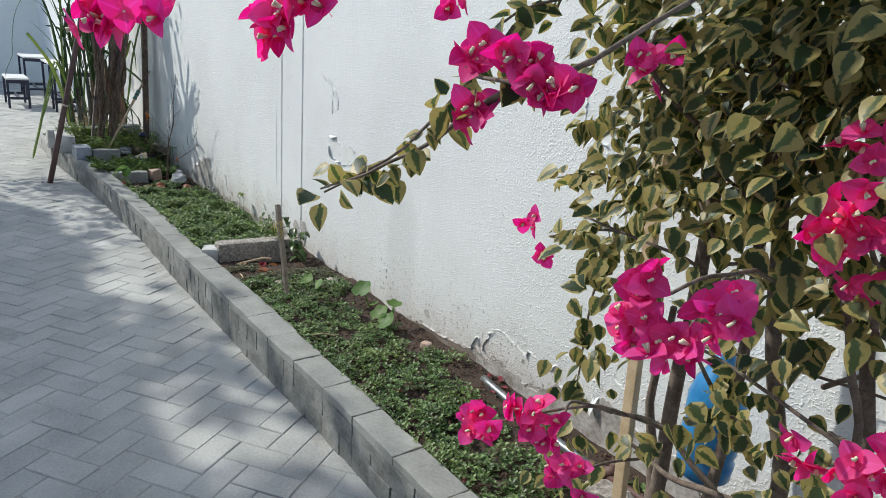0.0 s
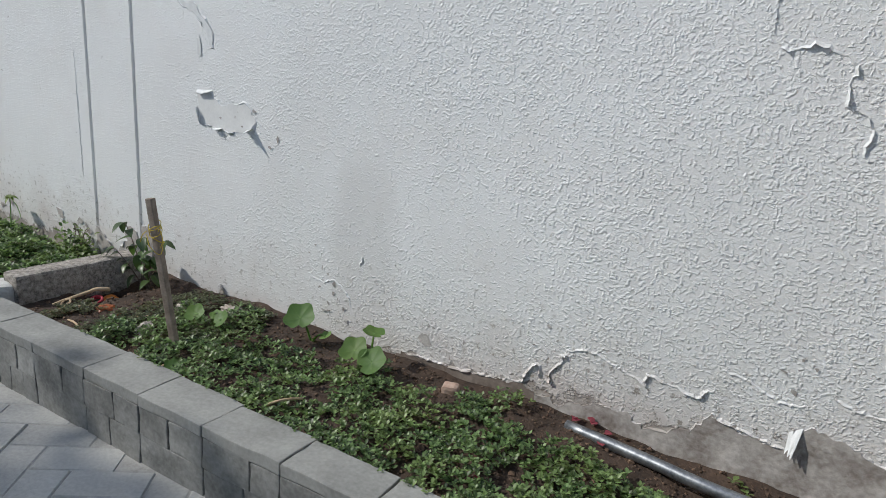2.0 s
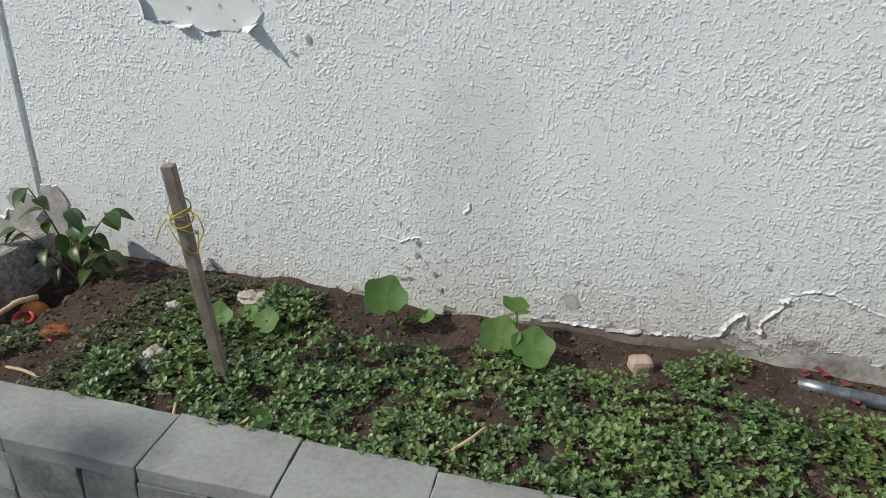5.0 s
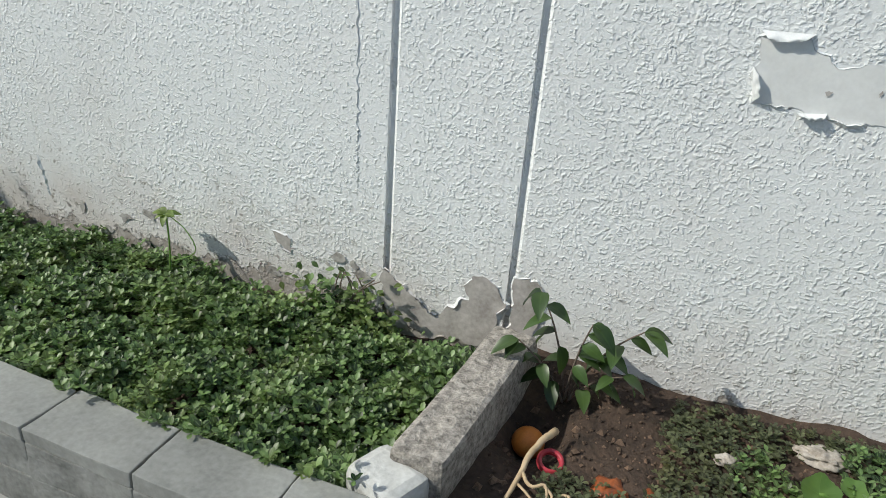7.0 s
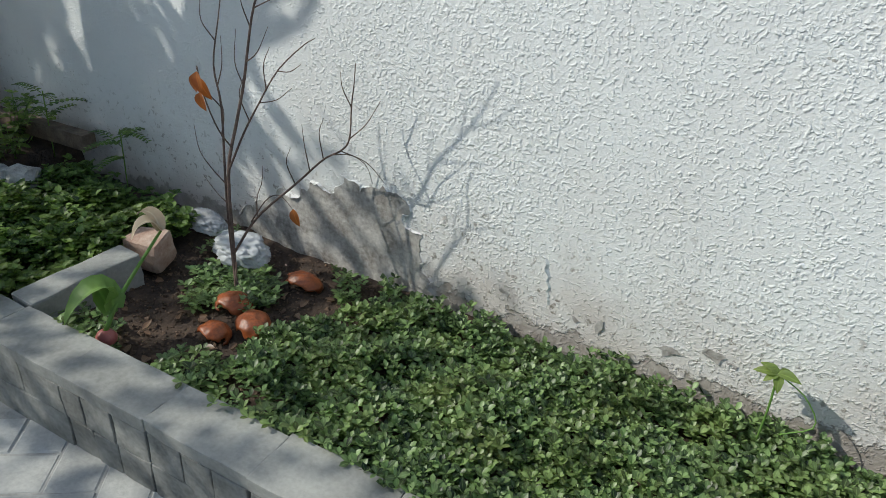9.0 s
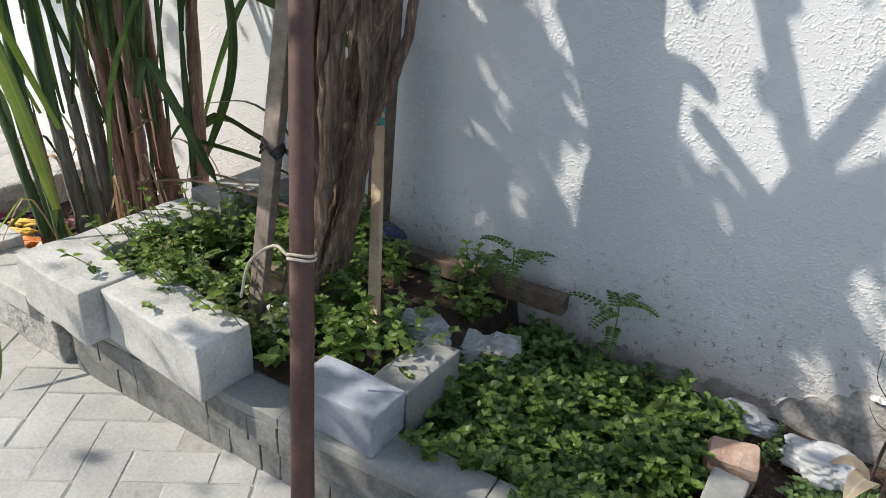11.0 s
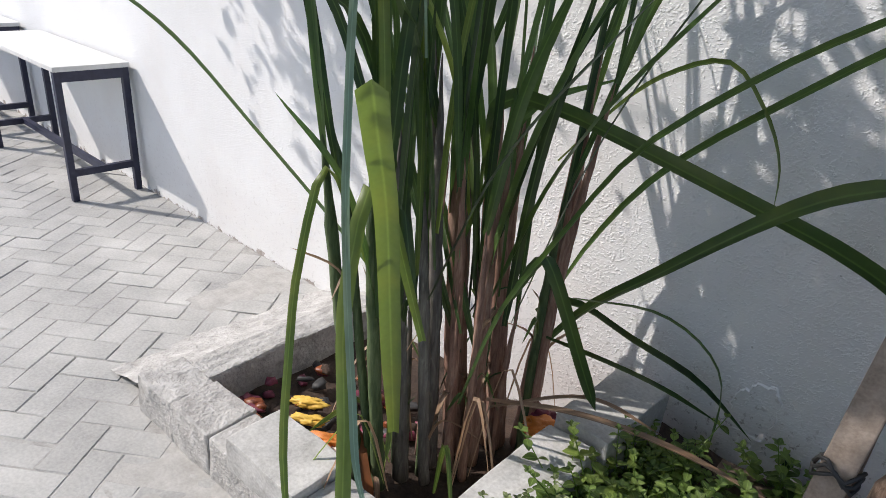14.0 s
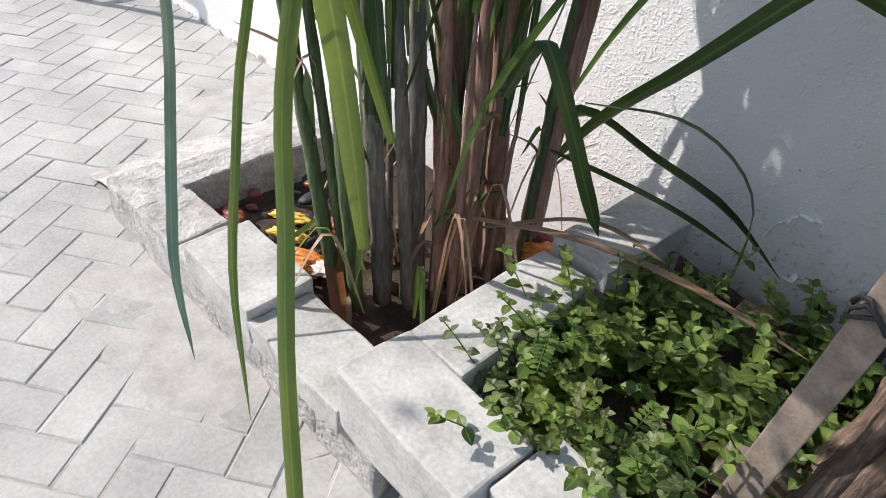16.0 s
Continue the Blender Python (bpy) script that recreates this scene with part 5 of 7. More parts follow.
def flowers(x, y, z, n, spread_=0.03, size=0.0265):
    """Papery three-bract flowers crowded on one twig end, each with its pale florets."""
    for _ in range(n):
        c = Vector((x + brng.gauss(0, spread_), y + brng.gauss(0, spread_ * 0.6), z + brng.gauss(0, spread_ * 0.8))) - B0
        axis = Vector((brng.gauss(0.1, 0.6), -0.9 + brng.gauss(0, 0.5), brng.gauss(0.15, 0.6))).normalized()
        s1 = axis.orthogonal().normalized()
        s2 = axis.cross(s1)
        t0 = brng.uniform(0, 6.28)
        p_, w_, u_, s_ = [], [], [], []
        for j in range(6):
            q = t0 + j * 1.047
            o = s1 * math.cos(q) + s2 * math.sin(q)
            inner = 0.55 if j % 2 else 1.0
            p_.append(c), w_.append(o + axis * (0.35 if j % 2 == 0 else 0.9)), u_.append(axis - o * 0.4 + s1 * brng.gauss(0, 0.2)), s_.append(size * inner * brng.uniform(0.8, 1.15))
        flower = part("flower", foliage("flower", PETAL, p_, w_, u_, s_, BRACT), bush, "magenta papery flower")
        v, f = joined([tube([c, c + axis * size * 0.5 + s1 * (0.15 * size * (k - 0.5))], [0.0012, 0.002], 5) for k in range(2)])
        part("floret", mesh_of("floret", v, f, HEARTS), flower, "cream floret")


for row in ((2.14, -1.385, 1.335, 9, 0.026), (2.10, -1.395, 1.335, 6, 0.02), (2.16, -1.355, 1.345, 5, 0.02), (2.32, -1.255, 1.345, 8, 0.020), (2.30, -1.262, 1.322, 5, 0.014), (2.33, -1.235, 1.362, 4, 0.014), (2.387, -1.08, 1.317, 4, 0.008),
            (2.395, -1.08, 1.257, 5, 0.009), (2.478, -1.08, 1.310, 8, 0.015), (2.520, -1.08, 1.290, 8, 0.014), (2.386, -0.75, 1.314, 5, 0.024), (2.565, -0.95, 1.085, 8, 0.016), (2.549, -0.95, 1.045, 5, 0.014), (2.650, -0.95, 1.105, 7, 0.016),
            (2.602, -0.95, 1.040, 8, 0.018), (2.249, -0.897, 0.742, 7, 0.024), (2.306, -0.864, 0.790, 6, 0.020), (2.357, -0.832, 0.775, 6, 0.020), (2.355, -0.80, 0.681, 6, 0.026), (2.633, -0.70, 1.242, 7, 0.024), (2.640, -0.70, 1.165, 9, 0.028),
            (2.635, -0.70, 1.130, 6, 0.020), (2.712, -0.75, 0.900, 7, 0.026), (2.742, -0.75, 0.905, 6, 0.024), (1.892, -0.485, 0.945, 3, 0.012), (1.915, -0.475, 0.885, 2, 0.010), (1.865, -1.0, 1.378, 3, 0.02), (2.118, -0.90, 1.388, 3, 0.02), (2.646, -0.65, 1.08, 3, 0.015)):
    flowers(*row)
# overhanging twigs that carry the flowers out over the path
for pts, r in (([(2.28, -0.5, 1.72), (2.20, -0.90, 1.62), (2.17, -1.2, 1.47), (2.14, -1.385, 1.36)], 0.006), ([(2.22, -1.0, 1.57), (2.28, -1.15, 1.48), (2.32, -1.25, 1.37)], 0.004), ([(2.45, -0.55, 1.50), (2.50, -0.80, 1.42), (2.50, -1.07, 1.30), (2.387, -1.08, 1.30)], 0.004),
               ([(2.49, -1.0, 1.32), (2.44, -1.06, 1.28), (2.395, -1.08, 1.257)], 0.003), ([(2.50, -0.50, 1.00), (2.55, -0.75, 1.08), (2.565, -0.94, 1.08)], 0.004), ([(2.54, -0.75, 1.07), (2.60, -0.88, 1.10), (2.65, -0.945, 1.10)], 0.003), ([(2.54, -0.75, 1.07), (2.58, -0.88, 1.05), (2.602, -0.945, 1.04)], 0.003),
               ([(2.36, -0.50, 0.66), (2.32, -0.70, 0.76), (2.249, -0.89, 0.742)], 0.004), ([(2.33, -0.68, 0.75), (2.33, -0.78, 0.79), (2.357, -0.83, 0.775)], 0.003), ([(2.36, -0.55, 0.64), (2.36, -0.70, 0.67), (2.355, -0.80, 0.681)], 0.003),
               ([(2.60, -0.50, 0.80), (2.68, -0.65, 0.88), (2.725, -0.745, 0.90)], 0.004), ([(2.60, -0.46, 1.05), (2.62, -0.60, 1.12), (2.64, -0.69, 1.16), (2.633, -0.70, 1.24)], 0.004)):
    stem_of(pts, r, 0.002, 12, "twig")

beam("bush_stake", "pale brown wooden stake propping the bush", "stake", (2.085, -0.262, 0.10), (2.02, -0.245, 1.20), 0.030, 0.022, PINE, seed=7)

# blue water bottle hung among the stems
bottle = thing("water_bottle", "blue ribbed plastic water bottle hung in the bush", "bottle", (2.225, -0.16, 0.38))
prof = [(0.0, 0.004), (0.045, 0.0), (0.062, 0.012), (0.066, 0.05), (0.060, 0.065), (0.066, 0.08), (0.066, 0.13), (0.060, 0.145), (0.066, 0.16), (0.066, 0.21), (0.055, 0.25), (0.030, 0.29), (0.022, 0.30), (0.022, 0.325), (0.0, 0.326)]
vs = [(r * math.cos(6.283 * k / 24), r * math.sin(6.283 * k / 24), z) for r, z in prof for k in range(24)]
fs = [(i * 24 + k, i * 24 + (k + 1) % 24, (i + 1) * 24 + (k + 1) % 24, (i + 1) * 24 + k) for i in range(len(prof) - 1) for k in range(24)]
body = part("body", mesh_of("body", vs, fs, BLUE), bottle)
part("cap", from_bm("cap", box_bm(0.042, 0.042, 0.022, 0.008), WHITE), body, "white screw cap", pose(0, 0, 0.322))
part("string", mesh_of("string", *tube([(0, 0, 0.32), (0.004, 0.0, 0.5), (0.02, -0.15, 0.75)], 0.002, 5), ROPE), bottle, "string it hangs from")


# ---- stake, pipe, plants and scraps in the bed ----
stake = beam("wooden_stake", "leaning weathered wooden stake with yellow string", "stake", (0.172, -0.362, 0.09), (0.129, -0.401, 0.588), 0.022, 0.018, WOOD, (1, 0.25, 0), seed=8)
STRING = rough_stuff("yellow_string", (0.42, 0.31, 0.03), (0.62, 0.48, 0.07), 60, 0.7, 0.4, 0.001)
turns = []
for j, z in enumerate((0.405, 0.413, 0.385, 0.425)):
    turns.append(tube([Vector((0.020 * math.cos(q), 0.0145 * math.sin(q), z + 0.012 * math.sin(q + j * 2.1))) for q in (6.283 * i / 14 for i in range(15))], 0.0013, 5))
turns.append(tube(smooth_path([(0.02, -0.012, 0.41), (0.034, -0.02, 0.42), (0.040, -0.022, 0.39), (0.024, -0.018, 0.365)], 10), 0.0012, 5))
turns.append(tube(smooth_path([(-0.02, -0.012, 0.41), (-0.03, -0.02, 0.40), (-0.04, -0.02, 0.38)], 6), 0.0012, 5))
turns.append(tube(smooth_path([(-0.02, -0.014, 0.40), (0.0, -0.03, 0.37), (0.018, -0.016, 0.345), (0.022, 0.0, 0.38)], 10), 0.0012, 5))
part("string", mesh_of("string", *joined(turns), STRING), stake, "yellow string knotted round the stake")

GALV = rough_stuff("galvanised_pipe", (0.09, 0.10, 0.12), (0.40, 0.42, 0.44), 22, 0.42, 0.2, 0.001, metal=0.8)
pipe = thing("steel_pipe", "galvanised steel pipe lying along the wall", "pipe", (1.266, -0.056, 0.163))
v, f = tube(smooth_path([(0, 0, 0), (0.20, -0.03, 0.005), (0.374, -0.062, 0.01), (0.60, -0.062, 0.006)], 12), 0.0148, 14)
part("tube", mesh_of("tube", v, f, GALV), pipe)
v, f = tube(smooth_path([(0.59, -0.062, 0.006), (0.63, -0.060, 0.008), (0.66, -0.045, 0.02), (0.665, -0.03, 0.05)], 8), 0.019, 14)
part("elbow", mesh_of("elbow", v, f, RUST), pipe, "rusty elbow joint")
v, f = tube(smooth_path([(0.66, -0.055, 0.008), (0.9, -0.05, 0.006), (1.6, -0.06, 0.0)], 8), 0.012, 12)
part("tube", mesh_of("tube", v, f, RUST), pipe, "rusty brown pipe length")
block("dark stone lying beside the pipe elbow", (0.14, 0.09, 0.07), (1.97, -0.17, 0.11), 15, GRANITE, 0.016, 21, 0.025, "", "stone")
block("small tan stone near the wall", (0.045, 0.035, 0.035), (0.955, -0.105, 0.155), 15, BROKEN, 0.006, 22, 0.010, "", "stone")
block("small reddish stone by the kerb", (0.04, 0.035, 0.03), (-0.037, -0.507, 0.125), 40, BROKEN, 0.006, 23, 0.010, "", "stone")


def lobed_leaf(r, lobes=5, n=60, wave=0.075, cup=0.24):
    """A rounded, shallowly lobed gourd leaf, its stem at the notch."""
    vs, uv, fs = [(0, 0, 0)], [(0, 0)], []
    for ring in (0.35, 0.7, 1.0):
        for k in range(n):
            a = 6.283 * k / n
            q = ring * r * (1 + wave * math.cos(lobes * a) * ring + 0.025 * (k % 2) * (ring == 1.0)) * (1 - 0.45 * math.exp(-((min(a, 6.283 - a)) / 0.28) ** 2) * ring)
            x_, y_ = q * math.sin(a), -q * math.cos(a)
            vs.append((x_, y_, cup * (q * q) / r - 0.05 * r * abs(math.sin(lobes * a / 2)) * ring))
            uv.append((abs(math.sin(lobes * a / 2)) * 0.9 + 0.1, ring))
    for k in range(n):
        fs.append((0, 1 + k, 1 + (k + 1) % n))
        for j in (0, 1):
            b0, b1 = 1 + j * n, 1 + (j + 1) * n
            fs.append((b0 + k, b1 + k, b1 + (k + 1) % n, b0 + (k + 1) % n))
    return vs, fs, uv


GOURD = leaf_stuff("gourd_leaf", (0.07, 0.15, 0.035), (0.16, 0.28, 0.07), rough=0.55, through_light=0.35, single=True)


def gourd(label, base, leaves):
    root = thing("gourd_seedling", label, "seedling", base, group="gourd seedlings along the wall")
    v0 = Vector(base)
    for (lx, ly, lz, r, tx, ty, tz) in leaves:
        q = Vector((lx, ly, lz)) - v0
        part("stalk", mesh_of("stalk", *tube(curve_points((0, 0, -0.02), q * 0.5 + Vector((0, 0, 0.02)), q, 7), [0.004 - 0.0002 * i for i in range(8)], 6), GOURD), root)
        v, f, uv = lobed_leaf(r * 0.78)
        part("leaf", mesh_of("leaf", v, f, GOURD, uv=uv), root, m=Matrix.Translation(q) @ pose(0, 0, 0, tx, ty, tz))


gourd("gourd seedling with broad lime leaves by the wall", (0.70, -0.13, 0.16), [(0.665, -0.155, 0.215, 0.052, 35, -10, 20), (0.735, -0.165, 0.205, 0.055, 30, 22, -30), (0.69, -0.10, 0.255, 0.042, 10, 0, 100)])
gourd("gourd seedling with one large green leaf", (0.43, -0.075, 0.16), [(0.405, -0.10, 0.225, 0.060, 38, -8, 30), (0.495, -0.085, 0.185, 0.026, 20, 10, -60)])
gourd("small gourd seedling behind the stake", (0.13, -0.21, 0.15), [(0.075, -0.225, 0.185, 0.040, 35, -15, 40), (0.185, -0.215, 0.19, 0.036, 40, 15, -30), (0.13, -0.19, 0.185, 0.026, 20, 0, 0)])
gourd("tiny pale seedling by the kerb", (0.285, -0.475, 0.13), [(0.30, -0.475, 0.165, 0.026, 30, 30, 0), (0.275, -0.49, 0.15, 0.02, 10, -30, 60)])

# citrus seedling
CITRUS = leaf_stuff("citrus_leaf", (0.016, 0.036, 0.013), (0.07, 0.125, 0.034), rough=0.38, through_light=0.25, single=True, midrib=0.15)
cit = thing("citrus_seedling", "young citrus seedling with glossy dark leaves", "seedling", (-0.365, -0.10, 0.13))
POINTED = blade_shape(0.28, 6, 0.35, 0.5, 0.8)
qr = random.Random(3)
for (p1, p2) in (((-0.02, -0.01, 0.14), (-0.075, -0.02, 0.235)), ((0.03, 0.0, 0.12), (0.12, -0.01, 0.20)), ((0.0, -0.02, 0.10), (0.03, -0.03, 0.20)), ((-0.03, -0.03, 0.08), (-0.10, -0.05, 0.14)), ((0.03, 0.0, 0.06), (0.10, -0.02, 0.10))):
    pts = curve_points((0, 0, -0.02), p1, p2, 8)
    part("twig", mesh_of("twig", *tube(pts, [0.003 - 0.0002 * i for i in range(9)], 6), TWIG), cit)
    for i in (3, 4, 5, 5, 6, 7, 8, 8):
        a = qr.uniform(0, 6.28)
        w = (math.cos(a) + (p2[0] > 0) * 0.8 - (p2[0] < 0) * 0.6, math.sin(a) * 0.7 - 0.45, qr.uniform(-0.5, 0.25))
        part("leaf", foliage("leaf", POINTED, [tuple(pts[i])], [w], [(qr.gauss(0, 0.2), -0.2, 1)], [qr.uniform(0.040, 0.062)], CITRUS), cit)

# fruit and kitchen scraps
ORANGE = rough_stuff("orange_peel", (0.55, 0.15, 0.02), (0.75, 0.27, 0.05), 70, 0.5, 0.4, 0.002)
PEEL = rough_stuff("browned_orange_peel", (0.10, 0.026, 0.010), (0.40, 0.105, 0.028), 30, 0.42, 0.6, 0.003)
RED = rough_stuff("red_plastic", (0.38, 0.03, 0.05), (0.50, 0.05, 0.07), 20, 0.4, 0.2, 0.001)
PAPER = rough_stuff("dirty_paper", (0.26, 0.22, 0.18), (0.54, 0.49, 0.44), 40, 0.9, 0.6, 0.003)
bm = bmesh.new()
bmesh.ops.create_uvsphere(bm, u_segments=24, v_segments=14, radius=0.032)
for v in bm.verts:
    v.co *= 1 + 0.03 * noise.noise(v.co * 30)
    v.co.z *= 0.92
thing("orange", "whole orange in the hollow by the block", "orange", (-0.405, -0.215, 0.092), me=from_bm("orange", bm, ORANGE, True))
v, f = joined([tube([Vector((0.020 * math.cos(q), 0.020 * math.sin(q), z)) for q in (6.283 * i / 20 for i in range(21))], 0.0045, 6, False) for z in (0.0, 0.007)])
thing("red_ring", "red plastic bottle ring on the soil", "ring", me=mesh_of("red_ring", v, f, RED), m=pose(-0.347, -0.298, 0.135, 18, 8, 0))
root_ = thing("dry_root", "bent pale root with curled side roots on the soil", "root", (-0.37, -0.36, 0.14))
for pts, r in (([(0.018, 0.115, 0.022), (0.004, 0.075, 0.030), (-0.012, 0.035, 0.020), (-0.012, -0.015, 0.016), (-0.022, -0.060, 0.006)], 0.0075), ([(-0.012, 0.0, 0.016), (0.012, -0.035, 0.022), (0.030, -0.030, 0.030), (0.042, -0.050, 0.018), (0.036, -0.075, 0.006)], 0.0035),
               ([(0.030, -0.030, 0.028), (0.050, -0.045, 0.022), (0.046, -0.085, 0.012), (0.030, -0.12, 0.006)], 0.0028), ([(-0.01, -0.03, 0.012), (0.03, -0.062, 0.016), (0.075, -0.068, 0.008)], 0.0025)):
    path = smooth_path(pts, 14)
    part("root", mesh_of("root", *tube([q + noise.noise_vector(q * 40) * 0.003 for q in path], [r * (1 - 0.5 * k / 14) for k in range(15)], 7), PINE), root_)
for i, pts in enumerate(([(-0.33, -0.40, 0.14), (-0.30, -0.38, 0.155), (-0.29, -0.42, 0.145), (-0.32, -0.45, 0.14)], [(-0.25, -0.45, 0.14), (-0.20, -0.455, 0.145), (-0.12, -0.47, 0.14)], [(0.11, -0.42, 0.13), (0.125, -0.46, 0.15), (0.15, -0.52, 0.14)], [(0.22, -0.52, 0.13), (0.27, -0.48, 0.16), (0.285, -0.465, 0.17)], [(0.62, -0.45, 0.15), (0.66, -0.42, 0.17), (0.68, -0.37, 0.16)], [(-0.13, -0.30, 0.14), (-0.07, -0.28, 0.15), (-0.02, -0.27, 0.14)])):
    thing("straw", "dry straw stalk on the soil", "straw", group="dry straws", me=mesh_of("straw", *tube(smooth_path(pts, 8), 0.0035, 5), PINE))
crumpled("paper_scrap", "crumpled white paper scrap on the soil", "paper", (0.008, -0.355, 0.145), (0.022, 0.024, 0.02), PAPER, 6, 4, 0.7, 40)
crumpled("paper_scrap", "small white paper scrap", "paper", (-0.06, -0.175, 0.155), (0.015, 0.011, 0.008), PAPER, 7, 4, 0.7)
crumpled("paper_scrap", "crumpled wrapper behind the stake", "paper", (0.10, -0.10, 0.165), (0.030, 0.018, 0.011), PAPER, 8, 4, 0.9)
crumpled("vegetable_peel", "orange carrot peel on the soil", "peel", (-0.167, -0.323, 0.145), (0.012, 0.03, 0.010), PEEL, 9, 3, 0.4, 20)
crumpled("dry_leaf", "curled dry brown leaf", "dry leaf", (-0.24, -0.33, 0.145), (0.025, 0.03, 0.014), PEEL, 10, 3, 0.7)
def peel_shell(name, label, at, size, seed, turn):
    """A torn piece of peel: part of a hollow rind, its hollow side showing."""
    bm = bmesh.new()
    bmesh.ops.create_icosphere(bm, subdivisions=4, radius=1.0)
    for v in bm.verts:
        v.co *= 1 + 0.10 * noise.noise(v.co * 2.3 + Vector((seed, 0, 0))) + 0.03 * noise.noise(v.co * 9 + Vector((0, seed, 0)))
    bmesh.ops.delete(bm, geom=[v for v in bm.verts if v.co.z + 0.45 * v.co.x < 0.22 + 0.6 * noise.noise(v.co * 2.6 + Vector((3, seed, 1)))], context="VERTS")
    bmesh.ops.solidify(bm, geom=bm.faces[:], thickness=0.09)
    for v in bm.verts:
        v.co = Vector((v.co.x * size[0], v.co.y * size[1], (v.co.z + 0.1) * size[2]))
    return thing(name, label, "peel", me=from_bm(name, bm, PEEL, True), m=pose(*at, 0, 0, turn), group="orange peels")


for i, (px, py, sx, sy, sz, tn) in enumerate(((-2.515, -0.31, 0.046, 0.034, 0.032, 20), (-2.425, -0.335, 0.048, 0.034, 0.030, -40), (-2.472, -0.41, 0.038, 0.032, 0.034, 70), (-2.462, -0.125, 0.052, 0.03, 0.028, 10))):
    peel_shell("orange_peel", "curled browned orange peel on the litter", (px, py, soil_at(px, py) + 0.004), (sx * 1.05, sy * 1.2, sz * 1.15), 20 + i, tn)
BROWNLEAF = leaf_stuff("brown_fallen_leaf", (0.05, 0.028, 0.018), (0.19, 0.115, 0.07), through_light=0.1)
for i in range(46):
    a, b = brng.uniform(-2.78, -2.30), brng.uniform(-0.6, -0.06)
    curl = blade_shape(brng.uniform(0.2, 0.38), 5, brng.uniform(0.3, 0.9), brng.uniform(-0.3, 0.4), 0.8)
    thing("dry_leaf", "curled dry brown leaf on the litter", "dry leaf", group="fallen dry leaves", me=foliage("dry_leaf", curl, [(0, 0, 0)], [(brng.gauss(0, 1), brng.gauss(0, 1), 0.15)], [(brng.gauss(0, 0.3), brng.gauss(0, 0.3), 1)], [brng.uniform(0.014, 0.032)], BROWNLEAF), m=pose(a, b, soil_at(a, b) + 0.006))
WILTED = leaf_stuff("wilted_bract", (0.20, 0.03, 0.05), (0.42, 0.10, 0.13), rough=0.6)
for i in range(13):
    a, b = (brng.uniform(1.1, 2.3), brng.uniform(-0.5, -0.03)) if i < 8 else (brng.uniform(1.27, 1.38), brng.uniform(-0.035, -0.012))
    thing("fallen_petal", "fallen magenta petal on the soil", "petal", group="fallen petals", me=foliage("fallen_petal", PETAL, [(0, 0, 0)], [(brng.gauss(0, 1), brng.gauss(0, 1), 0.2)], [(0, 0, 1)], [0.022], WILTED), m=pose(a, b, soil_at(a, b) + 0.008))

# dead shrub
dead = thing("dead_shrub", "bare dead shrub with a few dry leaves", "shrub", (-2.555, -0.26, 0.10))
REDTWIG = rough_stuff("reddish_dead_twig", (0.055, 0.034, 0.028), (0.20, 0.135, 0.11), 40, 0.85, 0.6, 0.003)


def branch(points, r0, r1, n=10):
    part("branch", mesh_of("branch", *tube(smooth_path(points, n), [0.55 * (r0 + (r1 - r0) * i / n) for i in range(n + 1)], 6), REDTWIG), dead)


branch([(0, 0, -0.02), (-0.010, 0.015, 0.15), (-0.018, 0.031, 0.323), (-0.005, 0.055, 0.43), (0.009, 0.073, 0.517), (0.036, 0.068, 0.60), (0.064, 0.065, 0.685), (0.11, 0.06, 0.76), (0.15, 0.06, 0.82), (0.19, 0.06, 0.90)], 0.0085, 0.0020, 28)
branch([(-0.02, 0.02, -0.02), (-0.034, 0.03, 0.15), (-0.035, 0.035, 0.30), (-0.040, 0.05, 0.463), (-0.062, 0.06, 0.55), (-0.059, 0.082, 0.64), (-0.05, 0.09, 0.70)], 0.007, 0.0018, 24)
branch([(-0.010, 0.015, 0.12), (0.03, 0.06, 0.21), (0.08, 0.14, 0.28), (0.118, 0.199, 0.334), (0.175, 0.192, 0.372), (0.222, 0.165, 0.420), (0.205, 0.195, 0.481), (0.212, 0.195, 0.53), (0.22, 0.191, 0.58)], 0.0062, 0.0018, 28)
branch([(-0.018, 0.031, 0.323), (0.03, 0.04, 0.42), (0.08, 0.045, 0.50), (0.131, 0.051, 0.575), (0.172, 0.08, 0.625), (0.20, 0.09, 0.645)], 0.0048, 0.0014, 18)
branch([(-0.01, 0.04, 0.38), (0.02, -0.02, 0.45), (0.06, -0.08, 0.545), (0.10, -0.12, 0.61), (0.125, -0.143, 0.615)], 0.0034, 0.0014, 14)
branch([(0.02, 0.05, 0.20), (0.07, 0.055, 0.27), (0.11, 0.058, 0.29), (0.146, 0.058, 0.265)], 0.003, 0.0012, 10)
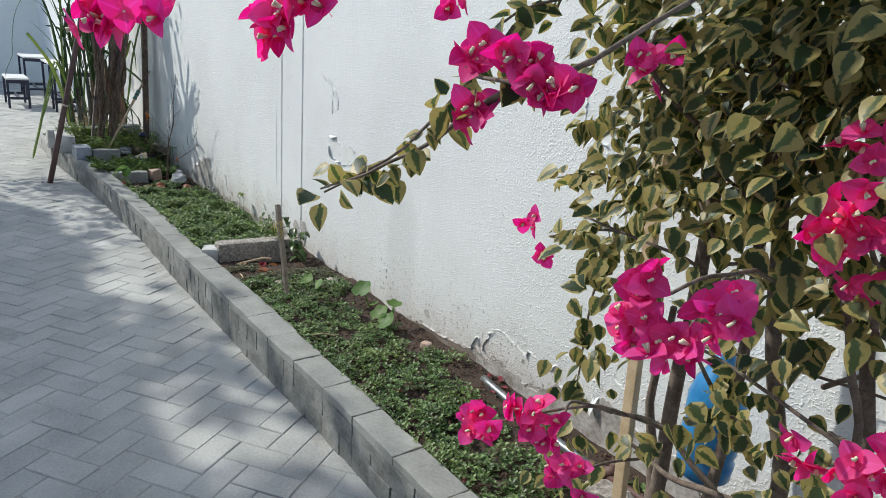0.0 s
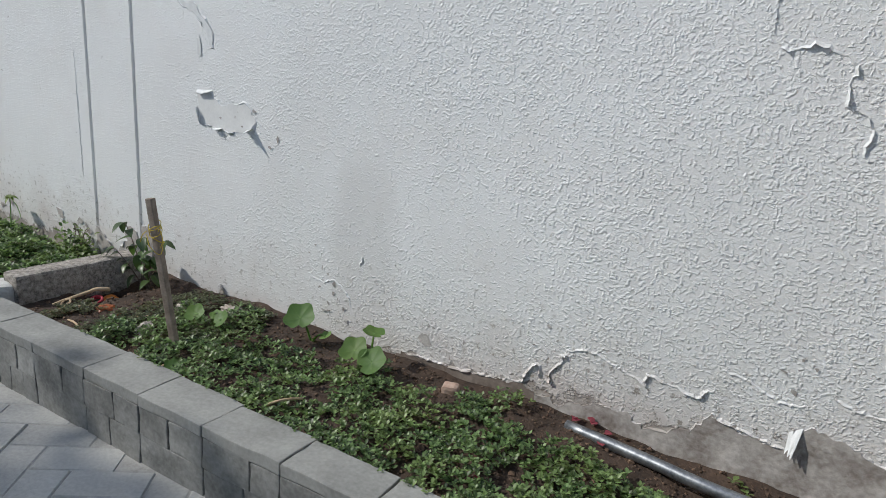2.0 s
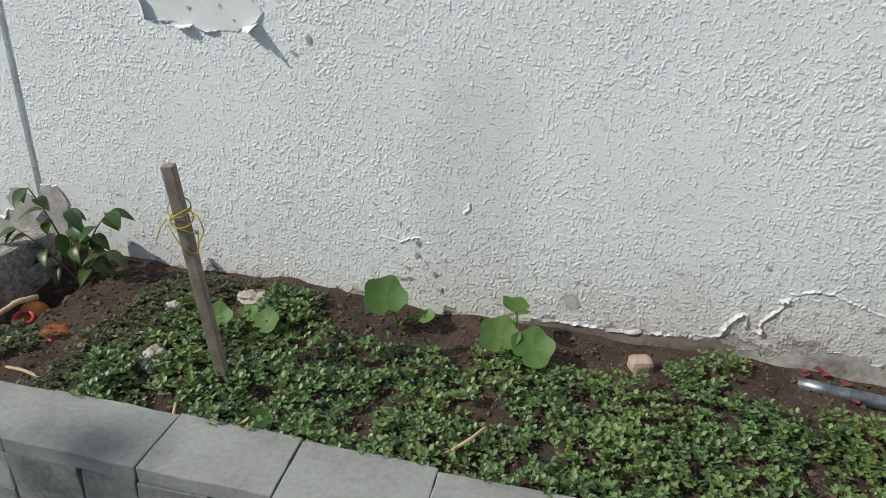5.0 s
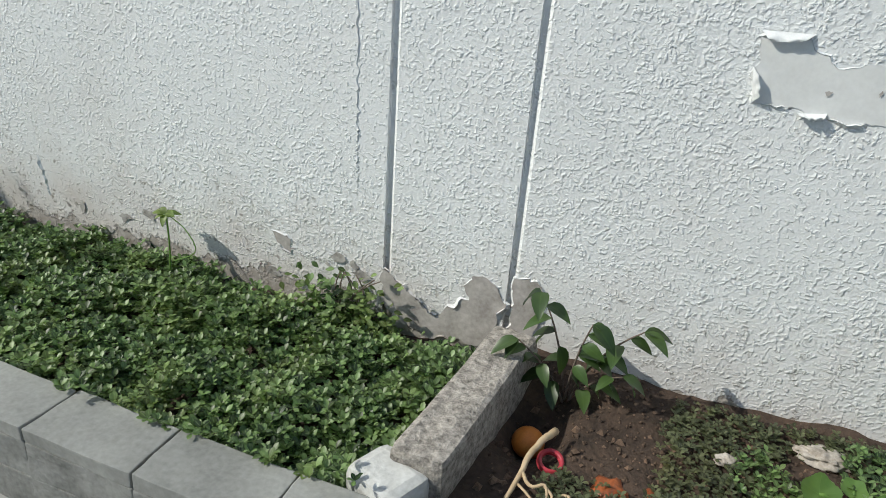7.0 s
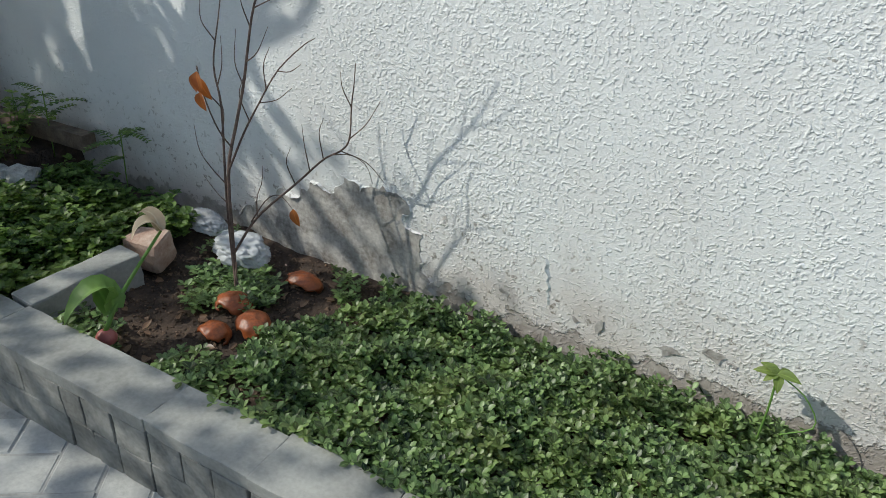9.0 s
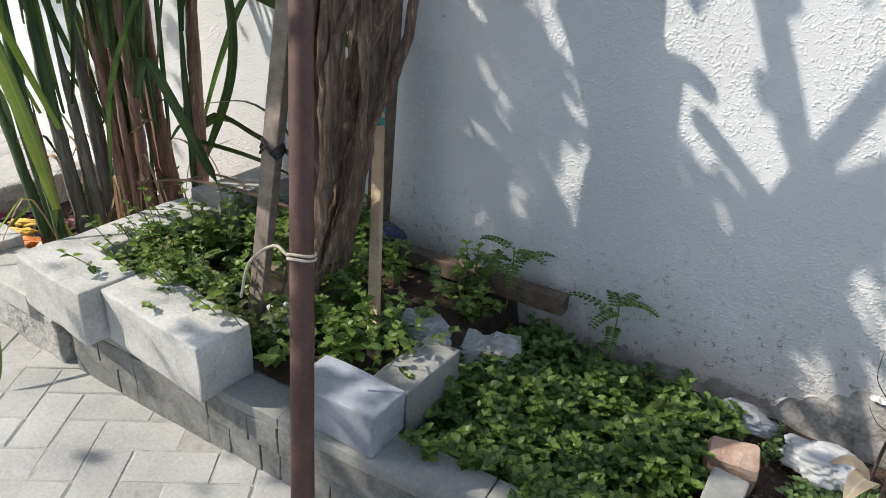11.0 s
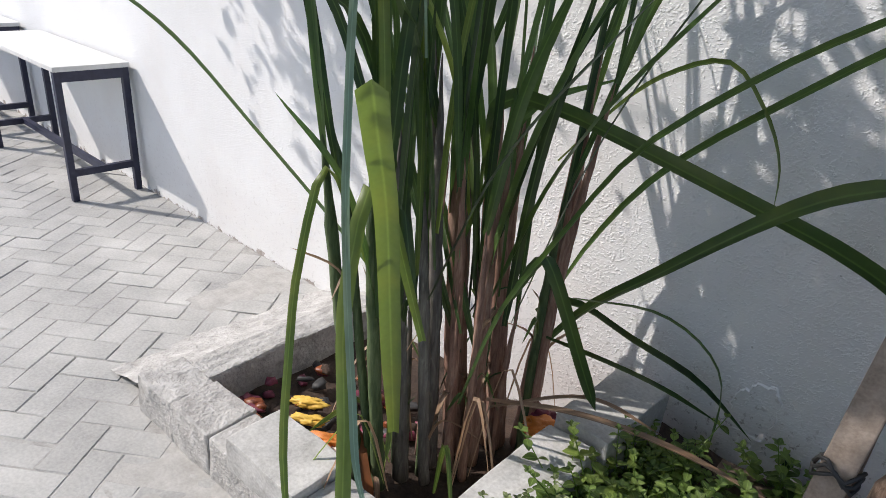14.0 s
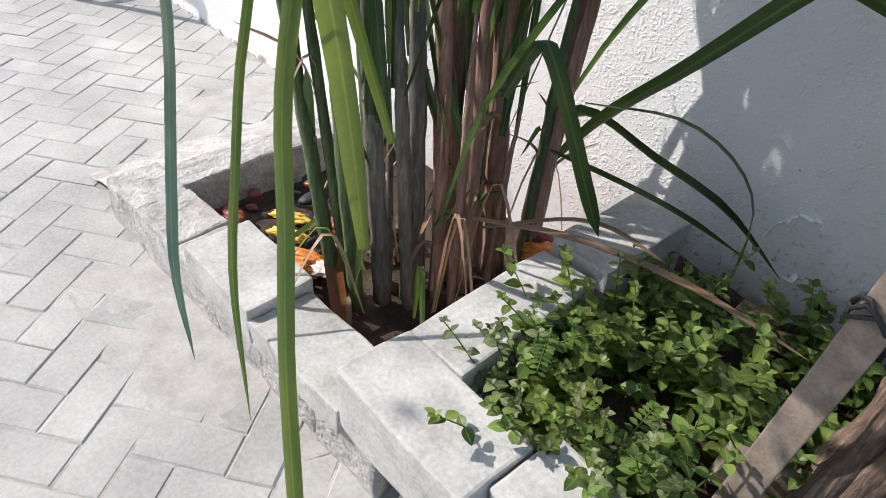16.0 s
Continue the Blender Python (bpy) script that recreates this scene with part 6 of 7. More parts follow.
for row in ([(0.222, 0.165, 0.420), (0.26, 0.175, 0.46), (0.30, 0.17, 0.52)], [(0.175, 0.192, 0.372), (0.225, 0.225, 0.345), (0.272, 0.235, 0.30)], [(0.15, 0.195, 0.355), (0.19, 0.21, 0.36), (0.22, 0.23, 0.335), (0.235, 0.235, 0.29)],
            [(-0.03, 0.03, 0.29), (-0.07, 0.025, 0.325), (-0.094, 0.021, 0.361), (-0.10, 0.02, 0.42)], [(-0.03, 0.03, 0.24), (-0.065, 0.03, 0.26), (-0.09, 0.02, 0.30)], [(-0.04, 0.05, 0.463), (-0.075, 0.04, 0.50), (-0.085, 0.035, 0.535)],
            [(-0.05, 0.055, 0.51), (-0.025, 0.05, 0.56), (-0.02, 0.05, 0.62)], [(-0.06, 0.07, 0.60), (-0.085, 0.06, 0.64), (-0.08, 0.06, 0.69)], [(-0.038, 0.04, 0.40), (-0.012, 0.03, 0.46), (-0.012, 0.02, 0.51)],
            [(0.009, 0.073, 0.517), (-0.018, 0.08, 0.56), (-0.012, 0.085, 0.63)], [(0.025, 0.07, 0.57), (0.07, 0.06, 0.60), (0.115, 0.05, 0.66)], [(0.05, 0.066, 0.645), (0.035, 0.06, 0.70), (0.045, 0.06, 0.76)], [(0.064, 0.065, 0.685), (0.12, 0.06, 0.71), (0.17, 0.055, 0.73)],
            [(0.11, 0.06, 0.76), (0.10, 0.05, 0.82), (0.11, 0.05, 0.88)], [(0.13, 0.06, 0.79), (0.19, 0.06, 0.82), (0.24, 0.06, 0.87)], [(0.05, 0.042, 0.455), (0.04, 0.03, 0.51), (0.055, 0.03, 0.55)], [(0.08, 0.045, 0.50), (0.115, 0.06, 0.51), (0.15, 0.07, 0.54)],
            [(0.10, 0.048, 0.53), (0.095, 0.05, 0.58), (0.115, 0.05, 0.62)], [(0.131, 0.051, 0.575), (0.165, 0.05, 0.58), (0.195, 0.05, 0.60)], [(0.08, 0.14, 0.28), (0.075, 0.12, 0.34), (0.09, 0.12, 0.38)], [(0.10, 0.17, 0.31), (0.105, 0.15, 0.38), (0.10, 0.15, 0.43)],
            [(0.118, 0.199, 0.334), (0.115, 0.19, 0.40), (0.13, 0.19, 0.44)], [(0.03, 0.06, 0.21), (0.045, 0.05, 0.27), (0.075, 0.04, 0.32), (0.08, 0.04, 0.36)], [(0.205, 0.195, 0.481), (0.185, 0.19, 0.52), (0.18, 0.19, 0.555)], [(0.0, 0.01, 0.10), (0.04, -0.03, 0.085), (0.10, -0.05, 0.075)]):
    branch(row, 0.0028, 0.001, 8)
DRYLEAF = leaf_stuff("dry_leaf_on_twig", (0.13, 0.04, 0.018), (0.46, 0.17, 0.055), through_light=0.3)
for q, w in (((0.125, -0.143, 0.612), (0.1, -0.3, -1)), ((0.120, -0.14, 0.605), (-0.4, -0.2, -0.9)), ((0.128, -0.143, 0.575), (-0.1, -0.1, -1)), ((0.112, -0.13, 0.595), (0.5, -0.2, -0.7)), ((0.146, 0.058, 0.268), (0.35, -0.3, -0.8))):
    part("dry_leaf", foliage("dry_leaf", POINTED, [q], [w], [(0.2, -0.9, 0.3)], [0.040], DRYLEAF), dead, "curled orange-brown dry leaf")

# sprouting bulb by the kerb
ONION = rough_stuff("red_bulb", (0.22, 0.05, 0.06), (0.40, 0.13, 0.12), 24, 0.4, 0.2, 0.002)
bulb = thing("sprouting_bulb", "red bulb sprouting a long folded green leaf", "bulb", (-2.622, -0.562, 0.125))
bm = bmesh.new()
bmesh.ops.create_uvsphere(bm, u_segments=16, v_segments=10, radius=0.022)
for v in bm.verts:
    v.co.z *= 0.95
    v.co.z += 0.015
part("bulb", from_bm("bulb", bm, ONION, True), bulb)
part("stalk", mesh_of("stalk", *tube(smooth_path([(0, 0, 0.03), (0.0, 0.04, 0.085), (0.004, 0.10, 0.145), (0.008, 0.166, 0.205)], 10), [0.006 - 0.0003 * i for i in range(11)], 7), GOURD), bulb)
for pts, wd in (([(0.0, 0.03, 0.075), (-0.004, 0.028, 0.125), (-0.012, -0.004, 0.130), (-0.022, -0.038, 0.105), (-0.030, -0.062, 0.072)], 0.062), ([(0.0, 0.02, 0.065), (-0.035, 0.025, 0.11), (-0.06, 0.0, 0.105), (-0.068, -0.03, 0.07)], 0.05)):
    v, f, uv = strap(smooth_path(pts, 10), wd, 0.5, tip=0.55)
    part("leaf", mesh_of("leaf", v, f, GOURD, uv=uv), bulb)
WITHERED = leaf_stuff("withered_bloom", (0.45, 0.36, 0.24), (0.62, 0.50, 0.36), through_light=0.3)
for pts, wd in (([(0.008, 0.166, 0.205), (0.0, 0.150, 0.232), (-0.012, 0.128, 0.225), (-0.02, 0.112, 0.195)], 0.040), ([(0.008, 0.166, 0.205), (-0.012, 0.170, 0.232), (-0.035, 0.165, 0.240), (-0.058, 0.160, 0.225)], 0.034)):
    v, f, uv = strap(smooth_path(pts, 9), wd, 0.35, tip=0.5)
    part("bloom", mesh_of("bloom", v, f, WITHERED, uv=uv), bulb, "withered pale bloom")

# two little wall plants
sp = thing("pale_sprout", "thin yellow-green sprout at the wall's foot", "sprout", (-1.385, -0.075, 0.13))
part("stem", mesh_of("stem", *tube(smooth_path([(0, 0, -0.02), (0.0, 0.01, 0.08), (-0.005, 0.015, 0.16)], 8), 0.0022, 6), GOURD), sp)
part("stem", mesh_of("stem", *tube(smooth_path([(-0.005, 0.015, 0.16), (0.05, 0.015, 0.13), (0.08, 0.01, 0.08), (0.03, -0.01, 0.05)], 10), 0.0014, 5), GOURD), sp)
for i in range(9):
    a = i * 0.7
    part("leaf", foliage("leaf", POINTED, [(-0.005, 0.015, 0.16)], [(math.cos(a), math.sin(a) * 0.7, 0.5 - 0.25 * (i % 4))], [(0, -0.4, 1)], [0.028 + 0.005 * (i % 3)], YELLOW), sp)
dk = thing("wall_weed", "small dark weed rooted at the wall's foot", "weed", (-0.91, -0.03, 0.14))
P, W, U, S = [], [], [], []
for i in range(220):
    P.append((brng.gauss(0, 0.07), brng.gauss(-0.01, 0.012), abs(brng.gauss(0.025, 0.035)))), W.append((brng.gauss(0, 1), brng.gauss(-0.4, 0.5), brng.gauss(0.4, 0.4))), U.append((0, -0.5, 1)), S.append(0.022)
tagged(part("leaves", foliage("leaves", OVAL, P, W, U, S, CLOVER), dk), kind="stuff")
part("twig", mesh_of("twig", *joined([tube(curve_points((0, 0, -0.02), (brng.gauss(0, 0.03), -0.01, 0.05), (brng.gauss(0, 0.06), -0.015, 0.11)), 0.0015, 5) for _ in range(7)]), TWIG), dk)

# peelings in the cane pit
PURPLE = rough_stuff("purple_skins", (0.07, 0.010, 0.022), (0.27, 0.045, 0.085), 30, 0.5, 0.4, 0.002)
LEMON = rough_stuff("yellow_peel", (0.62, 0.36, 0.04), (0.82, 0.55, 0.10), 24, 0.5, 0.3, 0.002)
EGG = rough_stuff("egg_shell", (0.70, 0.62, 0.55), (0.85, 0.80, 0.74), 24, 0.6, 0.2, 0.001)
pr = random.Random(31)
for i in range(80):
    a, b = pr.uniform(-5.42, -4.95), pr.uniform(-0.70, -0.30)
    kind = PURPLE if i % 5 < 2 else (WIRE if i % 5 == 2 else (PEEL if i % 5 == 3 else SOIL))
    crumpled("food_scrap", "dark rotting peelings heaped in the cane pit", "food scrap", (a, b, 0.022 + 0.035 * pr.random()), (pr.uniform(0.012, 0.030), pr.uniform(0.008, 0.02), pr.uniform(0.006, 0.014)), kind, 70 + i, 2, 0.8, pr.uniform(0, 180))
for q, sz, mt, lb in (((-5.15, -0.60, 0.075), (0.036, 0.014, 0.012), LEMON, "yellow fruit peel on the scrap heap"), ((-5.22, -0.55, 0.07), (0.032, 0.016, 0.012), LEMON, "yellow fruit peel on the scrap heap"), ((-5.06, -0.62, 0.075), (0.042, 0.015, 0.014), ORANGE, "orange peel on the scrap heap"), ((-5.03, -0.66, 0.07), (0.03, 0.022, 0.022), ORANGE, "orange peel on the scrap heap"),
                      ((-4.98, -0.60, 0.07), (0.025, 0.02, 0.02), EGG, "broken egg shell on the scrap heap"), ((-4.62, -0.22, 0.15), (0.04, 0.03, 0.03), ORANGE, "orange peel beside the cane"), ((-4.66, -0.17, 0.14), (0.03, 0.03, 0.03), PURPLE, "red peel beside the cane"), ((-4.58, -0.20, 0.12), (0.03, 0.02, 0.02), PEEL, "browned peel beside the cane")):
    crumpled("fruit_peel", lb, "peel", (q[0], q[1], q[2] + 0.012), (1.1 * sz[0], 1.0 * sz[1], 0.7 * sz[2]), mt, hash(round(q[0] * 100)) % 50, 4, 0.85, 30)

# ---- peeling paint on the wall ----
def strip_along(points, w, lift, seed, material, name, label, category="paint"):
    """A narrow lip of lifted paint along a jagged line of the wall (x, z); the sheet lies to the left of the way."""
    length = sum((Vector((*b, 0)) - Vector((*a, 0))).length for a, b in zip(points, points[1:]))
    path = smooth_path([(x, 0, z) for x, z in points], max(6, int(length / 0.006)))
    vs, fs = [], []
    for i, p in enumerate(path):
        d = (path[min(i + 1, len(path) - 1)] - path[max(i - 1, 0)]).normalized()
        nrm = Vector((-d.z, 0, d.x))
        k = max(0.05, 0.55 + 1.3 * noise.noise(Vector((i * 0.19, seed, 0))))
        ends = min(1.0, 4 * min(i, len(path) - 1 - i) / len(path) + 0.1)
        j = noise.noise(Vector((i * 0.45, seed, 5))) * 0.007 + noise.noise(Vector((i * 1.3, seed, 8))) * 0.004
        rim = p + nrm * j + Vector((0, -lift * k * ends - 0.0012, 0))
        vs += [p + nrm * (j + w * (0.5 + 0.6 * k)) + Vector((0, 0.0015, 0)), p + nrm * (j + w * 0.3) + Vector((0, -lift * k * ends * 0.35 - 0.001, 0)), rim, rim + Vector((0, 0.0022, 0)) + nrm * 0.001, p + nrm * (j + w * 0.3) + Vector((0, 0.002, 0))]
    for i in range(len(path) - 1):
        for c in range(4):
            a = i * 5 + c
            fs.append((a, a + 1, a + 6, a + 5))
    return thing(name, label, category, me=mesh_of(name, vs, fs, material, False), group="lifted paint")


def bare_patch(outline, seed, label, lift=0.006, plaster=None):
    """Paint fallen off the wall: smooth bare plaster with a broken rim."""
    pts = []
    n = len(outline)
    for i in range(n):
        a, b = Vector((*outline[i], 0)), Vector((*outline[(i + 1) % n], 0))
        steps = max(3, int((b - a).length / 0.007))
        for k in range(steps):
            q = a.lerp(b, k / steps)
            q += Vector((noise.noise(q * 35 + Vector((seed, 0, 0))), noise.noise(q * 35 + Vector((0, seed, 9))), 0)) * (0.022 if seed in (8, 10, 5) else 0.011)
            q += Vector((noise.noise(q * 120 + Vector((seed, 3, 0))), noise.noise(q * 120 + Vector((5, seed, 9))), 0)) * 0.005
            pts.append(q)
    c = sum(pts, Vector()) / len(pts)
    root = thing("peeled_patch", label, "peeled paint", (c.x, 0, c.y), group="peeled patches on the wall")
    m = len(pts)
    bm = bmesh.new()
    ring = [bm.verts.new((p.x - c.x, -0.0012 - 0.0004 * (seed % 7), p.y - c.y)) for p in pts]
    edges_ = [bm.edges.new((ring[i], ring[(i + 1) % m])) for i in range(m)]
    bmesh.ops.triangle_fill(bm, use_beauty=True, edges=edges_, normal=(0, -1, 0))
    part("bare_plaster", from_bm("bare_plaster", bm, plaster or CEMENT), root)
    area = sum(pts[i].x * pts[(i + 1) % m].y - pts[(i + 1) % m].x * pts[i].y for i in range(m))
    turn_sign = 1 if area > 0 else -1
    vs, fs = [], []
    for i, p in enumerate(pts):
        d = Vector((p.x - c.x, 0, p.y - c.y))
        e = pts[(i + 2) % m] - pts[i - 2]
        o = Vector((e.y, 0, -e.x)).normalized() * turn_sign
        k = max(0.03, 0.25 + noise.noise(Vector((i * 0.13, seed, 2))) * 1.5)
        vs += [d + Vector((0, 0.001, 0)), d + o * 0.001 + Vector((0, -lift * k, 0)), d + o * (0.003 + 0.007 * k) + Vector((0, 0.002, 0))]
    for i in range(m):
        a, b = i * 3, ((i + 1) % m) * 3
        fs += [(a, b, b + 1, a + 1), (a + 1, b + 1, b + 2, a + 2)]
    if lift > 0.0035:
        part("paint_rim", mesh_of("paint_rim", vs, fs, WALL, False), root, "lifted broken paint edge")
    return root


def flap(points):
    """A curled, torn flap of paint: root edge a to b, loose edge d to c."""
    a, b, c, d = (Vector(p) for p in points)
    nu, nv = 12, 6
    vs, fs = [], []
    for j in range(nv + 1):
        for i in range(nu + 1):
            u, w = i / nu, j / nv
            p = a.lerp(b, u).lerp(d.lerp(c, u), w)
            k = noise.noise(p * 60)
            p += Vector((0, -0.006 * math.sin(math.pi * w) * (0.6 + k), 0)) + (c - b) * (0.35 * noise.noise(Vector((u * 4, a.x * 9, 1))) * w) + noise.noise_vector(p * 110) * 0.0025 * w
            vs.append(p)
    for j in range(nv):
        for i in range(nu):
            q = j * (nu + 1) + i
            fs.append((q, q + 1, q + nu + 2, q + nu + 1))
    thing("paint_flap", "curled flap of loose white paint", "paint flap", me=mesh_of("paint_flap", vs, fs, FLAKE), group="lifted paint")


# dark brown for the narrow cement band along the soil line
DARK_CEMENT = rough_stuff("dark_brown_cement", (0.07, 0.05, 0.04), (0.30, 0.25, 0.215), 9, 0.85, 0.9, 0.008, 7)
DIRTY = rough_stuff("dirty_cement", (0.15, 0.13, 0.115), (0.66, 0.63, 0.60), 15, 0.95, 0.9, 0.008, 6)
SMOOTH = rough_stuff("smooth_plaster", (0.70, 0.70, 0.69), (0.83, 0.83, 0.82), 14, 0.85, 0.25, 0.002, 9)
bare_patch([(-0.176, 0.842), (-0.170, 0.785), (-0.168, 0.742), (-0.119, 0.743), (-0.075, 0.738), (-0.031, 0.733), (0.0, 0.726), (0.049, 0.731), (0.066, 0.748), (0.094, 0.756), (0.099, 0.775), (0.084, 0.794), (0.088, 0.812), (0.060, 0.832), (0.020, 0.824), (-0.005, 0.818), (-0.067, 0.818), (-0.088, 0.834), (-0.100, 0.850), (-0.142, 0.838)], 1, "smooth plaster patch with lifted white paint edges", 0.007, plaster=SMOOTH)
flap([(0.058, -0.001, 0.744), (0.096, -0.001, 0.757), (0.091, -0.041, 0.742), (0.074, -0.024, 0.738)])
flap([(-0.178, -0.001, 0.856), (-0.100, -0.001, 0.858), (-0.118, -0.012, 0.846), (-0.165, -0.011, 0.841)])
flap([(-0.178, -0.001, 0.800), (-0.166, -0.001, 0.742), (-0.158, -0.014, 0.755), (-0.168, -0.016, 0.79)])
flap([(-0.095, -0.001, 0.736), (-0.052, -0.001, 0.741), (-0.058, -0.015, 0.732), (-0.085, -0.013, 0.731)])
for i, (cx_, cz_, w_) in enumerate(((-0.059, 0.777, 0.011), (0.006, 0.787, 0.005), (0.021, 0.774, 0.007), (0.024, 0.797, 0.004), (0.040, 0.752, 0.006), (0.204, 0.737, 0.013), (0.169, 0.702, 0.011), (0.099, 0.808, 0.009))):
    w_ *= 0.7
    bare_patch([(cx_ - w_, cz_), (cx_ - w_ * 0.2, cz_ + w_ * 0.8), (cx_ + w_, cz_ + w_ * 0.2), (cx_ + w_ * 0.1, cz_ - w_ * 0.9)], 40 + i, "small chip of missing paint", 0.003, plaster=CEMENT)
bare_patch([(-0.30, 1.16), (-0.24, 1.14), (-0.17, 1.12), (-0.10, 1.05), (-0.09, 0.99), (-0.105, 0.99), (-0.12, 1.04), (-0.18, 1.10), (-0.26, 1.13)], 3, "curved streak of lifted paint", plaster=FLAKE)
bare_patch([(-0.16, 1.03), (-0.15, 0.97), (-0.165, 0.97), (-0.172, 1.02)], 4, "narrow chip of missing paint", plaster=FLAKE)
bare_patch([(-0.845, 0.268), (-0.807, 0.243), (-0.735, 0.195), (-0.700, 0.165), (-0.649, 0.215), (-0.622, 0.24), (-0.613, 0.306), (-0.581, 0.304), (-0.549, 0.288), (-0.545, 0.13), (-0.80, 0.12)], 5, "bare cement patch at the groove's foot", 0.008)
bare_patch([(-0.520, 0.315), (-0.47, 0.325), (-0.445, 0.28), (-0.47, 0.18), (-0.52, 0.18)], 6, "bare cement patch beside the groove", 0.005)
bare_patch([(-1.125, 0.285), (-1.085, 0.28), (-1.07, 0.245), (-1.05, 0.255), (-1.07, 0.235), (-1.11, 0.25)], 7, "small hooked chip of paint")
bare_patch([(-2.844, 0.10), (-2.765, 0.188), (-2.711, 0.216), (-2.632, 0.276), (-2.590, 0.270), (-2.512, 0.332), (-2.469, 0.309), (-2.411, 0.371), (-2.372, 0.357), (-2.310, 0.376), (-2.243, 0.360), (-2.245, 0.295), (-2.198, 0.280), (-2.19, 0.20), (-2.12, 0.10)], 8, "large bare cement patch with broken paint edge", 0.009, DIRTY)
bare_patch([(-4.25, 0.30), (-4.23, 0.40), (-4.19, 0.44), (-4.15, 0.45), (-4.13, 0.40), (-4.15, 0.30)], 9, "flaking damp patch above the herbs", 0.022, WALL)
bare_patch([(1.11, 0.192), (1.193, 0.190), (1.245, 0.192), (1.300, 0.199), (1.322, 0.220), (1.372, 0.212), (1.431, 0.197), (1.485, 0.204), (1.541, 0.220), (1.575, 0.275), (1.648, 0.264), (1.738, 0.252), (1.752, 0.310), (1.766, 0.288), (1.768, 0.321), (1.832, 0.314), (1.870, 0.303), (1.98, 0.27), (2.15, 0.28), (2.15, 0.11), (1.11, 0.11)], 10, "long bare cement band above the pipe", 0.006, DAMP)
bare_patch([(0.70, 0.170), (0.80, 0.178), (0.90, 0.178), (0.987, 0.188), (1.072, 0.197), (1.108, 0.206), (1.15, 0.19), (1.15, 0.11), (0.70, 0.11)], 11, "dark brown cement along the soil line", 0.003, DARK_CEMENT)
strip_along([(1.06, 0.200), (1.109, 0.210), (1.127, 0.247), (1.149, 0.272), (1.164, 0.231), (1.187, 0.238), (1.186, 0.26), (1.212, 0.294), (1.219, 0.318), (1.245, 0.322)], 0.009, 0.008, 31, WALL, "paint_lip", "stepped broken lip of white paint")
strip_along([(0.72, 0.172), (0.82, 0.180), (0.898, 0.179), (0.987, 0.189), (1.06, 0.197)], 0.008, 0.008, 32, WALL, "paint_lip", "broken lip of white paint along the soil")
for k, pts in enumerate(([(1.366, 0.321), (1.400, 0.315), (1.424, 0.306), (1.428, 0.331), (1.448, 0.329), (1.494, 0.320), (1.543, 0.313), (1.556, 0.330), (1.575, 0.339)], [(1.575, 0.282), (1.648, 0.268), (1.738, 0.254)], [(1.22, 0.33), (1.27, 0.345), (1.33, 0.335), (1.366, 0.322)], [(1.58, 0.395), (1.64, 0.385), (1.70, 0.36), (1.76, 0.365)], [(1.80, 0.40), (1.86, 0.385), (1.93, 0.39)])):
    strip_along(pts, 0.008, 0.007 if k < 2 else 0.003, 20 + k, WALL, "paint_lip", "broken lip of white paint above the pipe")
flap([(1.735, -0.001, 0.300), (1.760, -0.001, 0.318), (1.752, -0.020, 0.262), (1.735, -0.012, 0.258)])
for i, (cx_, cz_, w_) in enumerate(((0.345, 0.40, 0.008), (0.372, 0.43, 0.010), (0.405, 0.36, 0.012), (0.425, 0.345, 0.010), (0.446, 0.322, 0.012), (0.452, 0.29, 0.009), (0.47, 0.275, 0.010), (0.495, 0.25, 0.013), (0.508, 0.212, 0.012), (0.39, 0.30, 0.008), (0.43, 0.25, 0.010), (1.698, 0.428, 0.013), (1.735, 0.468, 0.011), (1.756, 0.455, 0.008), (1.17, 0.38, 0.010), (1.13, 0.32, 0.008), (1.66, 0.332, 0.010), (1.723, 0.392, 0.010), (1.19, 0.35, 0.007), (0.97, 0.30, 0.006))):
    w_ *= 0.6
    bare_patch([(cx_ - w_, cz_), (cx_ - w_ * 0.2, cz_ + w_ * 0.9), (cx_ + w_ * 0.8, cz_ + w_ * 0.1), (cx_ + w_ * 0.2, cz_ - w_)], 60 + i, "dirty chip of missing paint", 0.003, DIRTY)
chip = random.Random(61)
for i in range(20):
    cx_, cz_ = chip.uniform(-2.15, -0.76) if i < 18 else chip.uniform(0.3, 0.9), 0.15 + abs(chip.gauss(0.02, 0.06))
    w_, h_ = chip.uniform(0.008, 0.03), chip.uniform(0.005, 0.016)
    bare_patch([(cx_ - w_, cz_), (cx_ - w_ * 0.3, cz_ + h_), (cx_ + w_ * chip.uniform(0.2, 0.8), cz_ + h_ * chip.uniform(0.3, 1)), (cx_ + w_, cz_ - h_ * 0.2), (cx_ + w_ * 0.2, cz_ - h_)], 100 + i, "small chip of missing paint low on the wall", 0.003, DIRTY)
strip_along([(1.571, 1.080), (1.585, 1.074), (1.609, 1.081), (1.642, 1.085), (1.677, 1.072)], 0.009, 0.008, 1, FLAKE, "paint_crack", "curled lip of paint at a crack's upper end")
strip_along([(1.772, 0.880), (1.757, 0.888), (1.752, 0.911), (1.757, 0.938), (1.741, 0.966), (1.716, 0.975), (1.707, 0.990), (1.703, 1.026), (1.710, 1.042), (1.700, 1.066), (1.677, 1.074)], 0.007, 0.007, 7, FLAKE, "paint_crack", "long jagged crack with lifted white paint")
strip_along([(1.555, 1.35), (1.55, 1.20), (1.555, 1.10)], 0.006, 0.003, 2, FLAKE, "paint_crack", "fine vertical paint crack")
strip_along([(-0.905, 0.95), (-0.90, 0.60), (-0.898, 0.44)], 0.004, 0.0012, 3, FLAKE, "paint_crack", "fine vertical paint crack beside the groove")
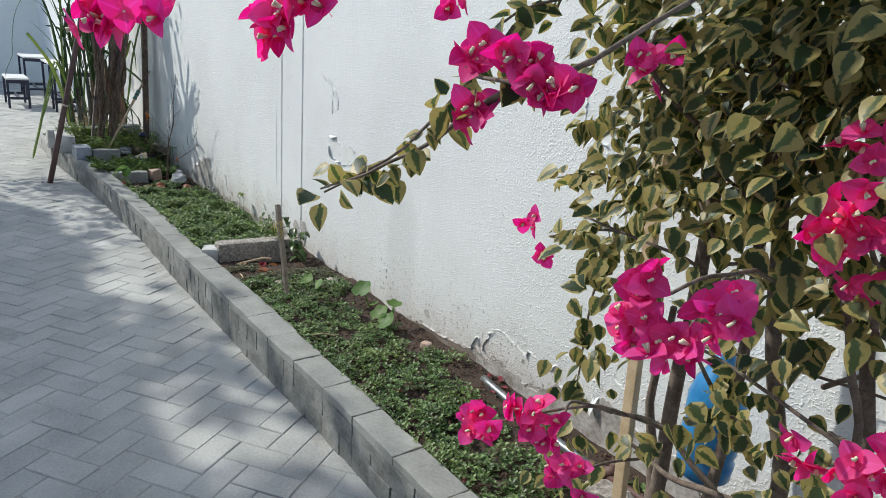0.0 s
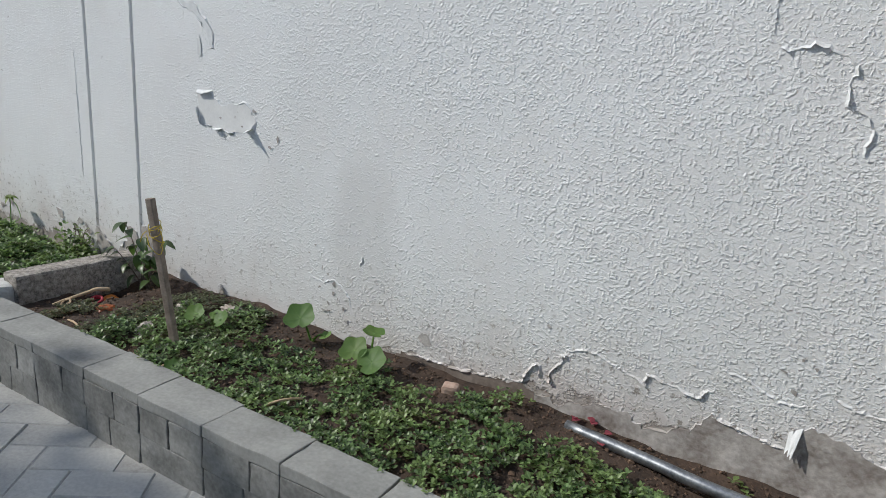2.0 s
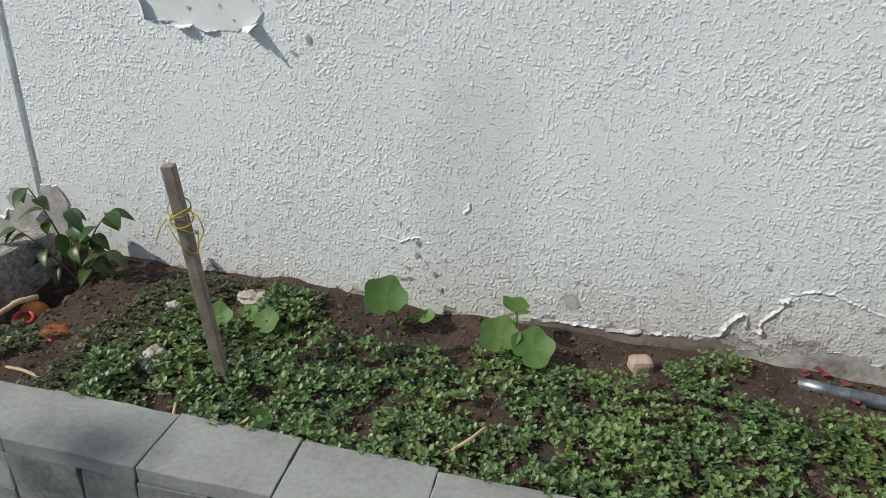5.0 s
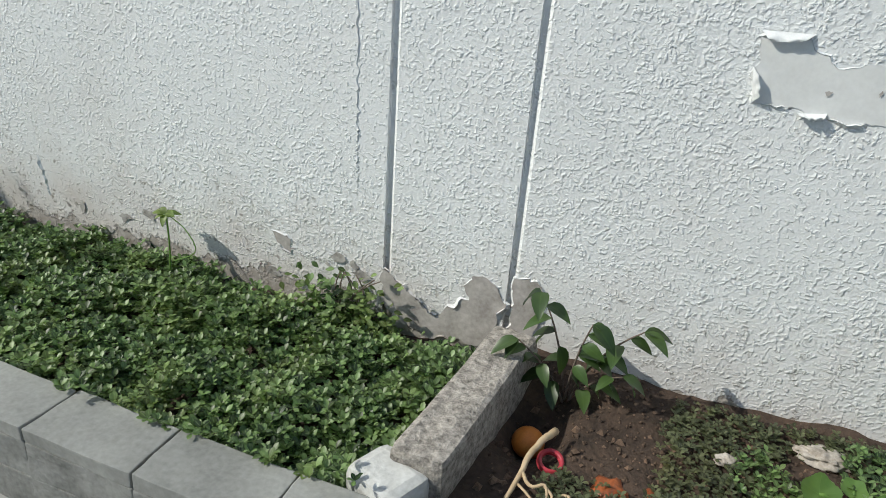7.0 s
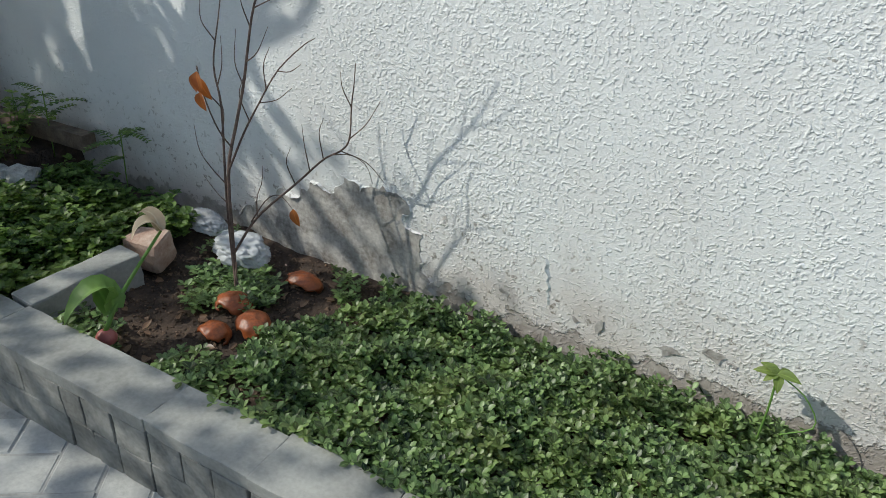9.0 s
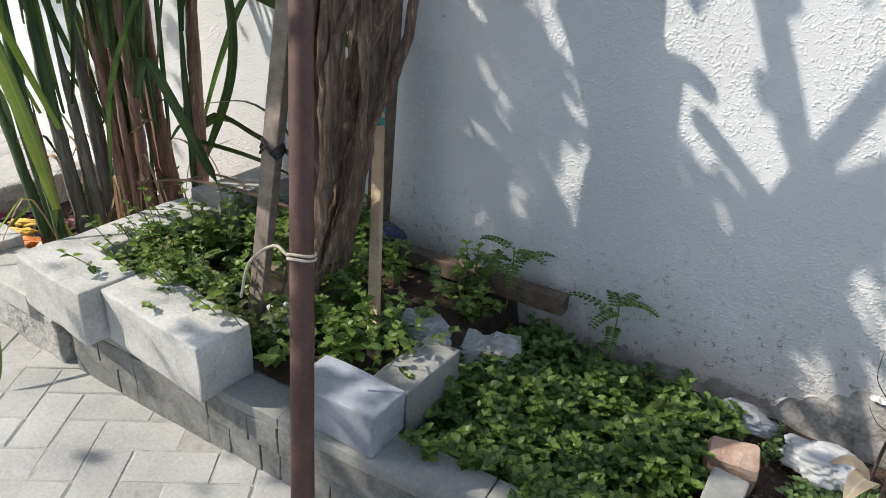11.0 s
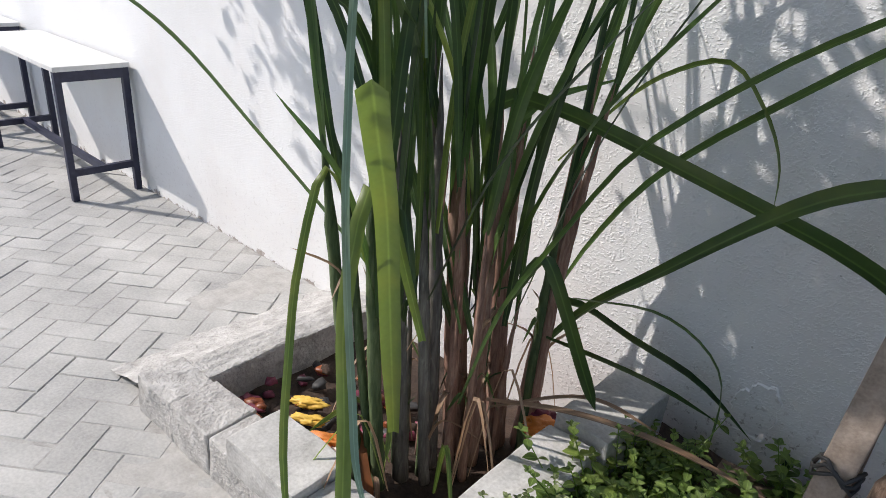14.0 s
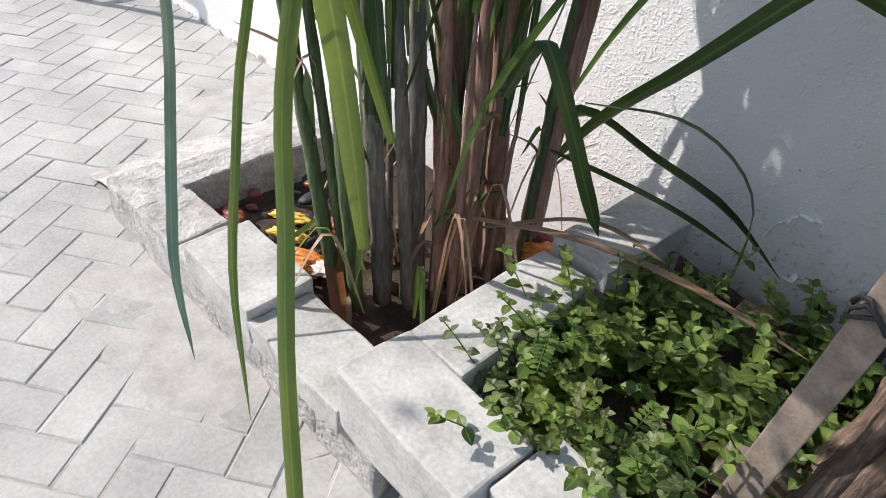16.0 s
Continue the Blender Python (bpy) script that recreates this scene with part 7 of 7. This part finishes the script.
strip_along([(0.34, 0.33), (0.40, 0.315), (0.45, 0.33), (0.50, 0.30), (0.52, 0.26)], 0.006, 0.002, 4, FLAKE, "paint_crack", "short dirty paint crack")
strip_along([(-1.88, 0.33), (-1.865, 0.27), (-1.86, 0.22)], 0.010, 0.005, 5, FLAKE, "paint_crack", "short dirty paint crack")
strip_along([(0.55, 0.40), (0.56, 0.43)], 0.010, 0.006, 6, FLAKE, "paint_crack", "tiny lifted paint flake")

# ---- tables down the lane ----
def table(label, x0, x1, y0=-0.385, y1=-0.02, top=0.68, name="narrow_table"):
    root = thing(name, label, "table", ((x0 + x1) / 2, (y0 + y1) / 2, 0), group="tables along the wall")
    lx, ly = abs(x1 - x0), y1 - y0
    part("tabletop", from_bm("tabletop", box_bm(lx, ly, 0.025, 0.004), TABLE_TOP), root, m=pose(0, 0, top - 0.025))
    for sx in (-1, 1):
        for sy in (-1, 1):
            part("leg", from_bm("leg", box_bm(0.032, 0.032, top - 0.025, 0.002), NAVY), root, m=pose(sx * (lx / 2 - 0.025), sy * (ly / 2 - 0.02), 0))
        part("end_rail", from_bm("end_rail", box_bm(0.03, ly - 0.06, 0.05, 0.002), NAVY), root, m=pose(sx * (lx / 2 - 0.025), 0, top - 0.076))
        part("low_rail", from_bm("low_rail", box_bm(0.028, ly - 0.06, 0.035, 0.002), NAVY), root, m=pose(sx * (lx / 2 - 0.025), 0, 0.13))
    part("stretcher", from_bm("stretcher", box_bm(lx - 0.08, 0.03, 0.035, 0.002), NAVY), root, m=pose(0, 0, 0.13))
    part("side_rail", from_bm("side_rail", box_bm(lx - 0.08, 0.03, 0.05, 0.002), NAVY), root, m=pose(0, ly / 2 - 0.02, top - 0.076))
    return root


table("narrow table with pale top and navy frame", -7.40, -8.60)
table("second narrow table with pale top, navy frame", -8.95, -10.1)
table("low navy bench beside the far table", -9.0, -9.9, -0.95, -0.65, 0.44, "bench")
table("far narrow table at the lane's end", -10.6, -11.7, -0.60, -0.20)


# ---- paving, laid last ----
def paver_mesh(name, length, width, material, seed):
    r = random.Random(seed)
    l, w, e = length / 2 - 0.0016, width / 2 - 0.0016, 0.003
    vs = []
    for z, o in ((-0.011, 0), (-0.0030, 0), (0.0, e)):
        for sx, sy in ((-1, -1), (1, -1), (1, 1), (-1, 1)):
            vs.append((sx * (l - o) + r.gauss(0, 0.0009), sy * (w - o) + r.gauss(0, 0.0009), z))
    fs = [(8, 9, 10, 11)]
    for a in (0, 4):
        for k in range(4):
            fs.append((a + k, a + (k + 1) % 4, a + 4 + (k + 1) % 4, a + 4 + k))
    me = bpy.data.meshes.new(name)
    me.from_pydata(vs, [], fs)
    me.materials.append(material)
    return me, vs, fs


paving = thing("pavement", "grey concrete block paving in herringbone", "pavement", kind="structure")
shapes = [paver_mesh("paver", 0.2, 0.1, PAVER, k) for k in range(6)]
ANGLE = radians(126)
ux, uy = Vector((math.cos(ANGLE), math.sin(ANGLE), 0)), Vector((-math.sin(ANGLE), math.cos(ANGLE), 0))
prng = random.Random(77)
far_v, far_f = [], []
count = 0
for n in range(-60, 61):
    for k in range(-170, 171):
        for upright in (0, 1):
            a, b = (k + 4 * n, k) if not upright else (k + 3 + 4 * n, k)
            ca, cb = (a + 1.0, b + 0.5) if not upright else (a + 0.5, b + 1.0)
            c = ux * (ca * 0.1) + uy * (cb * 0.1)
            if not (-13.5 < c.x < 6.0 and -4.5 < c.y < 0.05):
                continue
            if c.y > (kerb_y(c.x) + 0.03 if c.x > -5.62 else 0.03):
                continue
            turn = ANGLE + (math.pi / 2 if upright else 0) + prng.gauss(0, 0.006)
            m = Matrix.Translation(c + Vector((0, 0, prng.gauss(0, 0.0012)))) @ Matrix.Rotation(turn, 4, "Z") @ Matrix.Rotation(prng.gauss(0, 0.006), 4, "X")
            near = -6.4 < c.x < -2.3 and c.y > -1.42 or -2.3 <= c.x < 1.0 and c.y > -0.92
            me, vs, fs = shapes[prng.randrange(6)]
            if near and count < 300:
                count += 1
                ob = new("paver", me)
                ob.parent = paving
                ob.matrix_basis = m
            else:
                o = len(far_v)
                far_v += [m @ Vector(v) for v in vs]
                far_f += [tuple(i + o for i in f) for f in fs]
tagged(part("further_pavers", mesh_of("further_pavers", far_v, far_f, PAVER_FAR, False), paving), kind="stuff")
